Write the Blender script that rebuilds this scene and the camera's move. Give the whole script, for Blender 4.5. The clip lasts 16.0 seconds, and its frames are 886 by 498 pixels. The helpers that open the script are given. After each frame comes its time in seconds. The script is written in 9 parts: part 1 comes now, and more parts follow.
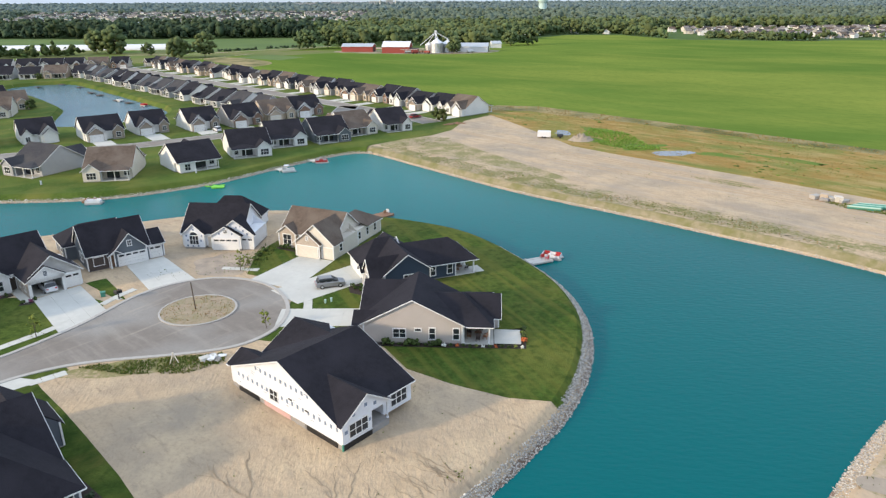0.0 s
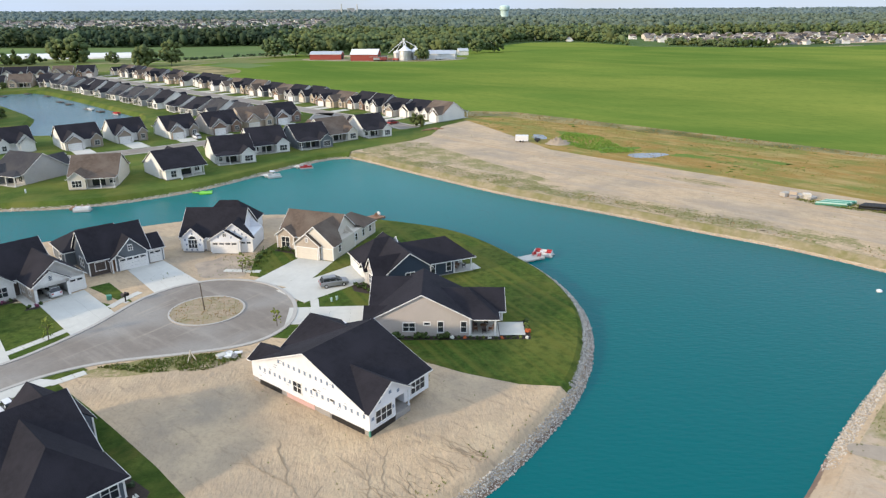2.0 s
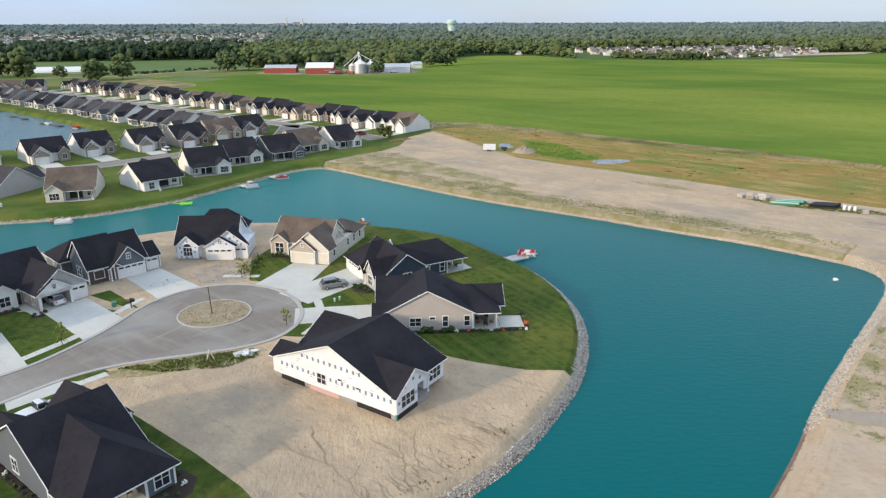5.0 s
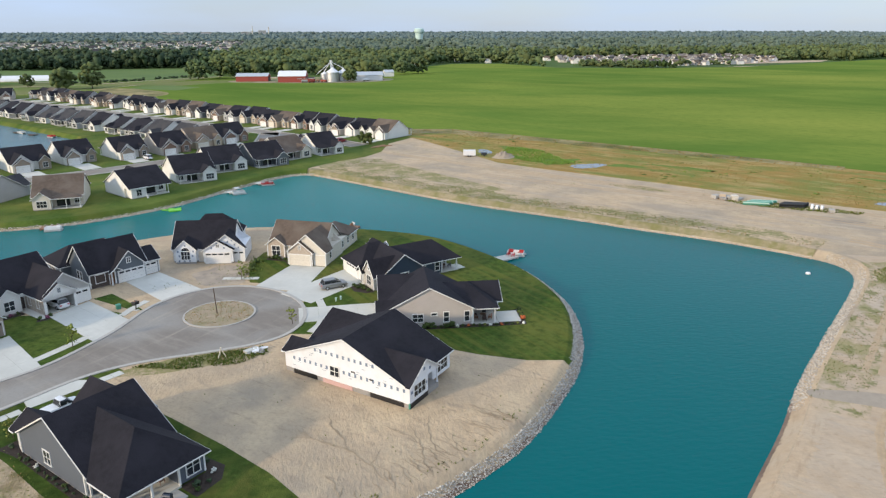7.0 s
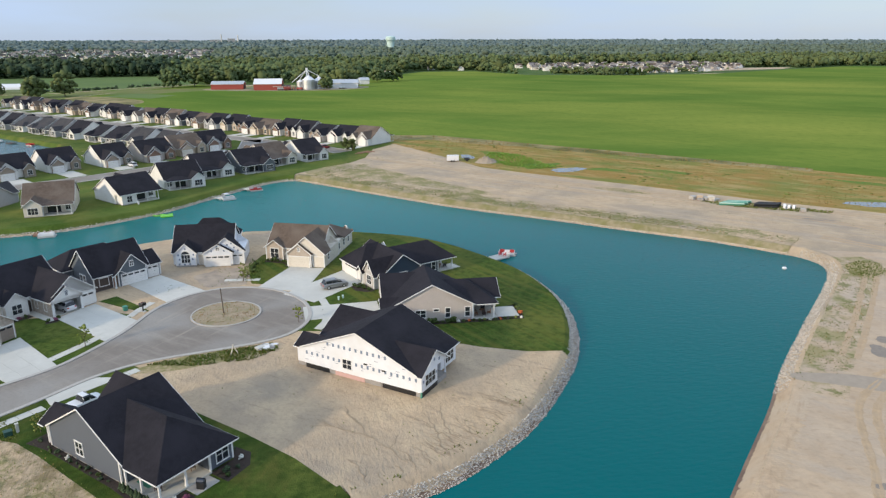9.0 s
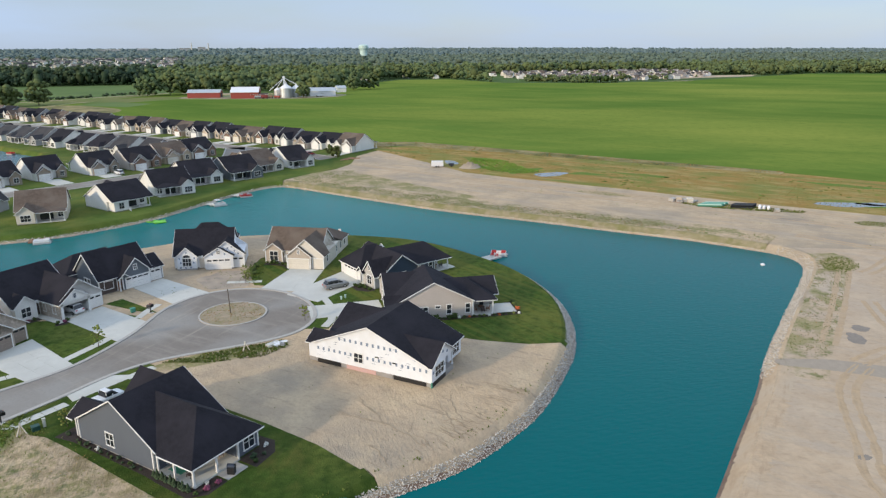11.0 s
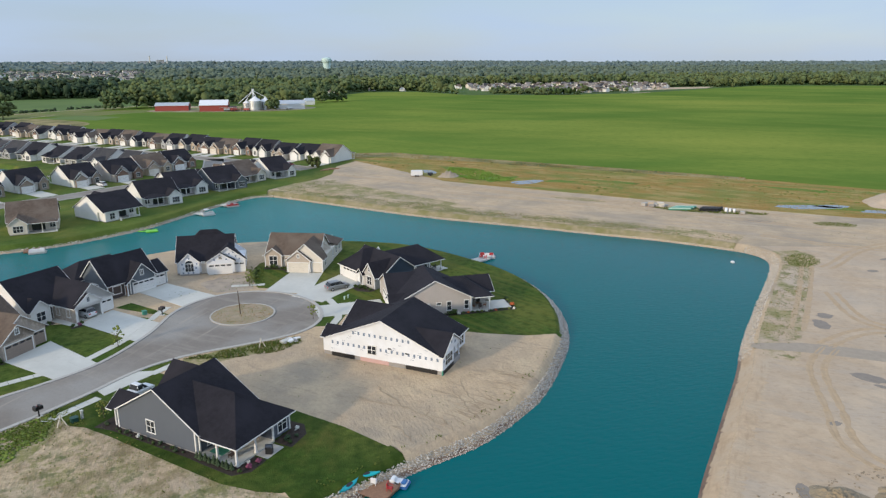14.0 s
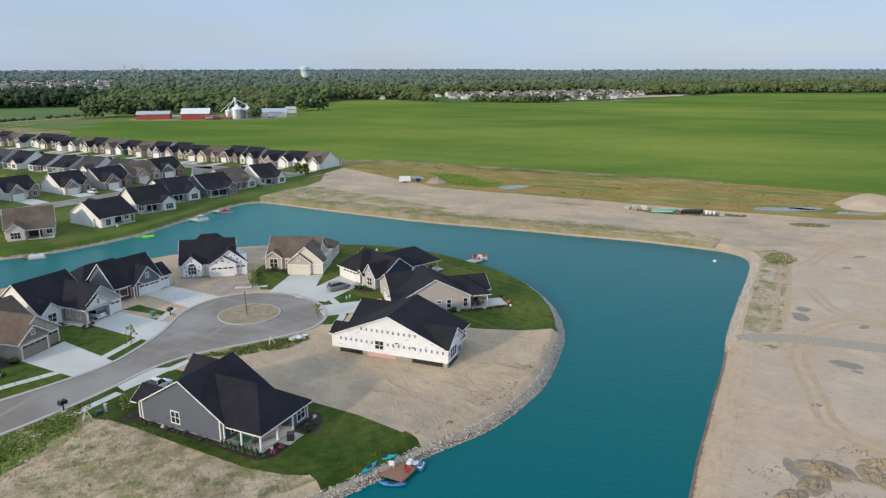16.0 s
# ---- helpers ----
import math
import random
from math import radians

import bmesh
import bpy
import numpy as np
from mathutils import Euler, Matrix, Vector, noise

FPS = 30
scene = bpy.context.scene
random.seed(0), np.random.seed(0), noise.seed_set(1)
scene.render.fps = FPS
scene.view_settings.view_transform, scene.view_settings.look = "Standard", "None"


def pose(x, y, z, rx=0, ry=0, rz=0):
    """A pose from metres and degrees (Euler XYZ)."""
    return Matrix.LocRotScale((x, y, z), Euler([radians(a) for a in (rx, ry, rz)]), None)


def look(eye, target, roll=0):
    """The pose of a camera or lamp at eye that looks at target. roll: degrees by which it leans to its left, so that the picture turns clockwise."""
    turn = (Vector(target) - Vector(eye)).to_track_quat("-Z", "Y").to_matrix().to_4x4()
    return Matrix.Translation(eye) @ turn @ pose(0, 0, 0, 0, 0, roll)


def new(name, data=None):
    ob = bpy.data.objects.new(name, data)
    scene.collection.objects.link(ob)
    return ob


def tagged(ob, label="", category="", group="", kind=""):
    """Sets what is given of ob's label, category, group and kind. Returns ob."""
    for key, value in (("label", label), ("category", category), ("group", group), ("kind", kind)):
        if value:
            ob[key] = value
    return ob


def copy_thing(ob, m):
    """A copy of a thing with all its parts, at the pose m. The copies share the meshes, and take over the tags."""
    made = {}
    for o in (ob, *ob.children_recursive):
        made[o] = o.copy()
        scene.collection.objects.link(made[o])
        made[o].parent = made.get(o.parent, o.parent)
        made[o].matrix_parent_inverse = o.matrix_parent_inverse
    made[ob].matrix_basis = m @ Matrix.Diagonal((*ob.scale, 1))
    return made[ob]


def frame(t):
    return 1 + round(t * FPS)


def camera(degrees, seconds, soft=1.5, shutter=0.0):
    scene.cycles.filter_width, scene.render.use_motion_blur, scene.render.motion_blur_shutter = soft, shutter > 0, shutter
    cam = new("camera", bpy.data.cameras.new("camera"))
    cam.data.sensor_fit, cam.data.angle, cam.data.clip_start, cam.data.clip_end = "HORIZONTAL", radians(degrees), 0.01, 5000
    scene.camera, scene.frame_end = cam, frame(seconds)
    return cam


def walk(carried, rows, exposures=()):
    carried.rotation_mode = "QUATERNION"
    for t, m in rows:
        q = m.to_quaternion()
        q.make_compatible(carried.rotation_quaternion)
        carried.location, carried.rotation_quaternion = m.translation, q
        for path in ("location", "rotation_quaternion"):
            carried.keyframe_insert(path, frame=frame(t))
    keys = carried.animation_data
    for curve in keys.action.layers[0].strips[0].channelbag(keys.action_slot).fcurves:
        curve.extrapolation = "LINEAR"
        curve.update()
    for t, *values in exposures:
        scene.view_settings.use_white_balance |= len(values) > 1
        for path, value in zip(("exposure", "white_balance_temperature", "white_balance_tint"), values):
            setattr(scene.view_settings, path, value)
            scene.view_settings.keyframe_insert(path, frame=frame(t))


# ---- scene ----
cam = camera(65.0, 16.0, 1.3)
PATH = [
    (0, (-0.648, -0.253, 43.626), (-0.645, 1.628, 42.946), -0.3),
    (0.5, (-2.185, -1.281, 43.621), (-2.162, 0.601, 42.944), -0.4),
    (1, (-3.633, -2.388, 43.626), (-3.583, -0.505, 42.954), -0.4),
    (1.5, (-5.077, -3.391, 43.571), (-5.0, -1.506, 42.905), -0.3),
    (2, (-6.459, -4.411, 43.653), (-6.355, -2.526, 42.992), -0.3),
    (2.5, (-7.844, -5.383, 43.682), (-7.714, -3.498, 43.027), -0.2),
    (3, (-9.194, -6.312, 43.672), (-9.039, -4.426, 43.024), -0.2),
    (3.5, (-10.459, -7.253, 43.713), (-10.281, -5.367, 43.07), -0.2),
    (4, (-11.876, -8.11, 43.69), (-11.674, -6.225, 43.052), -0.2),
    (6.5, (-18.635, -12.957, 43.773), (-18.319, -11.079, 43.162), -0.1),
    (7, (-19.998, -13.892, 43.797), (-19.66, -12.016, 43.191), -0.1),
    (7.5, (-21.284, -14.845, 43.826), (-20.926, -12.971, 43.226), -0.1),
    (8, (-22.623, -15.795, 43.816), (-22.245, -13.924, 43.22), -0.1),
    (8.5, (-24.028, -16.767, 43.846), (-23.63, -14.898, 43.256), -0.1),
    (9, (-25.327, -17.751, 43.865), (-24.91, -15.885, 43.279), -0.1),
    (11.5, (-32.154, -22.515, 43.974), (-31.644, -20.663, 43.415), -0.1),
    (12, (-33.471, -23.537, 44.051), (-32.944, -21.689, 43.498), -0.1),
    (12.5, (-34.882, -24.474, 44.057), (-34.337, -22.629, 43.509), -0.1),
    (13, (-36.251, -25.405, 44.073), (-35.689, -23.564, 43.531), -0.1),
    (13.5, (-37.556, -26.377, 44.12), (-36.978, -24.54, 43.583), -0.1),
    (14, (-38.963, -27.292, 44.083), (-38.368, -25.458, 43.551), -0.1),
    (14.5, (-40.333, -28.289, 44.14), (-39.722, -26.459, 43.613), -0.1),
    (15, (-41.675, -29.257, 44.156), (-41.049, -27.431, 43.634), -0.1),
    (15.5, (-43.062, -30.245, 44.143), (-42.421, -28.422, 43.627), -0.1),
    (16, (-44.395, -31.243, 44.133), (-43.739, -29.424, 43.623), -0.1),
]
walk(cam, [(t, look(eye, target, roll)) for t, eye, target, roll in PATH],
     [(0, 0.23, 6400, 12), (4, 0.11, 6360, 11.5), (9, -0.06, 6240, 11), (16, -0.23, 6100, 10.5)])

# ---------------------------------------------------------------- light
SUN_TO = Vector((-0.89, -0.45, 0.30)).normalized()
world = bpy.data.worlds.new("sky")
scene.world = world
world.use_nodes = True
wn, wl = world.node_tree.nodes, world.node_tree.links
wn.clear()
sky = wn.new("ShaderNodeTexSky")
sky.sky_type = 'NISHITA'
sky.sun_disc = False
sky.sun_elevation = math.asin(SUN_TO.z)
sky.sun_rotation = math.atan2(SUN_TO.x, SUN_TO.y)
sky.altitude = 200
sky.air_density = 1.0
sky.dust_density = 0.6
sky.ozone_density = 1.4
# thin high cloud veil over the whole sky
wtc = wn.new("ShaderNodeTexCoord")
wmap = wn.new("ShaderNodeMapping")
wmap.inputs["Scale"].default_value = (1.3, 1.3, 7.0)
wnoise = wn.new("ShaderNodeTexNoise")
wnoise.inputs["Scale"].default_value = 2.3
wnoise.inputs["Detail"].default_value = 5
wramp = wn.new("ShaderNodeMapRange")
wramp.inputs["From Min"].default_value = 0.35
wramp.inputs["From Max"].default_value = 0.75
wramp.inputs["To Min"].default_value = 0.62
wramp.inputs["To Max"].default_value = 1.0
wmix = wn.new("ShaderNodeMixRGB")
wmix.inputs["Color2"].default_value = (5.0, 6.15, 7.8, 1)
wbg = wn.new("ShaderNodeBackground")
wbg.inputs["Strength"].default_value = 0.115
wout = wn.new("ShaderNodeOutputWorld")
wl.new(wtc.outputs["Generated"], wmap.inputs["Vector"])
wl.new(wmap.outputs["Vector"], wnoise.inputs["Vector"])
wl.new(wnoise.outputs["Fac"], wramp.inputs["Value"])
wl.new(wramp.outputs["Result"], wmix.inputs["Fac"])
wl.new(sky.outputs["Color"], wmix.inputs["Color1"])
wsep = wn.new("ShaderNodeSeparateXYZ")
wzen = wn.new("ShaderNodeMapRange")
wzen.inputs["From Min"].default_value, wzen.inputs["From Max"].default_value = 0.08, 0.8
wzen.inputs["To Min"].default_value, wzen.inputs["To Max"].default_value = 1.0, 1.7
wscale = wn.new("ShaderNodeVectorMath")
wscale.operation = 'SCALE'
wl.new(wtc.outputs["Generated"], wsep.inputs["Vector"])
wl.new(wsep.outputs["Z"], wzen.inputs["Value"])
wveil = wn.new("ShaderNodeMapRange")
wveil.inputs["From Min"].default_value, wveil.inputs["From Max"].default_value = 0.12, 0.5
wveil.inputs["To Max"].default_value = 0.25
wtop = wn.new("ShaderNodeMixRGB")
wtop.inputs["Color2"].default_value = (5.6, 5.75, 5.9, 1)
wl.new(wsep.outputs["Z"], wveil.inputs["Value"])
wl.new(wveil.outputs["Result"], wtop.inputs["Fac"])
wl.new(wmix.outputs["Color"], wtop.inputs["Color1"])
wl.new(wtop.outputs["Color"], wscale.inputs[0])
wl.new(wzen.outputs["Result"], wscale.inputs["Scale"])
wl.new(wscale.outputs["Vector"], wbg.inputs["Color"])
wl.new(wbg.outputs["Background"], wout.inputs["Surface"])
sun = new("sun", bpy.data.lights.new("sun", 'SUN'))
sun.data.energy = 3.5
sun.data.angle = radians(3.5)
sun.data.color = (1.0, 0.805, 0.56)
sun.matrix_world = look(SUN_TO * 100, (0, 0, 0))

# ---------------------------------------------------------------- materials
MATS = {}


def surface(name, c1, c2, scale=1.0, rough=0.8, bump=0.0, bump_scale=None, c3=None, scale3=0.05, metal=0.0,
            stretch=(1, 1, 1), spec=0.5, rand=0.0, lines=None, island=0.0):
    """Two tones in a fine noise, a third in broad patches; lines = (axis, pitch, depth) for laps or courses."""
    m = bpy.data.materials.new(name)
    m.use_nodes = True
    n, l = m.node_tree.nodes, m.node_tree.links
    b = n["Principled BSDF"]
    b.inputs["Roughness"].default_value = rough
    b.inputs["Metallic"].default_value = metal
    b.inputs["Specular IOR Level"].default_value = spec
    tc = n.new("ShaderNodeTexCoord")
    geo = n.new("ShaderNodeNewGeometry")
    mp = n.new("ShaderNodeMapping")
    mp.inputs["Scale"].default_value = stretch
    l.new(geo.outputs["Position"], mp.inputs["Vector"])
    t1 = n.new("ShaderNodeTexNoise")
    t1.inputs["Scale"].default_value = scale
    t1.inputs["Detail"].default_value = 6
    t1.inputs["Roughness"].default_value = 0.65
    l.new(mp.outputs["Vector"], t1.inputs["Vector"])
    r1 = n.new("ShaderNodeMapRange")
    r1.inputs["From Min"].default_value, r1.inputs["From Max"].default_value = 0.3, 0.7
    l.new(t1.outputs["Fac"], r1.inputs["Value"])
    mix = n.new("ShaderNodeMixRGB")
    mix.inputs["Color1"].default_value = (*c1, 1)
    mix.inputs["Color2"].default_value = (*c2, 1)
    l.new(r1.outputs["Result"], mix.inputs["Fac"])
    col = mix.outputs["Color"]
    if c3:
        t3 = n.new("ShaderNodeTexNoise")
        t3.inputs["Scale"].default_value = scale3
        t3.inputs["Detail"].default_value = 5
        r3 = n.new("ShaderNodeMapRange")
        r3.inputs["From Min"].default_value, r3.inputs["From Max"].default_value = 0.42, 0.66
        mix3 = n.new("ShaderNodeMixRGB")
        mix3.inputs["Color2"].default_value = (*c3, 1)
        l.new(mp.outputs["Vector"], t3.inputs["Vector"])
        l.new(t3.outputs["Fac"], r3.inputs["Value"])
        l.new(r3.outputs["Result"], mix3.inputs["Fac"])
        l.new(col, mix3.inputs["Color1"])
        col = mix3.outputs["Color"]
    if rand or island:
        hsv = n.new("ShaderNodeHueSaturation")
        mr = n.new("ShaderNodeMapRange")
        k = rand or island
        mr.inputs["To Min"].default_value, mr.inputs["To Max"].default_value = 1 - k, 1 + k
        if island:
            l.new(geo.outputs["Random Per Island"], mr.inputs["Value"])
        else:
            oi = n.new("ShaderNodeObjectInfo")
            l.new(oi.outputs["Random"], mr.inputs["Value"])
        l.new(mr.outputs["Result"], hsv.inputs["Value"])
        l.new(col, hsv.inputs["Color"])
        col = hsv.outputs["Color"]
    height = None
    if lines:
        axis, pitch, depth = lines
        sx = n.new("ShaderNodeSeparateXYZ")
        l.new(tc.outputs["Object"], sx.inputs["Vector"])
        d = n.new("ShaderNodeMath")
        d.operation = 'DIVIDE'
        d.inputs[1].default_value = pitch
        l.new(sx.outputs["XYZ".index(axis)], d.inputs[0])
        f = n.new("ShaderNodeMath")
        f.operation = 'FRACT'
        l.new(d.outputs[0], f.inputs[0])
        edge = n.new("ShaderNodeMapRange")
        edge.inputs["From Min"].default_value, edge.inputs["From Max"].default_value = 0.0, 0.22
        edge.inputs["To Min"].default_value, edge.inputs["To Max"].default_value = 1 - depth, 1.0
        l.new(f.outputs[0], edge.inputs["Value"])
        mul = n.new("ShaderNodeMixRGB")
        mul.blend_type = 'MULTIPLY'
        mul.inputs["Fac"].default_value = 1
        l.new(col, mul.inputs["Color1"])
        l.new(edge.outputs["Result"], mul.inputs["Color2"])
        col = mul.outputs["Color"]
        height = f.outputs[0]
    l.new(col, b.inputs["Base Color"])
    if bump:
        tb = n.new("ShaderNodeTexNoise")
        tb.inputs["Scale"].default_value = bump_scale or scale * 3
        tb.inputs["Detail"].default_value = 5
        l.new(mp.outputs["Vector"], tb.inputs["Vector"])
        bp = n.new("ShaderNodeBump")
        bp.inputs["Strength"].default_value = bump
        bp.inputs["Distance"].default_value = 0.1
        l.new(tb.outputs["Fac"], bp.inputs["Height"])
        l.new(bp.outputs["Normal"], b.inputs["Normal"])
    MATS[name] = m
    return m


def plain(name, c, rough=0.5, metal=0.0, spec=0.5):
    return surface(name, c, tuple(v * 0.88 for v in c), 3.0, rough, 0.0, c3=tuple(v * 0.94 for v in c), scale3=0.6,
                   metal=metal, spec=spec)


SAND = surface("sand", (0.57, 0.425, 0.27), (0.44, 0.325, 0.20), 0.45, 0.95, 0.9, 1.1, c3=(0.335, 0.275, 0.20), scale3=0.055)
# drying cracks and wash lines
sn, sl = SAND.node_tree.nodes, SAND.node_tree.links
sb = sn["Principled BSDF"]
was = sb.inputs["Base Color"].links[0].from_socket
sg = sn.new("ShaderNodeNewGeometry")
wob = sn.new("ShaderNodeMapping")
wob.inputs["Rotation"].default_value = (0, 0, 0.75)
wob.inputs["Scale"].default_value = (2.2, 0.35, 1)
crack = sn.new("ShaderNodeTexNoise")
crack.inputs["Scale"].default_value = 0.45
crack.inputs["Detail"].default_value = 4
crack.inputs["Roughness"].default_value = 0.6
off = sn.new("ShaderNodeMath")
off.operation = 'SUBTRACT'
off.inputs[1].default_value = 0.5
mag = sn.new("ShaderNodeMath")
mag.operation = 'ABSOLUTE'
thin = sn.new("ShaderNodeMapRange")
thin.inputs["From Min"].default_value, thin.inputs["From Max"].default_value = 0.0015, 0.011
thin.inputs["To Min"].default_value, thin.inputs["To Max"].default_value = 1.0, 0.0
where = sn.new("ShaderNodeTexNoise")
where.inputs["Scale"].default_value = 0.07
wcut = sn.new("ShaderNodeMapRange")
wcut.inputs["From Min"].default_value, wcut.inputs["From Max"].default_value = 0.47, 0.6
wcut.inputs["To Max"].default_value = 0.35
both = sn.new("ShaderNodeMath")
both.operation = 'MULTIPLY'
dark = sn.new("ShaderNodeMixRGB")
dark.inputs["Color2"].default_value = (0.2, 0.15, 0.1, 1)
sl.new(sg.outputs["Position"], wob.inputs["Vector"])
sl.new(wob.outputs["Vector"], crack.inputs["Vector"])
sl.new(crack.outputs["Fac"], off.inputs[0])
sl.new(off.outputs[0], mag.inputs[0])
sl.new(mag.outputs[0], thin.inputs["Value"])
sl.new(sg.outputs["Position"], where.inputs["Vector"])
sl.new(where.outputs["Fac"], wcut.inputs["Value"])
sl.new(thin.outputs["Result"], both.inputs[0])
sl.new(wcut.outputs["Result"], both.inputs[1])
sl.new(both.outputs[0], dark.inputs["Fac"])
sl.new(was, dark.inputs["Color1"])
sl.new(dark.outputs["Color"], sb.inputs["Base Color"])
LAWN = surface("mown_grass", (0.078, 0.130, 0.022), (0.034, 0.064, 0.010), 1.8, 0.95, 0.9, 5, c3=(0.115, 0.132, 0.028), scale3=0.07, spec=0.1)


def more(mat, tone, fac, mapping, scale, lo, hi, detail=4, kind="ShaderNodeTexNoise", relief=0.0):
    """Lays one more tone over a material, in the pattern of a stretched noise."""
    n, l = mat.node_tree.nodes, mat.node_tree.links
    b = n["Principled BSDF"]
    col = b.inputs["Base Color"].links[0].from_socket
    geo = n.new("ShaderNodeNewGeometry")
    turn = n.new("ShaderNodeMapping")
    turn.inputs["Rotation"].default_value = (0, 0, mapping[0])
    squash = n.new("ShaderNodeMapping")
    squash.inputs["Scale"].default_value = (mapping[1], mapping[2], 1)
    tex = n.new("ShaderNodeTexNoise")
    tex.inputs["Scale"].default_value = scale
    tex.inputs["Detail"].default_value = detail
    tex.inputs["Roughness"].default_value = 0.62
    ramp = n.new("ShaderNodeMapRange")
    ramp.inputs["From Min"].default_value, ramp.inputs["From Max"].default_value = lo, hi
    ramp.inputs["To Max"].default_value = fac
    mix = n.new("ShaderNodeMixRGB")
    mix.inputs["Color2"].default_value = (*tone, 1)
    l.new(geo.outputs["Position"], turn.inputs["Vector"])
    l.new(turn.outputs["Vector"], squash.inputs["Vector"])
    l.new(squash.outputs["Vector"], tex.inputs["Vector"])
    l.new(tex.outputs["Fac"], ramp.inputs["Value"])
    l.new(ramp.outputs["Result"], mix.inputs["Fac"])
    l.new(col, mix.inputs["Color1"])
    l.new(mix.outputs["Color"], b.inputs["Base Color"])


rip = sn.new("ShaderNodeMapping")
rip.inputs["Rotation"].default_value = (0, 0, 0.75)
rip.inputs["Scale"].default_value = (1.6, 0.55, 1)
rpt = sn.new("ShaderNodeTexNoise")
rpt.inputs["Scale"].default_value = 1.5
rpt.inputs["Detail"].default_value = 9
rpt.inputs["Roughness"].default_value = 0.62
rpb = sn.new("ShaderNodeBump")
rpb.inputs["Strength"].default_value = 0.55
rpb.inputs["Distance"].default_value = 0.35
sl.new(sg.outputs["Position"], rip.inputs["Vector"])
sl.new(rip.outputs["Vector"], rpt.inputs["Vector"])
sl.new(rpt.outputs["Fac"], rpb.inputs["Height"])
sl.new(sb.inputs["Normal"].links[0].from_socket, rpb.inputs["Normal"])
sl.new(rpb.outputs["Normal"], sb.inputs["Normal"])
more(SAND, (0.55, 0.425, 0.27), 0.7, (0.5, 1, 1), 0.16, 0.48, 0.68, 8)
more(SAND, (0.27, 0.21, 0.145), 0.45, (0.2, 1, 1), 2.2, 0.48, 0.72, 6)
more(SAND, (0.25, 0.205, 0.155), 0.6, (0.9, 0.5, 1.2), 0.5, 0.56, 0.74, 7)
more(SAND, (0.22, 0.165, 0.11), 0.55, (0.75, 0.3, 1.3), 1.0, 0.57, 0.70, 9)
LAWN_NEW = LAWN.copy()
LAWN_NEW.name = "canal_grass"
more(LAWN_NEW, (0.125, 0.17, 0.036), 0.6, (0.9, 1, 1), 0.06, 0.42, 0.62, 8)
more(LAWN_NEW, (0.055, 0.095, 0.015), 0.5, (0.3, 1, 1), 0.35, 0.46, 0.66, 8)
more(LAWN_NEW, (0.17, 0.17, 0.042), 0.7, (0.6, 1, 0.5), 0.12, 0.5, 0.68, 7)
more(LAWN, (0.024, 0.047, 0.007), 0.8, (0.3, 1, 1), 0.7, 0.44, 0.66, 8)
# Darker copy of the mown grass for the corner lawn.
LAWN_CORNER = LAWN.copy()
LAWN_CORNER.name = "thick_dark_grass"
more(LAWN_CORNER, (0.022, 0.046, 0.007), 0.75, (0.2, 1, 1), 0.22, 0.36, 0.62, 8)
more(LAWN_CORNER, (0.085, 0.10, 0.02), 0.6, (1.0, 1, 0.6), 0.5, 0.5, 0.68, 9)
more(LAWN_CORNER, (0.12, 0.105, 0.028), 0.5, (0.4, 1, 0.5), 0.22, 0.54, 0.68, 9)
more(LAWN, (0.10, 0.122, 0.024), 0.5, (0.6, 1, 0.5), 0.3, 0.5, 0.7, 6)
LAWN_STRIPED = LAWN.copy()
LAWN_STRIPED.name = "striped_mown_grass"
more(LAWN_STRIPED, (0.125, 0.132, 0.026), 0.6, (1.15, 0.02, 1), 0.7, 0.46, 0.64, 1)
more(LAWN_STRIPED, (0.17, 0.135, 0.04), 0.6, (0, 1, 1), 0.09, 0.55, 0.7, 6)
FIELD = surface("crop_field", (0.132, 0.204, 0.041), (0.112, 0.178, 0.034), 0.02, 0.95, 0.2, 0.5, c3=(0.185, 0.242, 0.048), scale3=0.006, stretch=(1, 1.8, 1), spec=0.0)
# long soft bands and blotches of lighter and darker crop
more(FIELD, (0.082, 0.150, 0.029), 0.7, (0.82, 0.35, 1), 0.008, 0.46, 0.62, 7)
more(FIELD, (0.245, 0.275, 0.058), 0.45, (0.82, 0.14, 1), 0.05, 0.52, 0.74, 8)
more(FIELD, (0.255, 0.285, 0.060), 0.75, (0.4, 0.4, 1), 0.0042, 0.48, 0.62, 8)
more(FIELD, (0.090, 0.150, 0.030), 0.45, (0.82, 0.6, 1), 0.35, 0.46, 0.70, 9)
FIELD_B = surface("dark_crop_field", (0.115, 0.172, 0.058), (0.098, 0.150, 0.050), 0.05, 0.95, c3=(0.135, 0.19, 0.06), scale3=0.01, spec=0.1)
FALLOW = surface("stubble_field", (0.19, 0.185, 0.075), (0.15, 0.175, 0.055), 0.05, 0.95, c3=(0.115, 0.18, 0.035), scale3=0.02, spec=0.1)
WEEDS = surface("weedy_ground", (0.34, 0.205, 0.06), (0.25, 0.185, 0.055), 0.35, 0.95, 0.6, 2, c3=(0.20, 0.20, 0.05), scale3=0.06, spec=0.1)
more(WEEDS, (0.40, 0.30, 0.13), 0.7, (0.82, 0.3, 1), 0.16, 0.52, 0.68, 7)
more(WEEDS, (0.15, 0.19, 0.045), 0.85, (0.82, 0.22, 1), 0.11, 0.52, 0.62, 8)
more(WEEDS, (0.46, 0.33, 0.14), 0.6, (0.82, 0.3, 1), 0.3, 0.5, 0.68, 8)
more(WEEDS, (0.22, 0.15, 0.05), 0.4, (0.82, 0.5, 1), 1.3, 0.52, 0.7, 8)
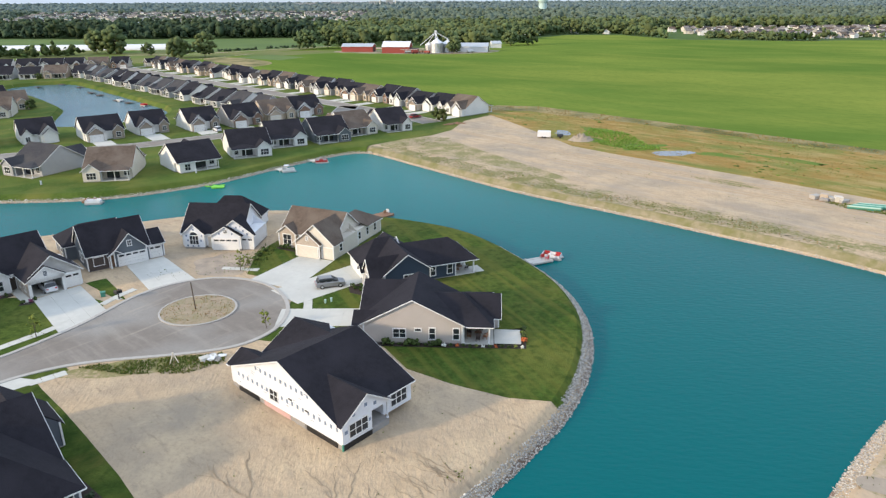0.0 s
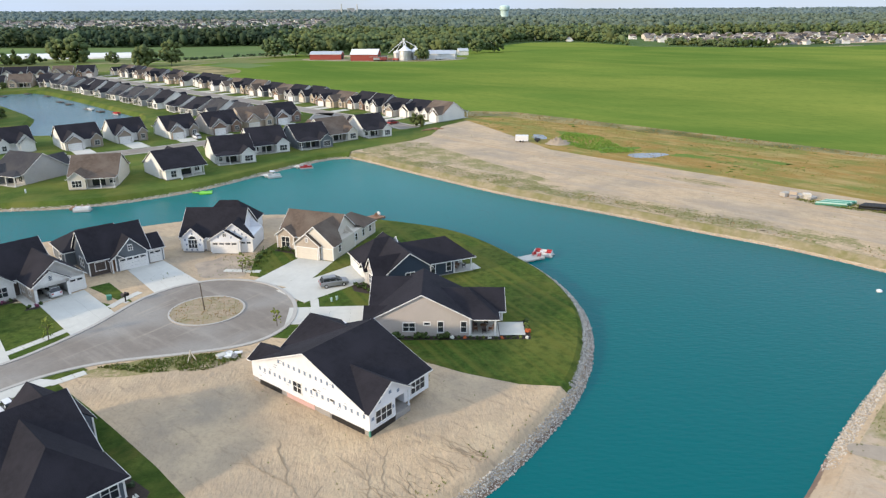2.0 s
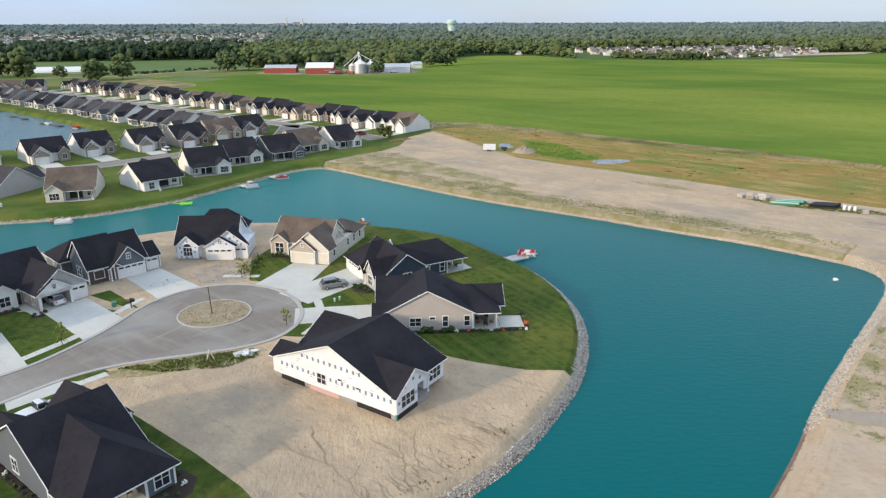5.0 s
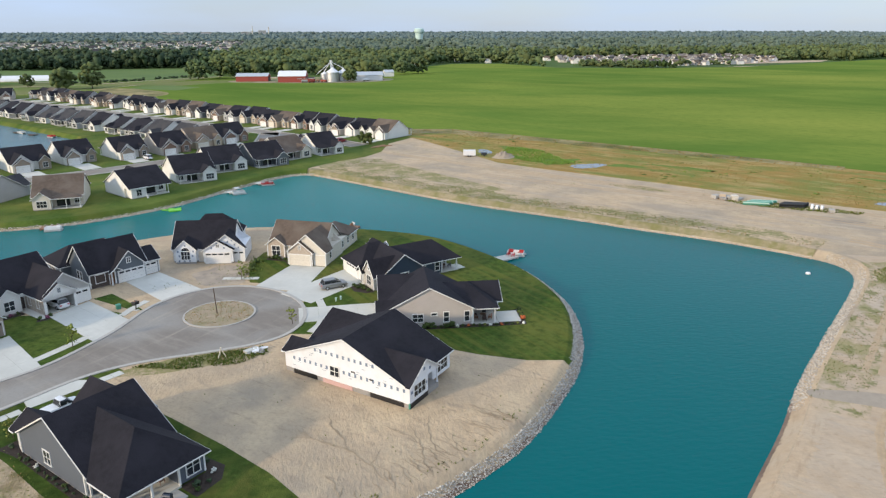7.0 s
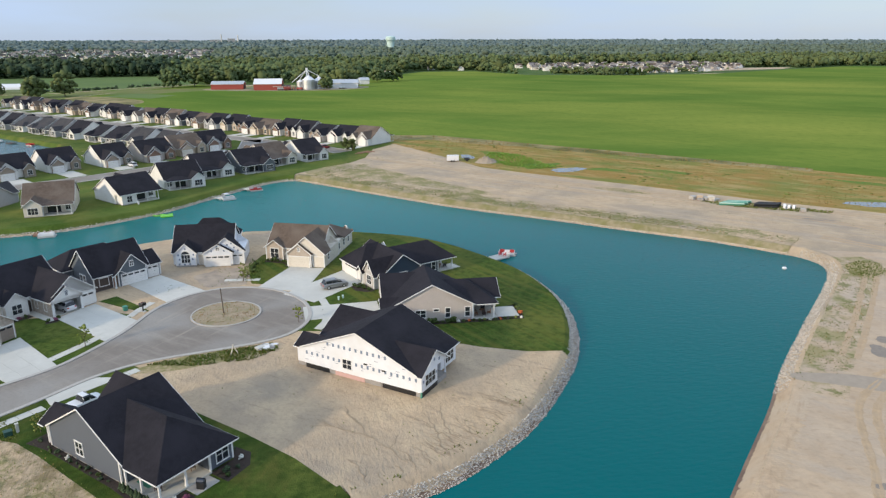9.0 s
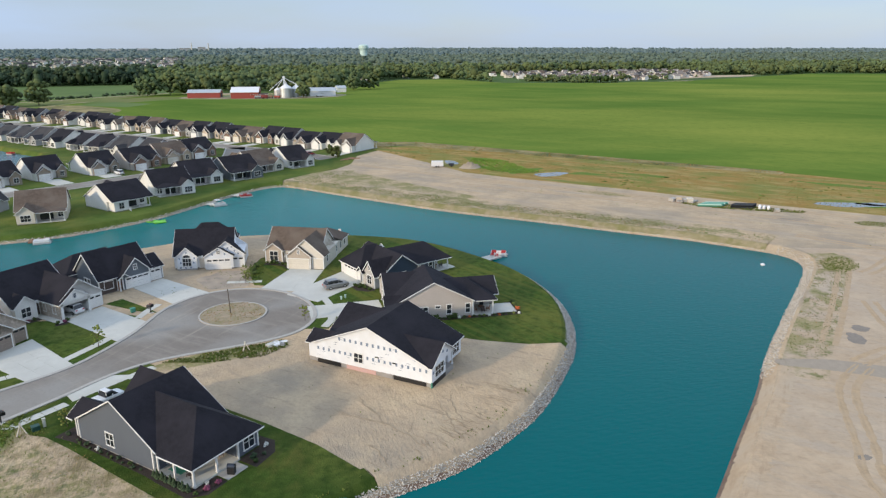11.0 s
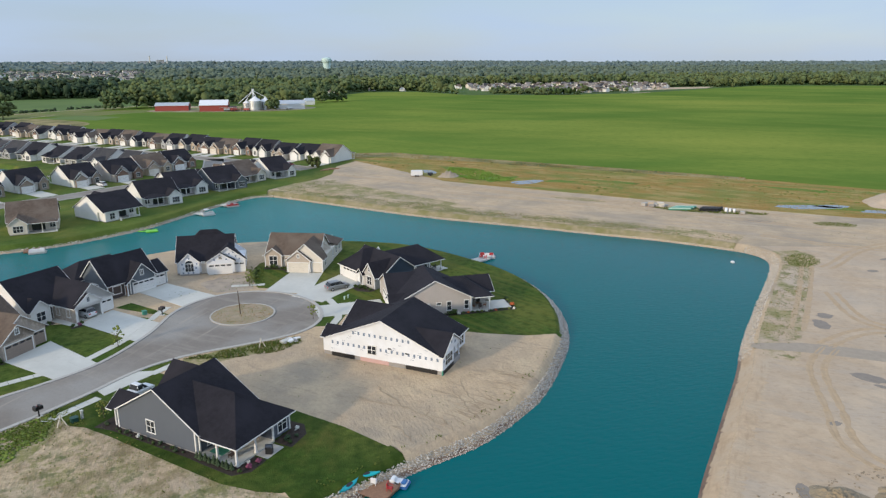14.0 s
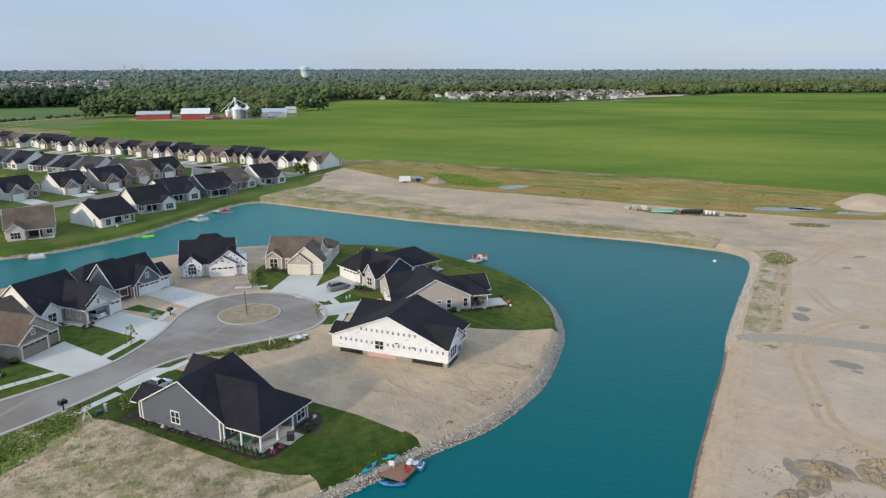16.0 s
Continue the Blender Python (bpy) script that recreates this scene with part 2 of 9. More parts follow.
FARLAND = surface("far_land", (0.07, 0.12, 0.03), (0.1, 0.15, 0.04), 0.01, 0.95, c3=(0.05, 0.08, 0.03), scale3=0.003, spec=0.1)
ASPHALT = surface("asphalt", (0.225, 0.196, 0.165), (0.19, 0.166, 0.14), 0.8, 0.9, 0.2, 8, c3=(0.28, 0.263, 0.236), scale3=0.09)
more(ASPHALT, (0.34, 0.31, 0.262), 0.6, (0.75, 0.15, 1), 0.4, 0.52, 0.72, 5)
more(ASPHALT, (0.43, 0.375, 0.30), 0.5, (-0.95, 0.06, 1), 0.55, 0.57, 0.7, 4)
more(ASPHALT, (0.15, 0.135, 0.12), 0.35, (0.3, 1, 1), 3.0, 0.5, 0.75, 8)
CONCRETE = surface("concrete", (0.57, 0.565, 0.51), (0.51, 0.505, 0.46), 1.0, 0.85, 0.1, 6, c3=(0.48, 0.475, 0.43), scale3=0.15)
KERB = surface("kerb_concrete", (0.44, 0.42, 0.38), (0.37, 0.35, 0.32), 1.5, 0.9, 0.1, 6)
RIPRAP = surface("riprap_stone", (0.55, 0.515, 0.46), (0.37, 0.34, 0.295), 2.0, 0.9, 0.3, 6, island=0.5)
BANK_GRASS = surface("dry_bank_grass", (0.34, 0.285, 0.185), (0.24, 0.205, 0.12), 0.8, 0.95, 0.8, 4, c3=(0.20, 0.185, 0.08), scale3=0.22, spec=0.1)
more(BANK_GRASS, (0.17, 0.165, 0.06), 0.7, (0.82, 1, 1), 0.35, 0.5, 0.62, 9)
LEVEL = SAND.copy()
LEVEL.name = "levelled_soil"
more(LEVEL, (0.33, 0.275, 0.215), 0.6, (0.815, 0.14, 1), 0.22, 0.47, 0.66, 7)
more(LEVEL, (0.52, 0.42, 0.30), 0.6, (0.815, 0.2, 1), 0.4, 0.52, 0.7, 6)
SAND_PALE = surface("scraped_sand", (0.50, 0.375, 0.25), (0.41, 0.305, 0.20), 0.5, 0.95, 0.9, 1.4, c3=(0.45, 0.365, 0.275), scale3=0.05)
more(SAND_PALE, (0.42, 0.345, 0.265), 0.7, (0.75, 0.25, 1), 0.35, 0.48, 0.68, 8)
more(SAND_PALE, (0.33, 0.24, 0.15), 0.6, (0.4, 0.5, 1), 1.6, 0.52, 0.70, 8)
more(SAND_PALE, (0.56, 0.435, 0.30), 0.6, (0.2, 1, 1), 0.13, 0.5, 0.66, 7)
more(SAND_PALE, (0.36, 0.30, 0.225), 0.5, (1.2, 0.3, 1.4), 0.7, 0.54, 0.70, 9)
TRACK_DUST = surface("yard_dust", (0.36, 0.29, 0.20), (0.26, 0.22, 0.14), 0.08, 0.95, c3=(0.16, 0.18, 0.06), scale3=0.05)
MULCH = surface("mulch", (0.022, 0.016, 0.013), (0.045, 0.03, 0.022), 4.0, 0.95, 0.6, 8)
FOAM = plain("pink_foam", (0.55, 0.36, 0.33), 0.8)
TRIM = plain("white_trim", (0.78, 0.78, 0.76), 0.5)
GLASS = surface("window_glass", (0.02, 0.024, 0.03), (0.035, 0.04, 0.048), 0.4, 0.08, spec=0.6)
DARK = plain("dark_interior", (0.03, 0.03, 0.032), 0.8)
BLACK = plain("black_paint", (0.015, 0.015, 0.016), 0.5)
LEAF = surface("leaves", (0.056, 0.086, 0.027), (0.032, 0.053, 0.017), 0.4, 0.9, 0.4, 3, c3=(0.08, 0.10, 0.036), scale3=0.03, spec=0.1, island=0.45)
LEAF_WOOD = surface("woodland_leaves", (0.118, 0.155, 0.066), (0.072, 0.105, 0.048), 0.07, 0.9, 0.4, 3, c3=(0.105, 0.125, 0.046), scale3=0.02, spec=0.1, island=0.3)
LEAF_DEEP = surface("dark_woodland_leaves", (0.052, 0.080, 0.044), (0.034, 0.055, 0.034), 0.07, 0.9, 0.4, 3, c3=(0.062, 0.084, 0.04), scale3=0.012, spec=0.1, island=0.3)
# Far foliage: distance haze painted into the leaf colour, paler and bluer.
LEAF_FAR_HAZED = surface("far_leaves_haze_tint", (0.134, 0.168, 0.128), (0.098, 0.134, 0.104), 0.05, 0.95, 0.4, 0.5, c3=(0.10, 0.13, 0.09), scale3=0.004, spec=0.05, island=0.2)
LEAF_HAZE_TINT = surface("horizon_leaves_haze_tint", (0.150, 0.195, 0.185), (0.112, 0.155, 0.158), 0.02, 0.95, c3=(0.118, 0.152, 0.14), scale3=0.002, spec=0.0, island=0.15)
BARK = surface("bark", (0.12, 0.09, 0.065), (0.07, 0.052, 0.04), 3.0, 0.95, 0.5, 9)
SHINGLE_BLACK = surface("black_shingle", (0.0195, 0.0185, 0.0245), (0.011, 0.0105, 0.0145), 1.6, 0.92, 0.4, 6, c3=(0.023, 0.0215, 0.028), scale3=0.25, lines=("Z", 0.09, 0.25), spec=0.25)
SHINGLE_GREY = surface("grey_shingle", (0.055, 0.055, 0.06), (0.035, 0.035, 0.04), 1.6, 0.92, 0.3, 6, c3=(0.065, 0.062, 0.062), scale3=0.25, lines=("Z", 0.09, 0.25), spec=0.25)
SHINGLE_BROWN = surface("brown_shingle", (0.14, 0.105, 0.08), (0.085, 0.064, 0.05), 1.6, 0.92, 0.3, 6, c3=(0.15, 0.12, 0.095), scale3=0.25, lines=("Z", 0.09, 0.2), spec=0.25)
SIDING = {}
for key, c in dict(white=(0.79, 0.78, 0.75), greige=(0.50, 0.45, 0.41), navy=(0.035, 0.055, 0.085), slate=(0.115, 0.135, 0.155),
                   charcoal=(0.105, 0.122, 0.15), tan=(0.50, 0.41, 0.31), cream=(0.68, 0.63, 0.54), grey=(0.36, 0.37, 0.38)).items():
    SIDING[key] = surface(key + "_siding", c, tuple(v * 0.93 for v in c), 2.0, 0.6, c3=tuple(v * 0.9 for v in c), scale3=0.3, lines=("Z", 0.15, 0.22))
WRAP = surface("house_wrap", (0.76, 0.785, 0.82), (0.68, 0.70, 0.735), 1.2, 0.55, 0.25, 2.5, c3=(0.68, 0.69, 0.70), scale3=0.4)
WRAP_INK = plain("wrap_print_blue", (0.18, 0.235, 0.32), 0.6)
STONE = surface("stone_veneer", (0.40, 0.31, 0.225), (0.23, 0.175, 0.13), 3.5, 0.9, 0.6, 5, c3=(0.3, 0.27, 0.24), scale3=1.0, lines=("Z", 0.2, 0.35))
BRICK = surface("brick_veneer", (0.27, 0.17, 0.12), (0.19, 0.12, 0.09), 4.0, 0.9, 0.4, 6, lines=("Z", 0.075, 0.3))
BRICK_TAN = surface("tan_brick_veneer", (0.50, 0.43, 0.35), (0.36, 0.30, 0.245), 4.0, 0.9, 0.4, 6, lines=("Z", 0.075, 0.25))
STONE_TAN = surface("tan_stone_veneer", (0.62, 0.53, 0.44), (0.28, 0.235, 0.195), 2.4, 0.9, 0.6, 5, c3=(0.40, 0.345, 0.29), scale3=1.0, lines=("Z", 0.2, 0.35))
STONE_PALE = surface("pale_stone_veneer", (0.56, 0.54, 0.50), (0.36, 0.34, 0.32), 3.5, 0.9, 0.6, 5, c3=(0.45, 0.44, 0.42), scale3=1.0, lines=("Z", 0.2, 0.3))
BRICK_DARK = surface("dark_brick_veneer", (0.10, 0.075, 0.065), (0.06, 0.048, 0.043), 4.0, 0.9, 0.4, 6, lines=("Z", 0.075, 0.3))
BLOCK = surface("foundation_block", (0.33, 0.31, 0.29), (0.26, 0.25, 0.235), 2.0, 0.9, 0.2, 6)
WOOD = surface("deck_wood", (0.30, 0.17, 0.10), (0.21, 0.115, 0.07), 3.0, 0.8, 0.3, 8)
METAL = plain("galvanised_metal", (0.55, 0.57, 0.58), 0.4, 0.6)
RED = plain("red_paint", (0.42, 0.03, 0.03), 0.4)
RED_BARN = plain("red_barn_paint", (0.31, 0.06, 0.045), 0.6)
WHITE_METAL = plain("white_metal", (0.75, 0.76, 0.77), 0.4)
TOWER_PAINT = plain("pale_green_paint", (0.50, 0.66, 0.62), 0.5)
TEAL = plain("teal_plastic", (0.01, 0.36, 0.40), 0.35)
BLUE = plain("blue_plastic", (0.04, 0.16, 0.40), 0.4)
LIME = plain("lime_plastic", (0.20, 0.62, 0.05), 0.4)
GREENPIPE = plain("green_pipe", (0.06, 0.26, 0.19), 0.5)
PALE_PIPE = plain("pale_green_pipe", (0.42, 0.60, 0.50), 0.5)
CARPAINT = plain("grey_car_paint", (0.055, 0.065, 0.085), 0.25, 0.4)
RUBBER = plain("rubber", (0.02, 0.02, 0.02), 0.85)

# lake water: silty turquoise with small ripples
WATER = bpy.data.materials.new("lake_water")
WATER.use_nodes = True
n, l = WATER.node_tree.nodes, WATER.node_tree.links
b = n["Principled BSDF"]
b.inputs["Roughness"].default_value = 0.2
b.inputs["IOR"].default_value = 1.27
b.inputs["Specular IOR Level"].default_value = 0.18
geo = n.new("ShaderNodeNewGeometry")
t1 = n.new("ShaderNodeTexNoise")
t1.inputs["Scale"].default_value = 0.012
t1.inputs["Detail"].default_value = 3
mixw = n.new("ShaderNodeMixRGB")
mixw.inputs["Color1"].default_value = (0.0, 0.102, 0.108, 1)
mixw.inputs["Color2"].default_value = (0.0, 0.122, 0.131, 1)
l.new(geo.outputs["Position"], t1.inputs["Vector"])
l.new(t1.outputs["Fac"], mixw.inputs["Fac"])
# base colour gets paler along y from 115 to 200, where the canal runs into the lake
wsx = n.new("ShaderNodeSeparateXYZ")
wsr = n.new("ShaderNodeMapRange")
wsr.interpolation_type = 'SMOOTHSTEP'
wsr.inputs["From Min"].default_value, wsr.inputs["From Max"].default_value = 115, 200
pale_end = n.new("ShaderNodeMixRGB")
pale_end.inputs["Color2"].default_value = (0.012, 0.166, 0.164, 1)
l.new(geo.outputs["Position"], wsx.inputs["Vector"])
l.new(wsx.outputs["Y"], wsr.inputs["Value"])
l.new(wsr.outputs["Result"], pale_end.inputs["Fac"])
l.new(mixw.outputs["Color"], pale_end.inputs["Color1"])
l.new(pale_end.outputs["Color"], b.inputs["Base Color"])
tb = n.new("ShaderNodeTexNoise")
tb.inputs["Scale"].default_value = 1.1
tb.inputs["Detail"].default_value = 4
mpw = n.new("ShaderNodeMapping")
mpw.inputs["Rotation"].default_value = (0, 0, 0.6)
mpw.inputs["Scale"].default_value = (0.6, 1.6, 1)
l.new(geo.outputs["Position"], mpw.inputs["Vector"])
l.new(mpw.outputs["Vector"], tb.inputs["Vector"])
bpw = n.new("ShaderNodeBump")
bpw.inputs["Strength"].default_value = 0.5
bpw.inputs["Distance"].default_value = 0.15
l.new(tb.outputs["Fac"], bpw.inputs["Height"])
l.new(bpw.outputs["Normal"], b.inputs["Normal"])


# ---------------------------------------------------------------- mesh helpers
def part(name, bm, material, parent=None, label="", kind=""):
    """Links a bmesh as one mesh object under a thing or a part."""
    me = bpy.data.meshes.new(name)
    bm.to_mesh(me)
    bm.free()
    me.materials.append(material)
    ob = new(name, me)
    if parent:
        ob.parent = parent
    return tagged(ob, label, kind=kind)


def arrays(name, verts, faces, material, parent=None, smooth=False):
    """A mesh object from numpy arrays of points and of triangles or quads."""
    me = bpy.data.meshes.new(name)
    k = faces.shape[1]
    me.vertices.add(len(verts))
    me.vertices.foreach_set("co", np.ascontiguousarray(verts, dtype=np.float32).ravel())
    me.loops.add(faces.size)
    me.loops.foreach_set("vertex_index", np.ascontiguousarray(faces, dtype=np.int32).ravel())
    me.polygons.add(len(faces))
    me.polygons.foreach_set("loop_start", np.arange(0, faces.size, k, dtype=np.int32))
    me.polygons.foreach_set("loop_total", np.full(len(faces), k, dtype=np.int32))
    if smooth:
        me.polygons.foreach_set("use_smooth", np.ones(len(faces), dtype=bool))
    me.update(calc_edges=True)
    me.validate()
    me.materials.append(material)
    ob = new(name, me)
    if parent:
        ob.parent = parent
    return ob


def box(bm, x0, x1, y0, y1, z0, z1, m=None):
    vs = [bm.verts.new((x, y, z)) for z in (z0, z1) for x, y in ((x0, y0), (x1, y0), (x1, y1), (x0, y1))]
    for f in ((3, 2, 1, 0), (4, 5, 6, 7), (0, 1, 5, 4), (1, 2, 6, 5), (2, 3, 7, 6), (3, 0, 4, 7)):
        bm.faces.new([vs[i] for i in f])
    if m:
        for v in vs:
            v.co = m @ v.co
    return vs


def beam(bm, p, q, w, h):
    """A bar from p to q, w wide and h high."""
    p, q = Vector(p), Vector(q)
    d = q - p
    side = d.cross(Vector((0, 0, 1)))
    side = side.normalized() if side.length > 1e-5 else Vector((1, 0, 0))
    up = side.cross(d).normalized()
    vs = []
    for e in (p, q):
        for a, c in ((-1, -1), (1, -1), (1, 1), (-1, 1)):
            vs.append(bm.verts.new(e + side * (a * w / 2) + up * (c * h / 2)))
    for f in ((0, 1, 2, 3), (7, 6, 5, 4), (0, 4, 5, 1), (1, 5, 6, 2), (2, 6, 7, 3), (3, 7, 4, 0)):
        bm.faces.new([vs[i] for i in f])


def tube(bm, p, q, r0, r1, seg=8):
    p, q = Vector(p), Vector(q)
    d = (q - p).normalized()
    a = d.orthogonal().normalized()
    c = d.cross(a)
    rings = []
    for e, r in ((p, r0), (q, r1)):
        rings.append([bm.verts.new(e + (a * math.cos(t) + c * math.sin(t)) * r) for t in [2 * math.pi * i / seg for i in range(seg)]])
    for i in range(seg):
        j = (i + 1) % seg
        bm.faces.new((rings[0][i], rings[0][j], rings[1][j], rings[1][i]))
    bm.faces.new(rings[0][::-1])
    bm.faces.new(rings[1])


def lathe(bm, profile, cx=0, cy=0, seg=20):
    """A turned body: profile of (radius, height)."""
    rings = []
    for r, z in profile:
        rings.append([bm.verts.new((cx + r * math.cos(2 * math.pi * i / seg), cy + r * math.sin(2 * math.pi * i / seg), z)) for i in range(seg)])
    for a, c in zip(rings, rings[1:]):
        for i in range(seg):
            j = (i + 1) % seg
            bm.faces.new((a[i], a[j], c[j], c[i]))
    bm.faces.new(rings[0][::-1])
    bm.faces.new(rings[-1])


def prism(bm, outline, z0, z1):
    """A slab with the given outline."""
    lo = [bm.verts.new((x, y, z0)) for x, y in outline]
    hi = [bm.verts.new((x, y, z1)) for x, y in outline]
    k = len(outline)
    area = sum(outline[i][0] * outline[(i + 1) % k][1] - outline[(i + 1) % k][0] * outline[i][1] for i in range(k))
    if area < 0:
        lo, hi = lo[::-1], hi[::-1]
    for i in range(k):
        j = (i + 1) % k
        bm.faces.new((lo[i], lo[j], hi[j], hi[i]))
    bm.faces.new(hi)
    bm.faces.new(lo[::-1])


def smooth_line(pts, rounds=2, closed=False):
    """Corner cutting."""
    pts = [Vector((*p, 0)) if len(p) == 2 else Vector(p) for p in pts]
    for _ in range(rounds):
        out = [] if closed else [pts[0]]
        pairs = list(zip(pts, pts[1:] + ([pts[0]] if closed else [])))
        for a, c in pairs:
            out += [a * 0.75 + c * 0.25, a * 0.25 + c * 0.75]
        if not closed:
            out.append(pts[-1])
        pts = out
    return [(p.x, p.y) for p in pts]


def strip(bm, line, left, right, z0, z1):
    """A slab along a line, from left to right of it."""
    pts = [Vector((*p, 0)) for p in line]
    rows = []
    for i, p in enumerate(pts):
        d = (pts[min(i + 1, len(pts) - 1)] - pts[max(i - 1, 0)]).normalized()
        nrm = Vector((-d.y, d.x, 0))
        a, c = p + nrm * left, p - nrm * right
        rows.append([bm.verts.new((a.x, a.y, z1)), bm.verts.new((c.x, c.y, z1)), bm.verts.new((c.x, c.y, z0)), bm.verts.new((a.x, a.y, z0))])
    for r, s in zip(rows, rows[1:]):
        for i in range(4):
            j = (i + 1) % 4
            bm.faces.new((r[j], r[i], s[i], s[j]))
    bm.faces.new(rows[0])
    bm.faces.new(rows[-1][::-1])


def inside(px, py, poly):
    """For arrays of points: which lie in the polygon."""
    res = np.zeros(px.shape, bool)
    for (x0, y0), (x1, y1) in zip(poly, poly[1:] + poly[:1]):
        cond = (y0 > py) != (y1 > py)
        with np.errstate(divide='ignore', invalid='ignore'):
            res ^= cond & (px < (x1 - x0) * (py - y0) / (y1 - y0 + 1e-12) + x0)
    return res


def distance(px, py, poly):
    """For arrays of points: the distance to the polygon's outline."""
    best = np.full(px.shape, 1e9)
    for (x0, y0), (x1, y1) in zip(poly, poly[1:] + poly[:1]):
        dx, dy = x1 - x0, y1 - y0
        k = np.clip(((px - x0) * dx + (py - y0) * dy) / (dx * dx + dy * dy + 1e-9), 0, 1)
        best = np.minimum(best, np.hypot(px - x0 - k * dx, py - y0 - k * dy))
    return best


# ---------------------------------------------------------------- ground and water
WL = -1.62
FAR_SHORE = [(-300, 148), (-140, 154.5), (-106, 158.3), (-91, 159), (-79.5, 161.5), (-70, 167), (-58.7, 175.5), (-50, 187.5), (-42, 198),
             (-35, 206.5), (-29, 211.5), (-24.5, 212.8), (-20.5, 210), (-5.6, 192), (9.4, 174.4), (22.2, 160.6), (40, 145.5), (57, 129),
             (65, 122.5), (77, 109), (81.5, 101.5), (80, 95), (70.2, 85.3), (54.1, 71.1), (39.6, 57.7), (32.7, 50.1), (23, 41.1),
             (15.3, 33.7), (9.8, 28.6), (3.5, 22.2)]
SOUTH_END = [(-10, 8), (-25, -30), (-40, -90), (-130, -90), (-130, 5), (-95, 14), (-60, 26)]
POINT_SHORE = [(-32.5, 35.3), (-25.3, 38.1), (-20.4, 40.3), (-12.8, 42.4), (-7.5, 45.2), (0.7, 51.2), (5.8, 57.1), (9.2, 61.5),
               (13.2, 67), (16.1, 72.6), (18.7, 79.5), (20.8, 89), (20.8, 98), (19, 107.5), (15.5, 115.5), (10.1, 126), (3.7, 134),
               (-5.3, 139.5), (-14.3, 143.4), (-25, 146.5), (-36, 148), (-44, 147.5), (-53, 145), (-64.7, 140), (-80, 130),
               (-105, 124), (-140, 118), (-300, 110)]
LAKE = smooth_line(FAR_SHORE + SOUTH_END + POINT_SHORE, 2, True)
POND = smooth_line([(-236, 384), (-230, 395), (-220, 403), (-208, 402), (-190, 383), (-166, 357), (-139, 326), (-117, 301), (-112, 280),
                    (-122, 262), (-142, 252), (-153, 274), (-163, 303), (-169, 310), (-199, 345), (-230, 372)], 2, True)


def axis_steps(lo, hi, step, far_lo, far_hi):
    mid = list(np.arange(lo, hi + step, step))
    a, s = [], step
    x = lo
    while x > far_lo:
        s *= 1.35
        x -= s
        a.append(max(x, far_lo))
    c, s = [], step
    x = mid[-1]
    while x < far_hi:
        s *= 1.35
        x += s
        c.append(min(x, far_hi))
    return np.array(a[::-1] + mid + c)


def bank(d):
    """Height of the bank at distance d into the water (negative on land)."""
    return np.interp(d, [-2.0, 0, 7], [0, WL, -4.0])


def bed_under(d):
    """Height of the ground sheet, which runs a little below the bank's own surface."""
    return np.interp(d, [-3.9, -2.6, 0, 7], [0, -0.35, WL - 0.5, -4.3])


gx = axis_steps(-245, 135, 1.6, -5000, 5000)
gy = axis_steps(-95, 410, 1.6, -3000, 4950)
GX, GY = np.meshgrid(gx, gy)
GZ = np.zeros_like(GX)
near = (GX > -310) & (GX < 140) & (GY > -100) & (GY < 415)
px, py = GX[near], GY[near]
z = np.zeros_like(px)
for poly in (LAKE, POND):
    d = distance(px, py, poly) * np.where(inside(px, py, poly), 1, -1)
    z = np.minimum(z, bed_under(d))
GZ[near] = z
k = len(gx)
idx = np.arange(GX.size).reshape(GX.shape)
quads = np.stack([idx[:-1, :-1], idx[:-1, 1:], idx[1:, 1:], idx[1:, :-1]], -1).reshape(-1, 4)
ground = arrays("ground", np.stack([GX, GY, GZ], -1).reshape(-1, 3), quads, SAND, smooth=True)
tagged(ground, "pale bare sandy soil, cracked and rutted", "ground", kind="structure")


def sheet(name, outline, z, material, label, category, kind="structure", thick=0.04):
    bm = bmesh.new()
    prism(bm, outline, z - thick, z)
    bmesh.ops.triangulate(bm, faces=[f for f in bm.faces if len(f.verts) > 4])
    return tagged(part(name, bm, material), label, category, kind=kind)


def up_faces(bm):
    bm.normal_update()
    for f in bm.faces:
        if f.normal.z < 0:
            f.normal_flip()


bm = bmesh.new()
lake_face = [bm.verts.new((x, y, WL)) for x, y in LAKE]
bmesh.ops.triangulate(bm, faces=[bm.faces.new(lake_face)])
up_faces(bm)
water = tagged(part("water", bm, WATER), "still turquoise lake water with faint ripples", "lake", kind="structure")
bm = bmesh.new()
bmesh.ops.triangulate(bm, faces=[bm.faces.new([bm.verts.new((x, y, WL)) for x, y in POND])])
up_faces(bm)
# The sky's reflection on the pond is put into a pale blue base colour.
POND_WATER = WATER.copy()
POND_WATER.name = "pond_water"
for q in POND_WATER.node_tree.nodes:
    if q.type == "MIX_RGB":
        q.inputs["Color1"].default_value = (0.055, 0.125, 0.15, 1)
        q.inputs["Color2"].default_value = (0.075, 0.15, 0.175, 1)
tagged(part("water_pond", bm, POND_WATER), "pond water behind the houses, sky reflection painted pale blue", "pond", kind="structure")

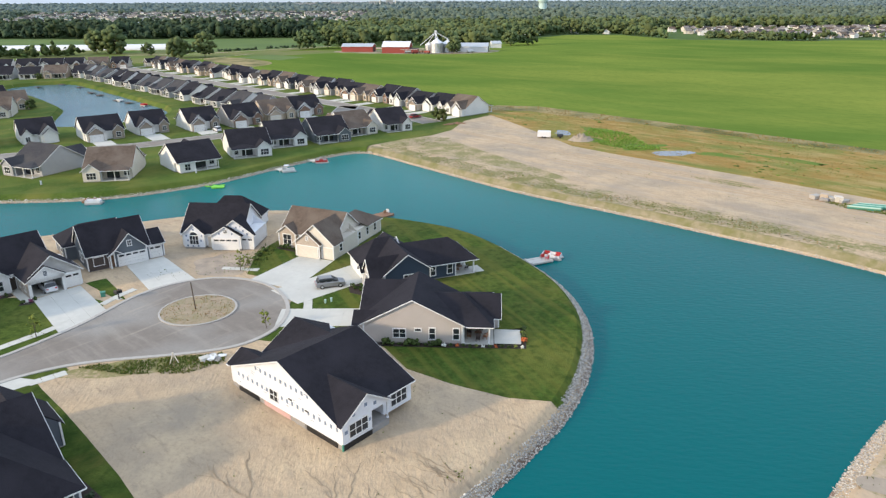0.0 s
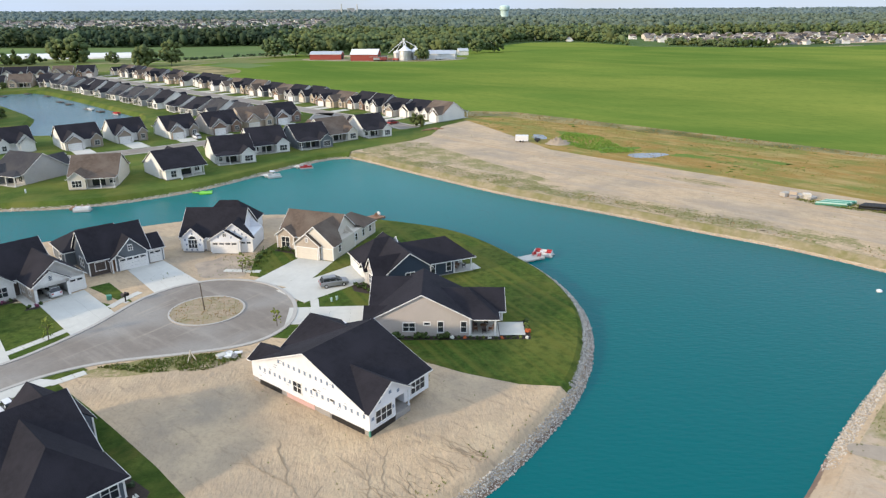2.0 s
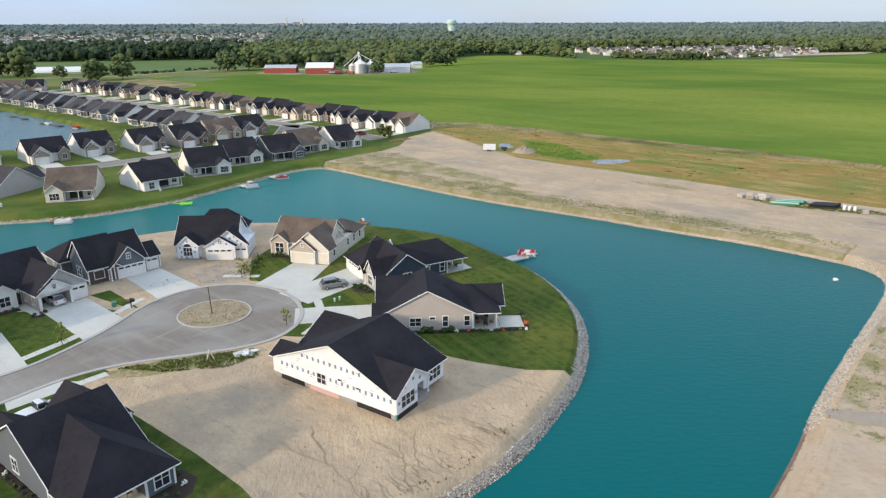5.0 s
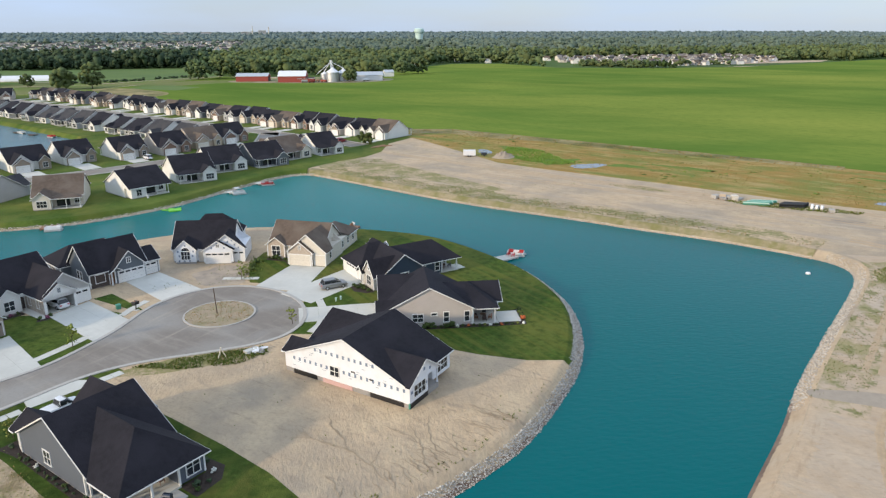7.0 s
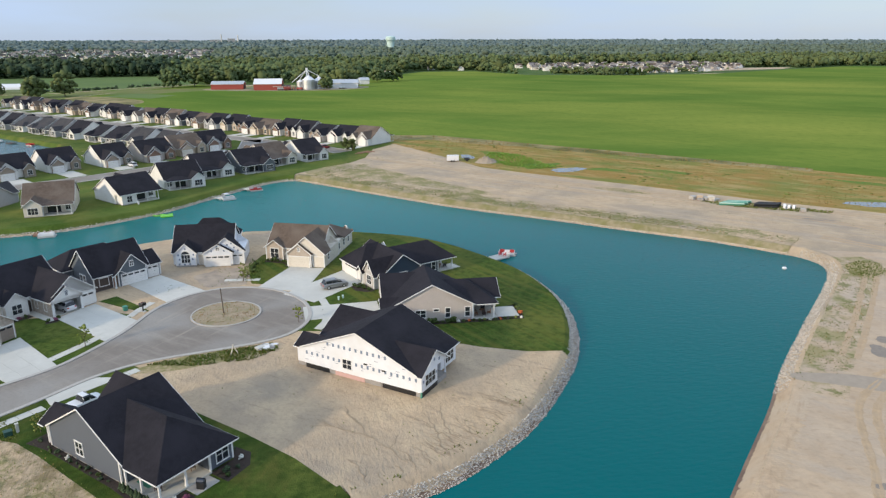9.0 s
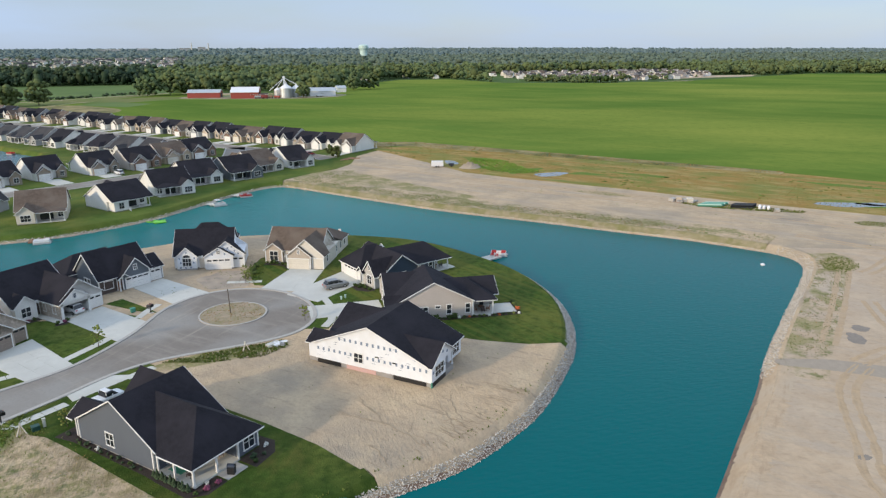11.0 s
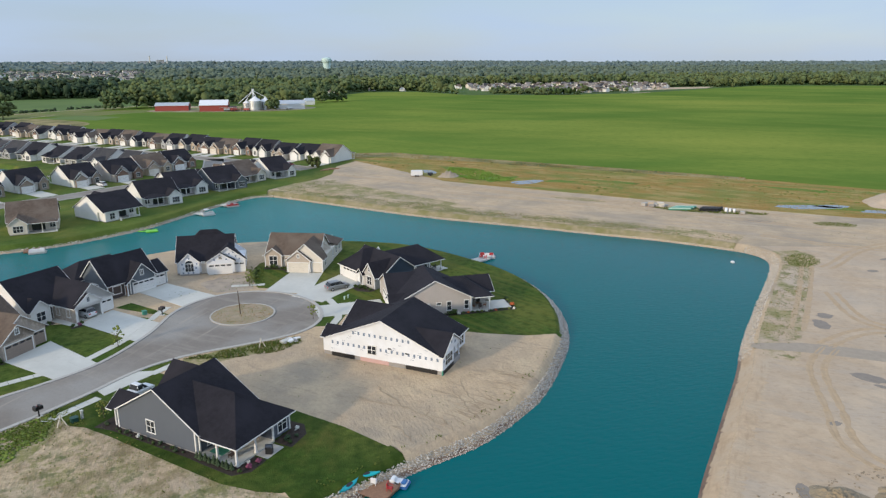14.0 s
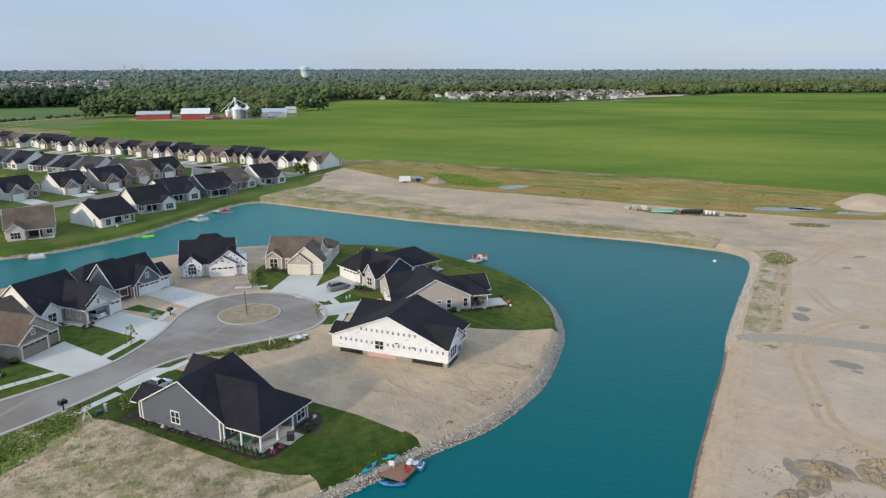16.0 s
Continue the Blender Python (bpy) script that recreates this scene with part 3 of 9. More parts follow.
# ---------------------------------------------------------------- fields, lawns, paving
DRY_MARGIN = surface("dead_grass", (0.37, 0.30, 0.155), (0.27, 0.225, 0.105), 0.3, 0.95, 0.6, 2, c3=(0.10, 0.115, 0.04), scale3=0.06, spec=0.1)
RANK_GREEN = surface("rank_green_weeds", (0.095, 0.19, 0.03), (0.13, 0.20, 0.04), 0.4, 0.95, 0.6, 2, c3=(0.17, 0.19, 0.045), scale3=0.12, spec=0.1)
def inset_shore(pts, d):
    """The shore line moved d metres to its left."""
    out = []
    v = [Vector((*p, 0)) for p in pts]
    for i, p in enumerate(v):
        t = (v[min(i + 1, len(v) - 1)] - v[max(i - 1, 0)]).normalized()
        q = p + Vector((-t.y, t.x, 0)) * d
        out.append((q.x, q.y))
    return out


far_bank = inset_shore(smooth_line(FAR_SHORE, 2), 2.1)
point_bank = inset_shore(smooth_line(POINT_SHORE, 2), 2.1)
R_DIR = Vector((-0.69, 0.725)).normalized()
R_IN = Vector((0.725, 0.69)).normalized()
R0 = Vector((5.0, 272.5))


def rpos(s, t=0.0):
    """A place in the street of the long row: s along it, t behind the house fronts."""
    p = R0 + R_DIR * s + R_IN * t
    return (p.x, p.y)


sheet("far_land", [(-5000, 640), (-900, 600), (-420, 600), (-300, 800), (-130, 700), (60, 640), (480, 760), (1300, 800), (2600, -600), (5000, -600), (5000, 4940), (-5000, 4940)],
      0.03, FARLAND, "distant farmland and suburbs", "land")
sheet("field", [rpos(-8, 24), (39, 292), (68, 264), (98, 233), (131, 203), (183, 142), (300, 20), (700, -300), (1700, -300), (1300, 790), (998, 800),
                (787, 889), (483, 751), (356, 742), (254, 775), (217, 873), (150, 881), (52, 744), (40, 660), (-60, 655), (-104, 690), (-187, 553), (-222, 520), rpos(300, 24)],
      0.08, FIELD, "broad green soybean field", "field")
sheet("field_west", [(-640, 700), (-375, 690), (-198, 632), (-104, 690), (-125, 850), (-320, 835), (-520, 856), (-700, 900)], 0.08, FIELD_B, "dark green crop field before the woods", "field")
sheet("field_strip", smooth_line([(-171, 588), (-130, 640), (-88, 640), (-78, 618), (-112, 596), (-140, 572)], 2, True), 0.10, FALLOW, "pale mown stubble strip beside the crop", "field")
sheet("field_strip_dark", [(-163, 566), (-139, 590), (-107, 566), (-121, 538)], 0.11, FIELD_B, "dark green strip of young crop", "field")
sheet("field_strip_brown", smooth_line([(-190, 556), (-170, 574), (-128, 532), (-118, 505), (-130, 480), (-152, 506)], 2, True), 0.105, DRY_MARGIN, "brown weedy strip behind the houses", "field")
sheet("field_corner", [(-203, 634), (-159.5, 603.5), (-96, 688), (-104, 696)], 0.06, FALLOW, "rough grass where the fields meet", "grass")
sheet("farmyard", smooth_line([(-92, 612), (-50, 597), (-22, 592), (12, 588), (48, 606), (52, 640), (0, 648), (-60, 646), (-94, 634)], 2, True), 0.115, TRACK_DUST, "trodden bare soil of the farmyard", "ground")
bm = bmesh.new()
strip(bm, [(-260, 594), (-201, 609), (-163, 648), (-106, 695.5)], 1.6, 1.6, 0.02, 0.125)
tagged(part("farm_track", bm, SAND), "narrow gravel farm track", "track", kind="structure")
sheet("weed_strip", [(12, 293), (22, 298), (41, 294), (70, 266), (100, 235), (133, 205), (185, 144), (295, 20), (262, 0), (150, 110), (132, 119), (106, 143.5), (75, 177), (52, 200), (40, 214), (33, 236), (24, 262)],
      0.05, WEEDS, "rough weeds, rusty brown and green, beside the crop", "weeds")
sheet("field_margin", [(16, 296), (24, 301), (41, 297), (63, 275), (86, 251.5), (118, 219), (150, 185), (146, 180), (112, 212), (98, 227), (80, 242), (70, 255), (56, 264), (36, 284), (20, 288)],
      0.09, DRY_MARGIN, "dead brown grass along the edge of the crop", "grass")
for k, (ox, oy, rx_, ry_, rz_) in enumerate(((54, 240, 8, 4, -50), (60, 212, 8, 4.5, 10), (80, 200, 6, 2.5, -30), (48, 224, 6, 3, -40), (137, 130, 9, 2.2, -35), (98, 192, 10, 2.2, -45), (150, 158, 12, 2.4, -48))):
    sheet("green_weeds", [(ox + rx_ * math.cos(a) * math.cos(radians(rz_)) * (1 + 0.3 * math.sin(3 * a + k)) - ry_ * math.sin(a) * math.sin(radians(rz_)), oy + rx_ * math.cos(a) * math.sin(radians(rz_)) * (1 + 0.3 * math.sin(3 * a + k)) + ry_ * math.sin(a) * math.cos(radians(rz_)) * (1 + 0.25 * math.sin(5 * a))) for a in [q * 0.2244 for q in range(28)]],
          0.058 + 0.002 * k, RANK_GREEN, "rank bright green weeds on damp ground", "weeds")
sheet("bare_patch", [(519, 866), (600, 880), (690, 880), (644, 838), (560, 820), (500, 806)], 0.11, SAND, "bare pale soil beside the far suburb", "soil")
# grass of the built-up street across the canal
hood = [p for p in far_bank if -299 < p[0] and p[1] > 150][:]
cut = [i for i, p in enumerate(hood) if p[0] > -24][0]
sheet("lawn_hood", [(-300, 156)] + hood[1:cut] + [(-14, 226), (-4, 233), (3, 243), (8, 262), rpos(-6, 22), rpos(60, 24), (-109, 280), (-119, 259), (-142, 249), (-300, 240)],
      0.02, LAWN_NEW, "mown green lawns between the houses", "lawn")
sheet("lawn_row", [rpos(60.1, 24), rpos(300, 24), (-250, 530), (-207, 404.5), (-188, 385), (-164, 359), (-137, 328), (-115, 301.5), (-109.2, 280.3)],
      0.02, LAWN_NEW, "mown green lawns along the long row", "lawn")
sheet("lawn_pond_head", [(-207, 405.7), (-250, 530), (-330, 500), (-330, 380), (-239, 385), (-233, 398), (-221, 406.3)], 0.02, LAWN_NEW, "mown lawn at the head of the pond", "lawn")
sheet("lawn_headland", [(-142.4, 249.2), (-156, 272), (-166, 301), (-172, 307), (-203, 342), (-232, 369.5), (-239, 384.6), (-330, 379.6), (-330, 241), (-300, 240.3)], 0.02, LAWN_NEW, "mown lawn on the small headland", "lawn")
pond_sign = 1 if sum(a[0] * c[1] - c[0] * a[1] for a, c in zip(POND, POND[1:] + POND[:1])) < 0 else -1
bm = bmesh.new()
strip(bm, POND + POND[:1], 7.0 if pond_sign > 0 else -1.9, -1.9 if pond_sign > 0 else 7.0, -0.02, 0.016)
bmesh.ops.recalc_face_normals(bm, faces=bm.faces)
tagged(part("lawn_pond_edge", bm, LAWN_NEW), "mown grass at the edge of the pond", "lawn", kind="structure")
# lawns of the cul-de-sac
i0 = [i for i, p in enumerate(point_bank) if p[1] > 68][0]
i1 = [i for i, p in enumerate(point_bank) if p[0] < -21 and p[1] > 130][0]
sheet("lawn_point", [(-8.4, 82.2), (-5.1, 76.4), (0.5, 72.7), (6.9, 69.6)] + point_bank[i0:i1] + [(-21, 138), (-27, 130), (-32, 126), (-34.5, 119), (-33.5, 108.5), (-30, 107),
      (-21, 106), (-19, 98), (-20, 88.6), (-12.5, 86)], 0.02, LAWN_STRIPED, "mown striped lawn round the houses on the point", "lawn")
j1 = [i for i, p in enumerate(point_bank) if p[0] > -23.5][0]
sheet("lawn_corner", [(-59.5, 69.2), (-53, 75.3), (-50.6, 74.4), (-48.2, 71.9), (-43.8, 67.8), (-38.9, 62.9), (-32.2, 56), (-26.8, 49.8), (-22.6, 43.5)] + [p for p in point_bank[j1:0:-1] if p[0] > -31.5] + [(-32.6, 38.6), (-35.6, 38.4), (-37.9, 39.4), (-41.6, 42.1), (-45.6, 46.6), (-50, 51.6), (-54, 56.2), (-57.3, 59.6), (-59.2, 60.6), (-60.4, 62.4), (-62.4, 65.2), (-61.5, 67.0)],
      0.02, LAWN_CORNER, "mown lawn round the dark grey house", "lawn")
sheet("lawn_west", [(-52.8, 86.6), (-51.2, 93.4), (-52.5, 97.5), (-57, 100), (-60, 96), (-66, 99), (-78, 100), (-92, 92), (-92, 76), (-80, 68), (-72.5, 71), (-64, 75.5), (-58.6, 79.4), (-55.2, 83.5)],
      0.02, LAWN, "mown front lawns beside the driveways", "lawn")
sheet("lawn_circle", [(-23.6, 99.6), (-24.4, 88.4), (-26.2, 84.6), (-22.0, 83.6), (-19.6, 88.4), (-18.6, 98), (-20.8, 101.0)], 0.017, LAWN, "small grass strip between kerb and pavement", "lawn")
sheet("lawn_apron", [(-52.6, 76.4), (-49.4, 78.4), (-47.4, 76.6), (-50.6, 73.4), (-52.6, 74.8)], 0.024, LAWN, "small grass patch beside the driveway apron", "lawn")
sheet("lawn_verge", [(-51.8, 99.0), (-49.5, 98.2), (-51.5, 101), (-56.5, 107), (-59, 105)], 0.02, LAWN, "narrow grass strip beside a driveway", "lawn")


BANK_ROWS = (-0.7, 0.0, 0.5, 1.0, 1.5, 2.0, 2.6, 4.2)


def bank_skin(name, line, lo, hi, material, label, category="bank"):
    """The bank's surface between two distances from the water line; both are taken from BANK_ROWS."""
    offs = [o for o in BANK_ROWS if lo <= o <= hi]
    rows = [inset_shore(line, o) for o in offs]
    k, c = len(line), len(offs)
    v = np.array([(rows[j][i][0], rows[j][i][1], float(bank(np.array(-offs[j]))) + (0.004 if offs[j] >= 2 else 0.0)) for i in range(k) for j in range(c)])
    f = np.array([(c * i + j, c * i + c + j, c * i + c + 1 + j, c * i + 1 + j) for i in range(k - 1) for j in range(c - 1)])[:, ::-1]
    return tagged(arrays(name, v, f, material, smooth=True), label, category, kind="structure")


def dense(line, step=1.5):
    out = []
    for a, c in zip(line, line[1:]):
        n = max(1, int(math.hypot(c[0] - a[0], c[1] - a[1]) / step))
        out += [(a[0] + (c[0] - a[0]) * i / n, a[1] + (c[1] - a[1]) * i / n) for i in range(n)]
    return out + [line[-1]]


def first(line, test):
    return [i for i, p in enumerate(line) if test(p)][0]


pl = dense([(-60, 26)] + smooth_line(POINT_SHORE, 2))
fl = dense(smooth_line(FAR_SHORE, 2))
a0, a1, a2, a3 = first(pl, lambda p: p[0] > -35.2), first(pl, lambda p: p[0] > -21.6), first(pl, lambda p: p[1] > 67.5), first(pl, lambda p: p[1] > 130 and p[0] < -21)
c0, c1, c2 = first(fl, lambda p: p[0] > -25), first(fl, lambda p: p[0] > 78), first(fl, lambda p: p[1] < 110 and p[0] > 40)
bank_skin("bank_point_foot", pl, -0.7, 1.0, SAND, "sandy foot of the bank under the shore stones")
for nm, part_line, mt, lb in (("bank_lot_west", pl[:a0 + 1], SAND, "bare sandy bank of the empty lot"), ("lawn_bank_corner", pl[a0:a1 + 1], LAWN_CORNER, "mown grass running down to the shore stones"), ("bank_lot", pl[a1:a2 + 1], SAND, "bare sandy bank below the unfinished house"),
                              ("lawn_bank_point", pl[a2:a3 + 1], LAWN_STRIPED, "mown striped grass running down to the shore stones"), ("bank_canal_south", pl[a3:], SAND, "bare sandy canal bank")):
    bank_skin(nm, part_line, 1.0, 4.2, mt, lb, "lawn" if "lawn" in nm else "bank")
bank_skin("bank_canal_foot", fl[:c0 + 1], -0.7, 0.5, SAND, "sandy foot of the canal bank")
bank_skin("lawn_bank_canal", fl[:c0 + 1], 0.5, 4.2, LAWN_NEW, "mown grass running down to the canal stones", "lawn")
fl += [(1.5, 20.0), (-0.5, 17.9), (-3.5, 14.7), (-6.5, 11.5), (-10, 8)]
bank_skin("bank_north_foot", fl[c0:c1 + 1], -0.7, 0.5, SAND, "sandy foot of the bare bank")
bank_skin("bank_north", fl[c0:c1 + 1], 0.5, 4.2, BANK_GRASS, "bare bank half grown over with dry grass")
bank_skin("bank_east", fl[c1:], -0.7, 4.2, SAND, "bare sandy bank of the lake")
sheet("levelled_ground", [(-14, 218), (2, 240), (8, 258), (24, 263), (34, 237), (41, 215), (53, 201), (76, 178), (107, 144.5), (133, 120), (155, 108), (185, 80), (150, 60), (104, 96), (86, 108), (72, 122), (62, 131), (44, 148), (27, 164), (14, 177), (-1, 194)],
      0.006, LEVEL, "levelled pale building ground with scraped streaks", "ground")
sheet("field_gap", [(-640, 560), (-330, 500.5), (-250, 530.5), rpos(300, 24.5), (-224, 520), (-189, 553), (-160, 604), (-198, 628), (-375, 686), (-640, 698)], 0.045, FALLOW, "rough grass beyond the last houses", "grass")
pond_line = dense(POND + POND[:1], 3.0)
if pond_sign < 0:
    pond_line = pond_line[::-1]
bank_skin("lawn_bank_pond", pond_line, -0.7, 4.2, LAWN_NEW, "mown grass running down to the pond", "lawn")
# asphalt with concrete kerb round a planted island
ROAD_L = [(-120, 47), (-90, 60), (-72, 70), (-63.5, 74.9), (-58.3, 78.9), (-54.8, 84.2), (-52.0, 89.3), (-50.4, 93.8), (-49, 98.2), (-46.6, 102), (-43, 105.2), (-37.3, 107), (-31, 105.3), (-26.6, 101.2), (-23.9, 95.5), (-23.6, 89.4), (-25.9, 84.6), (-29.6, 82)]
ROAD_R = [(-36.4, 80.4), (-42.8, 79.4), (-47, 78.4), (-50.5, 76.8), (-54, 74.3), (-57.8, 70.1), (-64, 64.5), (-70, 60), (-90, 48), (-118, 38)]
road_line = smooth_line(ROAD_L + ROAD_R, 2)
sheet("road", road_line, 0.045, ASPHALT, "grey asphalt street ending in a round turning circle", "road", thick=0.2)
bm = bmesh.new()
strip(bm, road_line, 0.55, 0.05, -0.05, 0.14)
tagged(part("kerb", bm, KERB), "pale rolled concrete kerb along the street", "kerb", kind="structure")
ISLAND_SOIL = surface("island_soil", (0.40, 0.315, 0.215), (0.29, 0.23, 0.155), 1.2, 0.95, 0.9, 4, c3=(0.27, 0.235, 0.13), scale3=0.5)
ISLAND = (-37.0, 94.2)
ring = [(ISLAND[0] + 5.35 * math.cos(2 * math.pi * i / 48), ISLAND[1] + 5.2 * math.sin(2 * math.pi * i / 48)) for i in range(48)]
bm = bmesh.new()
prism(bm, ring, 0.0, 0.14)
bmesh.ops.triangulate(bm, faces=[f for f in bm.faces if len(f.verts) > 4])
tagged(part("island", bm, ISLAND_SOIL), "bare dirt island with dry tufts in the turning circle", "island", kind="structure")
bm = bmesh.new()
strip(bm, ring + ring[:1], 0.0, 0.3, 0.0, 0.17)
tagged(part("kerb_island", bm, KERB), "pale concrete kerb ring", "kerb", kind="structure")


def paving(name, quad, z, label, joints=True):
    """A concrete slab cast in bays with saw joints between them."""
    thing = tagged(new(name), label, "driveway", kind="structure")
    a, c, d, e = [Vector((*p, 0)) for p in quad]
    nu = max(1, round((c - a).length / 2.6)) if joints else 1
    nv = max(1, round((e - a).length / 3.2)) if joints else 1
    for i in range(nu):
        for j in range(nv):
            bm = bmesh.new()
            g = []
            for u, v in ((i, j), (i + 1, j), (i + 1, j + 1), (i, j + 1)):
                s, t = u / nu, v / nv
                g.append((a * (1 - s) + c * s) * (1 - t) + (e * (1 - s) + d * s) * t)
            mid = sum(g, Vector()) / 4
            g = [p + (mid - p).normalized() * 0.012 for p in g]
            prism(bm, [(p.x, p.y) for p in g], -0.05, z)
            part("slab", bm, CONCRETE, thing)
    return thing


paving("driveway_stone_house", [(-72, 84.6), (-67, 91.3), (-58.3, 79.3), (-63.4, 75.3)], 0.06, "pale concrete driveway, double width")
paving("driveway_open_garage", [(-63.9, 98.3), (-59.3, 103.9), (-50.6, 94.2), (-53.6, 86.4)], 0.06, "pale concrete driveway to an open garage")
paving("driveway_slate_house", [(-55.6, 112.8), (-50.8, 117.3), (-41.5, 106.4), (-47.3, 101.8)], 0.06, "pale bluish concrete driveway, freshly cast")
paving("driveway_tan_house", [(-26.3, 117.0), (-19.8, 114.4), (-24.2, 102.0), (-32.6, 105.6)], 0.06, "pale concrete driveway widening to the street")
paving("driveway_navy_house", [(-15.5, 113.2), (-11.8, 106.3), (-22.6, 96.2), (-27.8, 101.4)], 0.066, "pale concrete driveway with a parked car")
paving("driveway_greige_house", [(-12.0, 94.4), (-12.0, 88.6), (-24.4, 88.4), (-24.6, 94.4)], 0.07, "pale concrete driveway beside a lawn")
paving("driveway_dark_house", [(-56.2, 68.0), (-49.2, 74.0), (-53.4, 74.9), (-57.6, 70.4)], 0.06, "pale concrete driveway apron")


def footpath(name, line, w, label, z=0.055):
    """A concrete footpath of square slabs."""
    thing = tagged(new(name), label, "footpath", kind="structure")
    pts = [Vector((*p, 0)) for p in line]
    for a, c in zip(pts, pts[1:]):
        count = max(1, round((c - a).length / 1.5))
        for i in range(count):
            bm = bmesh.new()
            strip(bm, [tuple((a.lerp(c, (i + 0.02) / count))[:2]), tuple((a.lerp(c, (i + 0.98) / count))[:2])], w / 2, w / 2, -0.05, z)
            part("slab", bm, CONCRETE, thing)
    return thing


footpath("footpath_west", [(-75.5, 73.9), (-65.2, 78.4)], 1.3, "pale concrete pavement between lawn strips")
footpath("footpath_middle", [(-60.6, 81.3), (-56.4, 87.0), (-55.4, 88.7)], 1.3, "pale concrete pavement between lawn strips")
footpath("footpath_north", [(-52.4, 96.4), (-51.2, 99.8), (-49.8, 102.4)], 1.2, "pale concrete pavement beside a mailbox")
footpath("footpath_tan", [(-38.5, 111.4), (-32.0, 110.4)], 1.2, "pale concrete pavement across the grass")
footpath("footpath_corner", [(-62.5, 62.5), (-56.8, 67.6)], 1.3, "pale concrete pavement between grass strips")
footpath("footpath_corner_east", [(-50.6, 73.3), (-47.4, 76.0)], 1.3, "short pale concrete pavement")
footpath("footpath_point", [(-22.6, 84.4), (-21.2, 87.0), (-20.6, 90.0), (-20.6, 93.6), (-21.2, 97.4), (-22.6, 100.4)], 1.3, "pale concrete pavement curving along the circle", 0.08)

# streets across the canal
s1 = smooth_line([(-160, 190), (-125, 205), (-105, 214), (-90, 222), (-76, 233), (-62, 243), (-50, 254), (-41, 265), rpos(52, -13)], 2)
sr = [rpos(-4, -16), rpos(10, -14), rpos(40, -13), rpos(160, -13), rpos(305, -13)]
for nm, ln in (("road_canal", s1), ("road_row", smooth_line(sr, 2))):
    bm = bmesh.new()
    strip(bm, ln, 4.0, 4.0, -0.1, 0.05)
    tagged(part(nm, bm, ASPHALT), "grey asphalt residential street", "road", kind="structure")
    bm = bmesh.new()
    strip(bm, ln, 4.5, -4.0, -0.1, 0.14)
    strip(bm, ln, -4.0, 4.5, -0.1, 0.14)
    tagged(part("kerb_" + nm, bm, KERB), "pale concrete kerbs", "kerb", kind="structure")


# ---------------------------------------------------------------- houses
def roof_slab(bm, tb, u0, u1, v0, v1, eave, axis, hip0, hip1, pitch, over=0.4, thick=0.16, rake=0.3, hidden=(False, False)):
    """A gabled or hipped roof slab into bm, and its white edge boards into tb (one bmesh, or a list with one for each board). Returns the ridge height."""
    if axis == 'v':
        a0, a1, c0, c1 = v0, v1, u0, u1
    else:
        a0, a1, c0, c1 = u0, u1, v0, v1
    half = (c1 - c0) / 2
    top = eave + pitch * half
    o0, o1 = (over if hip0 else 0 if hidden[0] else rake), (over if hip1 else 0 if hidden[1] else rake)
    lo = eave - pitch * over
    mid = (c0 + c1) / 2
    r0 = a0 + hip0 * half if hip0 else a0 - o0
    r1 = a1 - hip1 * half if hip1 else a1 + o1

    def P(a, c, zz):
        return Vector((c, a, zz)) if axis == 'v' else Vector((a, c, zz))
    e = [P(a0 - o0, c0 - over, lo), P(a1 + o1, c0 - over, lo), P(a1 + o1, c1 + over, lo), P(a0 - o0, c1 + over, lo)]
    ridge = [P(r0, mid, top), P(r1, mid, top)]
    up = Vector((0, 0, thick))
    t = [bm.verts.new(p + up) for p in e + ridge]
    d = [bm.verts.new(p) for p in e + ridge]
    tops = [(0, 1, 5, 4), (2, 3, 4, 5)]
    tops += [(3, 0, 4)] if hip0 else []
    tops += [(1, 2, 5)] if hip1 else []
    for f in tops:
        bm.faces.new([t[i] for i in f])
        bm.faces.new([d[i] for i in f][::-1])
    edges = [(0, 1), (2, 3)] + ([(3, 0)] if hip0 else [(3, 4), (4, 0)]) + ([(1, 2)] if hip1 else [(1, 5), (5, 2)])
    for i, j in edges:
        bm.faces.new((d[i], d[j], t[j], t[i]))
        if (hidden[0] and {i, j} & {4} and not hip0) or (hidden[1] and {i, j} & {5} and not hip1):
            continue
        p, q = (e + ridge)[i], (e + ridge)[j]
        out = (P(0, 0, 0) + (p + q) / 2 - P((a0 + a1) / 2, mid, 0))
        out.z = 0
        dirn = (q - p).normalized()
        nrm = Vector((dirn.y, -dirn.x, 0))
        if nrm.length > 1e-4:
            nrm.normalize()
            if nrm.dot(out) < 0:
                nrm = -nrm
            off = nrm * 0.03 + Vector((0, 0, thick * 0.35))
            if isinstance(tb, list):
                tb.append(bmesh.new())
            beam(tb[-1] if isinstance(tb, list) else tb, p + off, q + off, 0.05, thick - 0.02)
    bmesh.ops.recalc_face_normals(bm, faces=bm.faces)
    return top


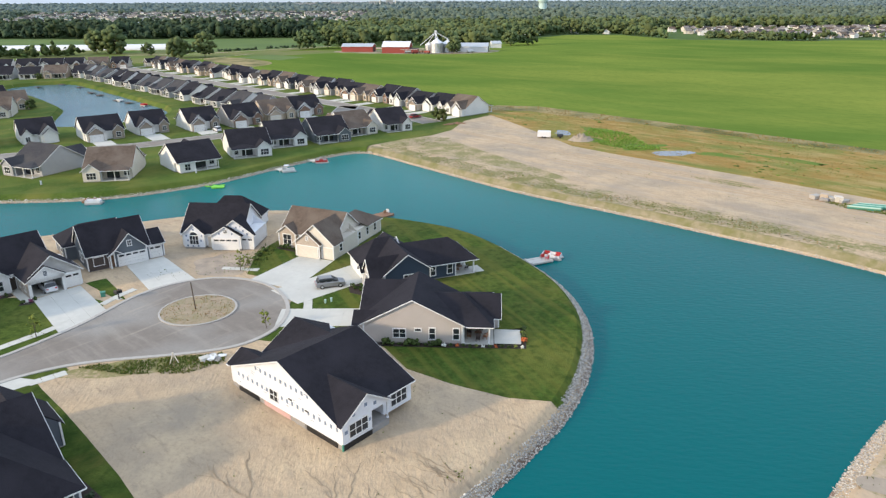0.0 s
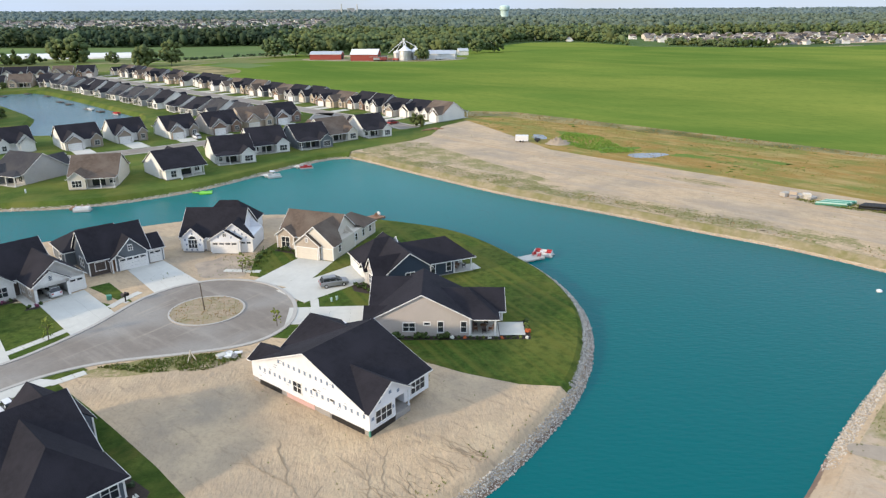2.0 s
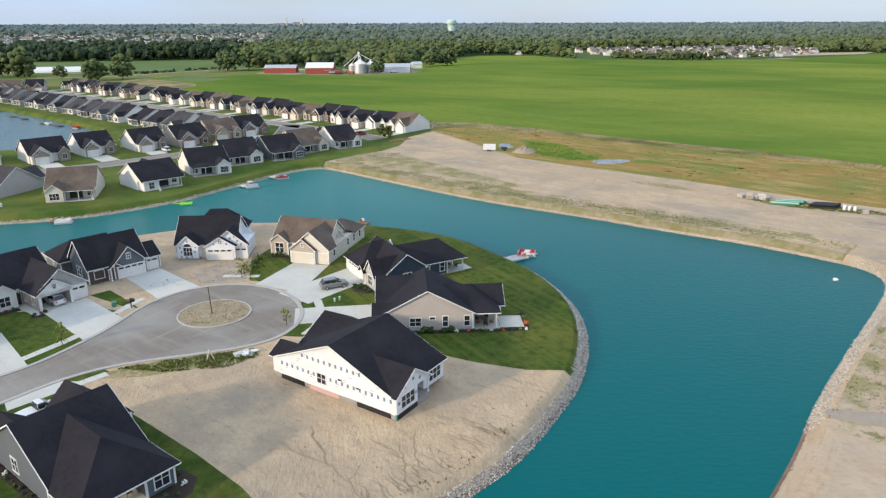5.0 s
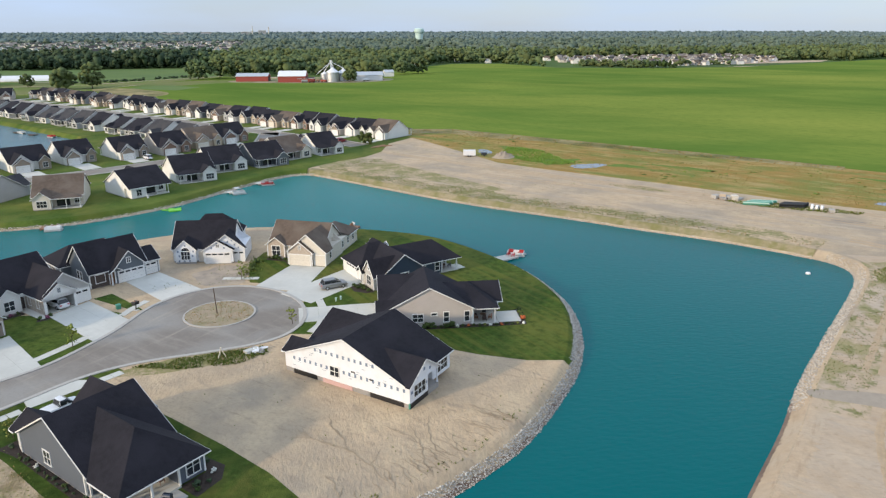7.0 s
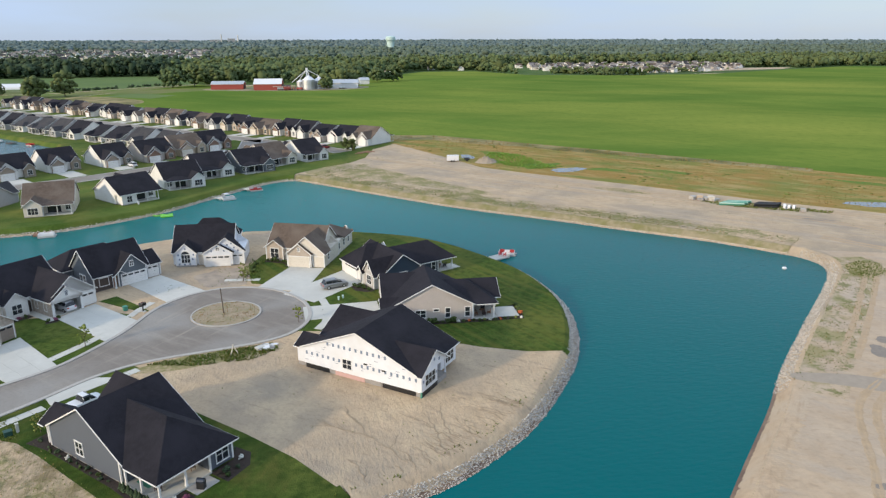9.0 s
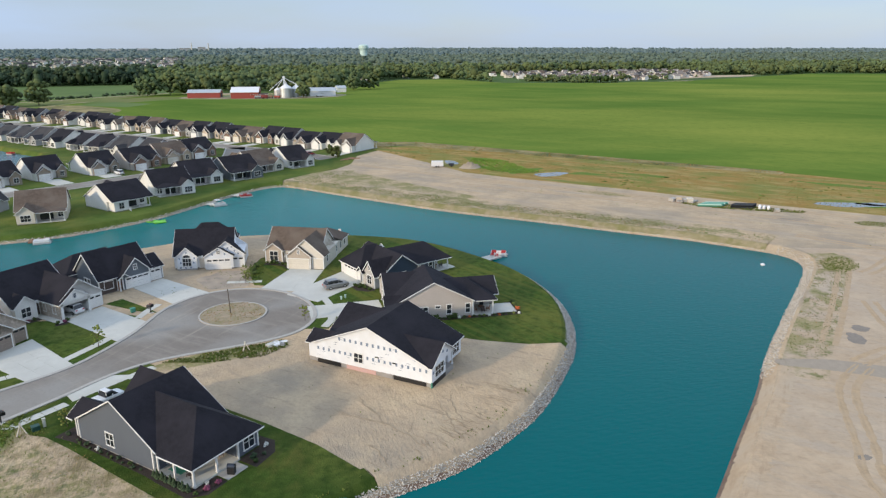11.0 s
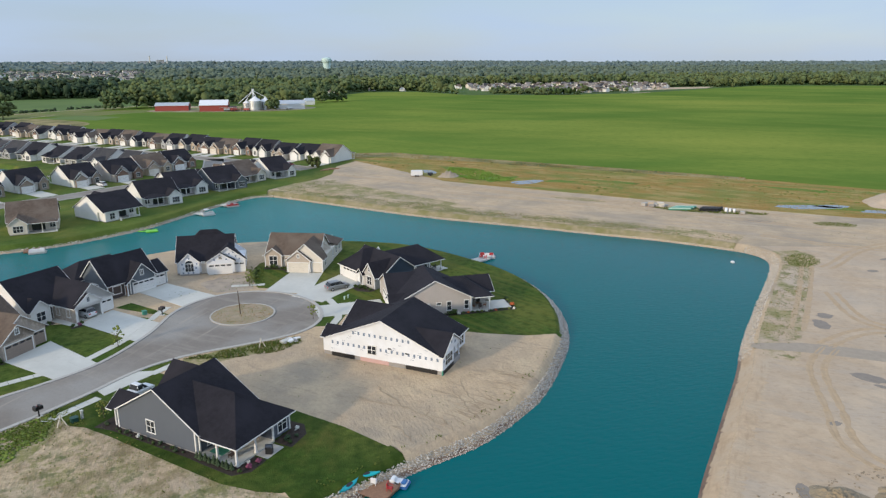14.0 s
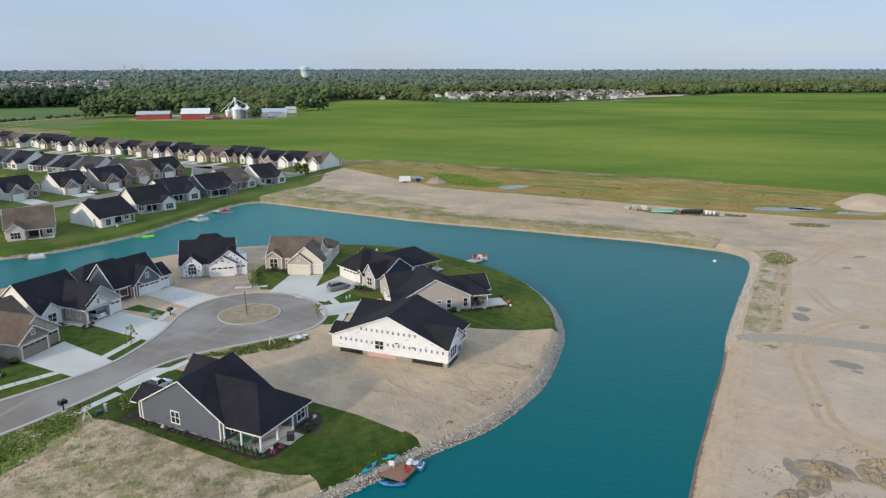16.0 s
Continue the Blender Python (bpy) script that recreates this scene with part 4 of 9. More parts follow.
def wall_body(bm, u0, u1, v0, v1, eave, axis, hip0, hip1, pitch, z0=0.0, top_drop=0.02):
    """Walls with their gable triangles."""
    box(bm, u0, u1, v0, v1, z0, eave)
    if axis == 'v':
        mid, top = (u0 + u1) / 2, eave + pitch * (u1 - u0) / 2 - top_drop
        ends = [(v0, -1)] * (not hip0) + [(v1, 1)] * (not hip1)
        for v, s in ends:
            w = v - s * 0.15
            tri = [bm.verts.new(p) for p in ((u0, v, eave), (u1, v, eave), (mid, v, top), (u0, w, eave), (u1, w, eave), (mid, w, top))]
            for f in ((0, 1, 2), (5, 4, 3), (0, 3, 4, 1), (1, 4, 5, 2), (2, 5, 3, 0)):
                bm.faces.new([tri[i] for i in f])
    else:
        mid, top = (v0 + v1) / 2, eave + pitch * (v1 - v0) / 2 - top_drop
        ends = [(u0, -1)] * (not hip0) + [(u1, 1)] * (not hip1)
        for u, s in ends:
            w = u - s * 0.15
            tri = [bm.verts.new(p) for p in ((u, v0, eave), (u, v1, eave), (u, mid, top), (w, v0, eave), (w, v1, eave), (w, mid, top))]
            for f in ((0, 1, 2), (5, 4, 3), (0, 3, 4, 1), (1, 4, 5, 2), (2, 5, 3, 0)):
                bm.faces.new([tri[i] for i in f])
    bmesh.ops.recalc_face_normals(bm, faces=bm.faces)


FACES = {'S': (0, -1), 'N': (0, 1), 'W': (-1, 0), 'E': (1, 0)}


def face_pose(side, along, at, z):
    """Pose of a fitting on a wall: its local -y looks out. along: the place along the wall; at: the wall's plane."""
    rz = {'S': 0, 'N': 180, 'W': -90, 'E': 90}[side]
    p = (along, at, z) if side in 'SN' else (at, along, z)
    return pose(*p, 0, 0, rz)


def window(house, side, along, at, z, w, h, cols=2, rows=2, arch=False):
    """A white-framed window with dark panes and glazing bars."""
    m = face_pose(side, along, at, z)
    bm = bmesh.new()
    t = 0.11
    box(bm, -w / 2 - t, w / 2 + t, -0.07, 0.02, h, h + t + 0.03, m)
    box(bm, -w / 2 - t - 0.04, w / 2 + t + 0.04, -0.10, 0.02, -t, 0, m)
    box(bm, -w / 2 - t, -w / 2, -0.07, 0.02, 0, h, m)
    box(bm, w / 2, w / 2 + t, -0.07, 0.02, 0, h, m)
    win = part("window", bm, TRIM, house)
    bm = bmesh.new()
    box(bm, -w / 2, w / 2, -0.02, 0.01, 0, h, m)
    part("pane", bm, GLASS, win, "dark reflecting glass")
    bm = bmesh.new()
    for i in range(1, cols):
        x = -w / 2 + w * i / cols
        box(bm, x - 0.04, x + 0.04, -0.05, 0, 0, h, m)
    for i in range(1, rows):
        y = h * i / rows
        box(bm, -w / 2, w / 2, -0.045, 0, y - 0.035, y + 0.035, m)
    if cols > 1 or rows > 1:
        part("glazing_bar", bm, TRIM, win)
    else:
        bm.free()
    return win


def garage_door(house, side, along, at, w, material, h=2.15, lights=True):
    """A sectional door of four ribbed leaves, the top one glazed."""
    m = face_pose(side, along, at, 0.06)
    bm = bmesh.new()
    box(bm, -w / 2 - 0.13, -w / 2, -0.08, 0.02, 0, h + 0.13, m)
    box(bm, w / 2, w / 2 + 0.13, -0.08, 0.02, 0, h + 0.13, m)
    box(bm, -w / 2, w / 2, -0.08, 0.02, h, h + 0.13, m)
    door = part("garage_door", bm, TRIM, house, "white sectional garage door")
    k = max(2, round(w / 1.2))
    for r in range(4):
        bm = bmesh.new()
        z0, z1 = h * r / 4 + 0.012, h * (r + 1) / 4 - 0.012
        box(bm, -w / 2, w / 2, -0.03, 0.02, z0, z1, m)
        for i in range(k):
            x0, x1 = -w / 2 + w * i / k + 0.09, -w / 2 + w * (i + 1) / k - 0.09
            box(bm, x0, x1, -0.045, -0.03, z0 + 0.08, z1 - 0.08, m)
        part("leaf", bm, material, door)
    if lights:
        for i in range(k):
            bm = bmesh.new()
            x0, x1 = -w / 2 + w * i / k + 0.14, -w / 2 + w * (i + 1) / k - 0.14
            box(bm, x0, x1, -0.055, -0.04, h * 0.75 + 0.12, h - 0.12, m)
            part("pane", bm, GLASS, door)
    return door


def front_door(house, side, along, at, material):
    m = face_pose(side, along, at, 0.1)
    bm = bmesh.new()
    box(bm, -0.6, -0.48, -0.07, 0.02, 0, 2.2, m)
    box(bm, 0.48, 0.6, -0.07, 0.02, 0, 2.2, m)
    box(bm, -0.6, 0.6, -0.07, 0.02, 2.1, 2.25, m)
    door = part("door", bm, TRIM, house)
    bm = bmesh.new()
    box(bm, -0.48, 0.48, -0.03, 0.02, 0, 2.1, m)
    for zz in (0.2, 1.1):
        for x in (-0.36, 0.06):
            box(bm, x, x + 0.3, -0.045, -0.03, zz, zz + 0.75, m)
    part("leaf", bm, material, door)


def post(house, u, v, z0, z1, w=0.2, material=None):
    bm = bmesh.new()
    box(bm, u - w / 2, u + w / 2, v - w / 2, v + w / 2, z0, z1)
    box(bm, u - w / 2 - 0.05, u + w / 2 + 0.05, v - w / 2 - 0.05, v + w / 2 + 0.05, z0, z0 + 0.15)
    box(bm, u - w / 2 - 0.04, u + w / 2 + 0.04, v - w / 2 - 0.04, v + w / 2 + 0.04, z1 - 0.12, z1)
    return part("post", bm, material or TRIM, house)


def house(x, y, turn, label, volumes, siding, roofing, base=0.0, corner=True, boards=True):
    """volumes: (u0, u1, v0, v1, eave, ridge axis, hip at start, hip at end, pitch[, wall rectangle or None[, siding]])."""
    thing = tagged(new("house"), label, "house")
    thing.matrix_basis = pose(x, y, 0, 0, 0, turn)
    for vol in volumes:
        u0, u1, v0, v1, eave, axis, h0, h1, pitch = vol[:9]
        rect = vol[9] if len(vol) > 9 else (u0, u1, v0, v1)
        mat = vol[10] if len(vol) > 10 else siding
        bm, tb = bmesh.new(), [] if boards else bmesh.new()
        main = volumes[0]
        hidden = (False, False)
        if vol is not main and axis != main[5]:
            k = 0 if axis == 'u' else 2
            hidden = (vol[k] > main[k] + 0.6, vol[k + 1] < main[k + 1] - 0.6)
        roof_slab(bm, tb, u0, u1, v0, v1, eave, axis, h0, h1, pitch, hidden=hidden)
        if vol is not main and axis != main[5]:
            # cut the wing off in the valleys where it meets the main slope
            lo, hi, a, c = (main[0], main[1], u0, u1) if main[5] == 'v' else (main[2], main[3], v0, v1)
            sgn = 1 if c > hi + 0.05 else -1 if a < lo - 0.05 else 0
            if sgn:
                edge = hi if sgn > 0 else lo
                co = (edge, 0, main[4] + 0.1) if main[5] == 'v' else (0, edge, main[4] + 0.1)
                no = (sgn * main[8], 0, 1) if main[5] == 'v' else (0, sgn * main[8], 1)
                for b in [bm] + (tb if boards else [tb]):
                    bmesh.ops.bisect_plane(b, geom=b.verts[:] + b.edges[:] + b.faces[:], plane_co=co, plane_no=no, clear_inner=True)
        roof = part("roof", bm, roofing, thing)
        for b in tb if boards else [tb]:
            if len(b.verts):
                part("fascia", b, TRIM, roof, "white edge board")
            else:
                b.free()
        if rect:
            w = bmesh.new()
            if rect == (u0, u1, v0, v1):
                wall_body(w, u0, u1, v0, v1, eave, axis, h0, h1, pitch, base + 0.2)
            else:
                gabled = not (h0 and h1)
                box(w, rect[0], rect[1], rect[2], rect[3], base + 0.2, eave - (0.25 if gabled else 0))
                if gabled:
                    c = [u0, u1, v0, v1]
                    k = 0 if axis == 'u' else 2
                    for e in (0, 1):
                        if hidden[e]:
                            c[k + e] = rect[k + e]
                    wall_body(w, *c, eave, axis, h0 or hidden[0], h1 or hidden[1], pitch, eave - 0.25)
            wall = part("wall", w, mat, thing)
            fb = bmesh.new()
            box(fb, rect[0] + 0.04, rect[1] - 0.04, rect[2] + 0.04, rect[3] - 0.04, -0.1, base + 0.22)
            part("foundation", fb, BLOCK, wall, "grey concrete block base")
            if corner:
                for cu, cv in ((rect[0], rect[2]), (rect[1], rect[2]), (rect[0], rect[3]), (rect[1], rect[3])):
                    if any(q is not vol and (q[9] if len(q) > 9 else q[:4]) and (lambda c: c[0] + 0.1 < cu < c[1] - 0.1 and c[2] + 0.1 < cv < c[3] - 0.1)(q[9] if len(q) > 9 else q[:4]) for q in volumes):
                        continue
                    cb = bmesh.new()
                    box(cb, cu - 0.09, cu + 0.09, cv - 0.09, cv + 0.09, base + 0.2, eave - 0.02)
                    part("corner_board", cb, TRIM, wall)
    return thing


def louvre(h, side, along, at, z, w=0.7, ht=0.9):
    m = face_pose(side, along, at, z)
    bm = bmesh.new()
    box(bm, -w / 2 - 0.1, w / 2 + 0.1, -0.06, 0.02, -0.1, ht + 0.1, m)
    v = part("vent", bm, TRIM, h)
    bm = bmesh.new()
    for i in range(6):
        box(bm, -w / 2, w / 2, -0.08, -0.04, ht * i / 6 + 0.02, ht * (i + 1) / 6 - 0.02, m)
    part("slat", bm, SIDING["charcoal"], v)


def slab_on(h, u0, u1, v0, v1, z=0.18, material=None, name="patio"):
    bm = bmesh.new()
    box(bm, u0, u1, v0, v1, -0.1, z)
    return part(name, bm, material or CONCRETE, h)


# A: house under construction in white wrap
hA = house(-25.2, 72.2, -41.2, "unfinished house in white wrap with a black shingle roof",
           [(0.3, 18.2, 0, 11.0, 3.12, 'v', 0, 0, 0.42, (0.3, 16.4, 0, 11.0)),
            (12, 19.1, 0, 6.6, 3.1, 'u', 0, 0, 0.66, (18.21, 19.1, 0, 4.1)),
            (0.2, 8, 4.2, 14.2, 3.1, 'u', 0, 0, 0.55, (0.2, 8, 4.2, 14.2)),
            (-0.9, 4, 0.1, 3.7, 3.05, 'u', 0, 0, 0.62, (-0.9, 0.29, 0.1, 3.7))], WRAP, SHINGLE_BLACK, base=0.42, corner=False)
window(hA, 'S', 7.6, 0, 1.35, 1.4, 1.3)
window(hA, 'E', 2.2, 19.1, 1.15, 2.5, 1.5, 3, 2)
window(hA, 'E', 9.0, 18.2, 1.15, 2.4, 1.5, 3, 2)
for v0, v1 in ((0, 4.1), (6.6, 11.0)):
    bm = bmesh.new()
    box(bm, 16.41, 18.2, v0, v1, 0.62, 2.87)
    part("wall", bm, WRAP, hA, "white wrapped wall beside the porch")
bm = bmesh.new()
box(bm, 16.41, 18.2, 4.1, 6.6, 2.75, 2.87)
part("porch_ceiling", bm, WOOD, hA, "bare timber porch ceiling")
front_door(hA, 'E', 5.3, 16.42, BRICK_DARK)
slab_on(hA, 16.4, 19.1, 4.1, 6.6, 0.75, BLOCK, "porch")
post(hA, 18.95, 6.5, 0.75, 3.0, 0.14, WRAP)
for row, zz in ((0, 2.25), (1, 4.3)):
    for i in range(20):
        u = 0.8 + i * 0.92
        if zz > 3.12 + 0.42 * (8.95 - abs(u - 9.25)) - 0.55 or (row == 0 and abs(u - 7.6) < 1.0):
            continue
        bm = bmesh.new()
        box(bm, u - 0.16, u + 0.16, -0.012, 0.0, zz - 0.24, zz + 0.24)
        box(bm, u - 0.10, u + 0.10, -0.02, -0.012, zz - 0.06, zz + 0.14)
        part("wrap_print", bm, WRAP_INK, hA, "faded blue print mark on the wrap")
for i in range(26):
    u = 0.5 + (i * 5.3) % 17
    zz = 1.2 + (i * 0.83) % 3.4
    if zz > 3.12 + 0.42 * (8.95 - abs(u - 9.25)) - 0.4 or abs(u - 7.6) < 1.1:
        continue
    bm = bmesh.new()
    box(bm, u, u + 0.55, -0.008, 0.0, zz, zz + 0.05)
    part("wrap_text_bar", bm, WRAP_INK, hA, "small grey lettering bar on the wrap")
for v, zz in ((0.5, 2.0), (3.7, 2.0), (1.6, 3.6), (3.3, 4.0), (4.6, 3.6)):
    bm = bmesh.new()
    box(bm, 19.1, 19.112, v - 0.2, v + 0.2, zz - 0.2, zz + 0.2)
    part("wrap_print", bm, WRAP_INK, hA, "faded blue print mark on the wrap")
for u, zz in ((10.6, 2.6), (13.4, 2.3)):
    bm = bmesh.new()
    box(bm, u - 0.3, u + 0.3, -0.03, 0.0, zz, zz + 0.2)
    part("vent", bm, BLACK, hA, "small dark wall vent")

for nm, mt, u0, u1, lb in (("footing_sheet", BLACK, 13.2, 18.2, "black damp-proof sheet below the wrap"), ("foam_board", FOAM, 5.6, 10.4, "pink foam board below the wrap"), ("footing_sheet", BLACK, 0.6, 4.6, "black damp-proof sheet below the wrap"), ("block_pier", BLOCK, 11.2, 13.0, "pale block pier below the wrap")):
    bm = bmesh.new()
    box(bm, u0, u1, -0.02, 0.3, -0.05, 0.66 if mt is not FOAM else 0.6)
    part(nm, bm, mt, hA, lb)
bm = bmesh.new()
box(bm, 18.9, 19.13, 0.05, 4.05, -0.05, 0.66)
part("footing_sheet", bm, BLACK, hA, "black damp-proof sheet below the wrap")
bm = bmesh.new()
box(bm, 18.95, 19.15, -0.06, 0.1, -0.05, 0.75)
part("corner_stake", bm, GREENPIPE, hA, "green corner stake")
# B: greige house
hB = house(-11.7, 83.7, -3.7, "greige sided house with black shingle roof and covered porch",
           [(0.5, 13.7, 0, 9.6, 2.9, 'v', 0, 0, 0.52),
            (7, 17.5, 0, 11, 2.8, 'u', 0, 0.72, 0.4, None),
            (12, 18.6, 2.8, 9.2, 2.85, 'u', 0, 0, 0.62, (13.6, 18.6, 5.0, 9.2)),
            (-0.3, 7, 3.4, 14, 2.9, 'u', 0, 0, 0.5),
            (-0.8, 4, 0.1, 3.6, 2.75, 'u', 0, 0, 0.6, (-0.6, 0.49, 0.1, 3.6))], SIDING["greige"], SHINGLE_BLACK)
window(hB, 'S', 5.3, 0, 0.9, 1.6, 1.2)
window(hB, 'S', 7.8, 0, 1.85, 0.8, 0.35, 1, 1)
window(hB, 'S', 9.7, 0, 0.75, 0.75, 1.55, 1, 2)
window(hB, 'S', 12.9, 0, 0.75, 0.75, 1.55, 1, 2)
window(hB, 'E', 7.0, 18.6, 0.8, 0.8, 1.5, 1, 2)
garage_door(hB, 'W', 8.0, -0.3, 4.8, SIDING["white"])
slab_on(hB, 13.7, 17.9, 0, 5.0, 0.16)
slab_on(hB, 18.0, 21.6, 0.4, 4.6, 0.1)
bm = bmesh.new()
box(bm, 13.7, 13.74, 1.2, 3.6, 0.25, 2.35)
part("patio_door", bm, GLASS, hB, "dark sliding glass door")
post(hB, 17.3, 0.2, 0.16, 2.75)
post(hB, 13.9, 0.2, 0.16, 2.75)

# C: navy house
hC = house(-12.3, 99.8, 22.0, "navy sided house with white trim and black shingle roof",
           [(2.9, 10.5, 0, 12, 2.85, 'v', 0, 0, 0.72),
            (6, 19.3, 1.6, 10.4, 2.7, 'u', 0, 0.75, 0.6, (10.4, 15.6, 1.6, 10.4)),
            (0.8, 8, 5.4, 12.8, 2.75, 'u', 0.9, 0, 0.8, (0.8, 8, 5.4, 12.8), SIDING["white"]),
            (0.6, 6, -0.1, 3.7, 2.8, 'u', 0, 0, 1.2, (0.6, 2.89, 0, 3.7), STONE_PALE),
            (0.2, 4, 3.6, 5.3, 2.6, 'u', 0, 0, 1.0, None)], SIDING["navy"], SHINGLE_BLACK)
window(hC, 'S', 11.6, 1.6, 0.75, 0.85, 1.6, 1, 2)
window(hC, 'S', 14.6, 1.6, 0.75, 0.85, 1.6, 1, 2)
window(hC, 'S', 6.8, 0, 0.9, 1.5, 1.3)
garage_door(hC, 'W', 9.2, 0.8, 4.8, SIDING["white"])
window(hC, 'W', 1.8, 0.6, 0.7, 1.5, 1.6)
window(hC, 'W', 1.8, 0.6, 3.4, 0.5, 0.8, 1, 2)
front_door(hC, 'W', 4.5, 2.9, DARK)
slab_on(hC, 0.4, 2.9, 3.7, 5.4, 0.16, CONCRETE, "stoop")
post(hC, 0.45, 3.9, 0.16, 2.5)
slab_on(hC, 15.6, 19.2, 1.6, 8.0, 0.16)
post(hC, 19.0, 1.8, 0.16, 2.65)
post(hC, 19.0, 5.6, 0.16, 2.65)
slab_on(hC, 19.3, 21.0, 1.8, 4.6, 0.1)

# D: tan house
hD = house(-30.9, 123.3, -23.5, "cream and tan brick house with brown shingle roof",
           [(0.5, 12.0, -0.2, 8.4, 3.0, 'u', 0, 0, 0.82),
            (0.3, 3.9, -0.8, 5, 3.0, 'v', 0, 0, 0.75, (0.3, 3.9, -0.8, 5), BRICK_TAN),
            (6.3, 13.7, -3.5, 5, 3.0, 'v', 0, 0, 0.86),
            (6.2, 11.1, -4.0, 2, 2.9, 'v', 0, 0, 0.78, (6.2, 11.1, -4.0, 2), BRICK_TAN),
            (6.6, 13.5, 4, 14.2, 2.9, 'v', 0, 1, 0.6)], SIDING["cream"], SHINGLE_BROWN)
window(hD, 'S', 2.1, -0.8, 0.7, 1.7, 1.9)
garage_door(hD, 'S', 8.6, -4.0, 4.3, SIDING["cream"], lights=False)
garage_door(hD, 'S', 12.5, -3.5, 2.2, SIDING["cream"], lights=False)
louvre(hD, 'S', 8.65, -4.0, 3.3, 0.4, 0.7)
front_door(hD, 'S', 5.1, -0.2, WOOD)
window(hD, 'E', -1.0, 13.7, 1.1, 0.8, 1.3, 1, 2)
for vv in (6.0, 9.0, 12.0):
    window(hD, 'E', vv, 13.5, 1.1, 0.8, 1.3, 1, 2)

# E: white house, unfinished yard
hE = house(-48.9, 122.0, -5.0, "white unfinished house with black shingle roof and arched window",
           [(0.0, 11.4, 0.5, 10.4, 3.0, 'u', 0, 0, 0.82),
            (0.6, 4.4, -0.4, 5, 3.0, 'v', 0, 0, 0.92),
            (6.9, 13.7, -0.2, 7, 3.0, 'v', 0, 0, 0.78),
            (6.1, 11.5, -0.9, 2, 2.9, 'v', 0, 0, 0.62),
            (0.4, 10.8, 8.5, 16.5, 2.9, 'u', 0.85, 0.85, 0.92)], WRAP, SHINGLE_BLACK, base=0.15)
window(hE, 'S', 2.5, -0.4, 0.9, 1.6, 1.6, 3, 2)
bm = bmesh.new()
m = face_pose('S', 2.5, -0.4, 2.62)
bow = [(0.8 * math.cos(math.pi * i / 12), 0.7 * math.sin(math.pi * i / 12)) for i in range(13)]
bm.faces.new([bm.verts.new(m @ Vector((x, -0.04, zz))) for x, zz in bow][::-1])
part("arch_pane", bm, GLASS, hE, "half-round glass over the window")
bm = bmesh.new()
for (x0, z0), (x1, z1) in zip(bow, bow[1:]):
    beam(bm, m @ Vector((x0, -0.05, z0)), m @ Vector((x1, -0.05, z1)), 0.1, 0.12)
part("arch_trim", bm, TRIM, hE)
garage_door(hE, 'S', 8.7, -0.9, 4.7, SIDING["white"])
garage_door(hE, 'S', 12.5, -0.2, 2.1, SIDING["white"])
window(hE, 'S', 8.8, -0.9, 3.35, 0.6, 0.55)
front_door(hE, 'S', 5.3, 0.5, SIDING["cream"])
for u, at, zz in ((7.6, -0.9, 3.2), (10.0, -0.9, 3.2), (10.6, -0.2, 4.2), (11.9, -0.2, 3.6), (1.3, -0.4, 1.6), (3.8, -0.4, 1.6), (2.5, -0.4, 3.7), (1.2, -0.4, 0.6), (2.2, -0.4, 0.55), (3.2, -0.4, 0.6), (4.0, -0.4, 2.5), (1.1, -0.4, 2.5), (8.7, -0.9, 4.1), (12.6, -0.2, 3.0), (11.4, -0.2, 4.5)):
    bm = bmesh.new()
    box(bm, u - 0.15, u + 0.15, at - 0.012, at, zz - 0.18, zz + 0.18)
    part("wrap_print", bm, WRAP_INK, hE, "faded blue print mark on the wrap")

# F: slate blue house
hF = house(-60.6, 109.7, 38.7, "slate blue sided house with dark brick front and black roof",
           [(0, 10.2, 0, 8.6, 3.0, 'u', 0, 0, 0.95),
            (4.2, 9.6, -0.6, 6, 2.9, 'v', 0, 0, 1.02),
            (9.2, 12.7, 0.1, 5.5, 2.8, 'u', 0, 0, 0.68),
            (3.4, 5.3, -0.9, 3, 2.55, 'v', 0, 0, 0.7, None),
            (-1.7, 8, 8, 15.6, 2.9, 'u', 0.9, 0, 0.62)], SIDING["slate"], SHINGLE_BLACK)
window(hF, 'S', 1.8, 0, 0.9, 1.6, 1.4)
bm = bmesh.new()
box(bm, 0.1, 4.15, -0.06, 0.0, 0.1, 2.85)
part("brick_face", bm, BRICK_DARK, hF, "dark brick veneer below the eave")
garage_door(hF, 'S', 7.1, -0.6, 4.6, SIDING["white"])
garage_door(hF, 'S', 11.1, 0.1, 2.4, SIDING["white"])
window(hF, 'S', 6.9, -0.6, 3.5, 0.6, 0.9)
front_door(hF, 'S', 3.9, -0.06, WOOD)
post(hF, 3.5, -0.8, 0.05, 2.5)
window(hF, 'W', 3.4, 0, 1.0, 0.8, 1.5, 1, 2)
window(hF, 'W', 4.6, 0, 1.0, 0.8, 1.5, 1, 2)
window(hF, 'W', 11, -1.7, 1.0, 1.5, 1.4)

# G: white house with an open garage
hG = house(-64.3, 98.5, 45.5, "white sided house with black roof and one open garage",
           [(-4.8, 5.4, 6, 17, 3.0, 'u', 0, 0, 0.77),
            (0, 7.9, 0.7, 12, 2.9, 'v', 0, 0, 0.78, (5.31, 7.9, 0.7, 10)),
            (0, 5.3, 0, 4, 2.9, 'v', 0, 0, 0.68, None),
            (-4.7, -1.3, 4.8, 9, 2.9, 'v', 0, 0, 0.85)], SIDING["white"], SHINGLE_BLACK)
bm = bmesh.new()
wall_body(bm, 0, 5.3, 0, 0.9, 2.9, 'v', 0, 0, 0.68, 2.3)
part("gable_wall", bm, SIDING["white"], hG)
bm = bmesh.new()
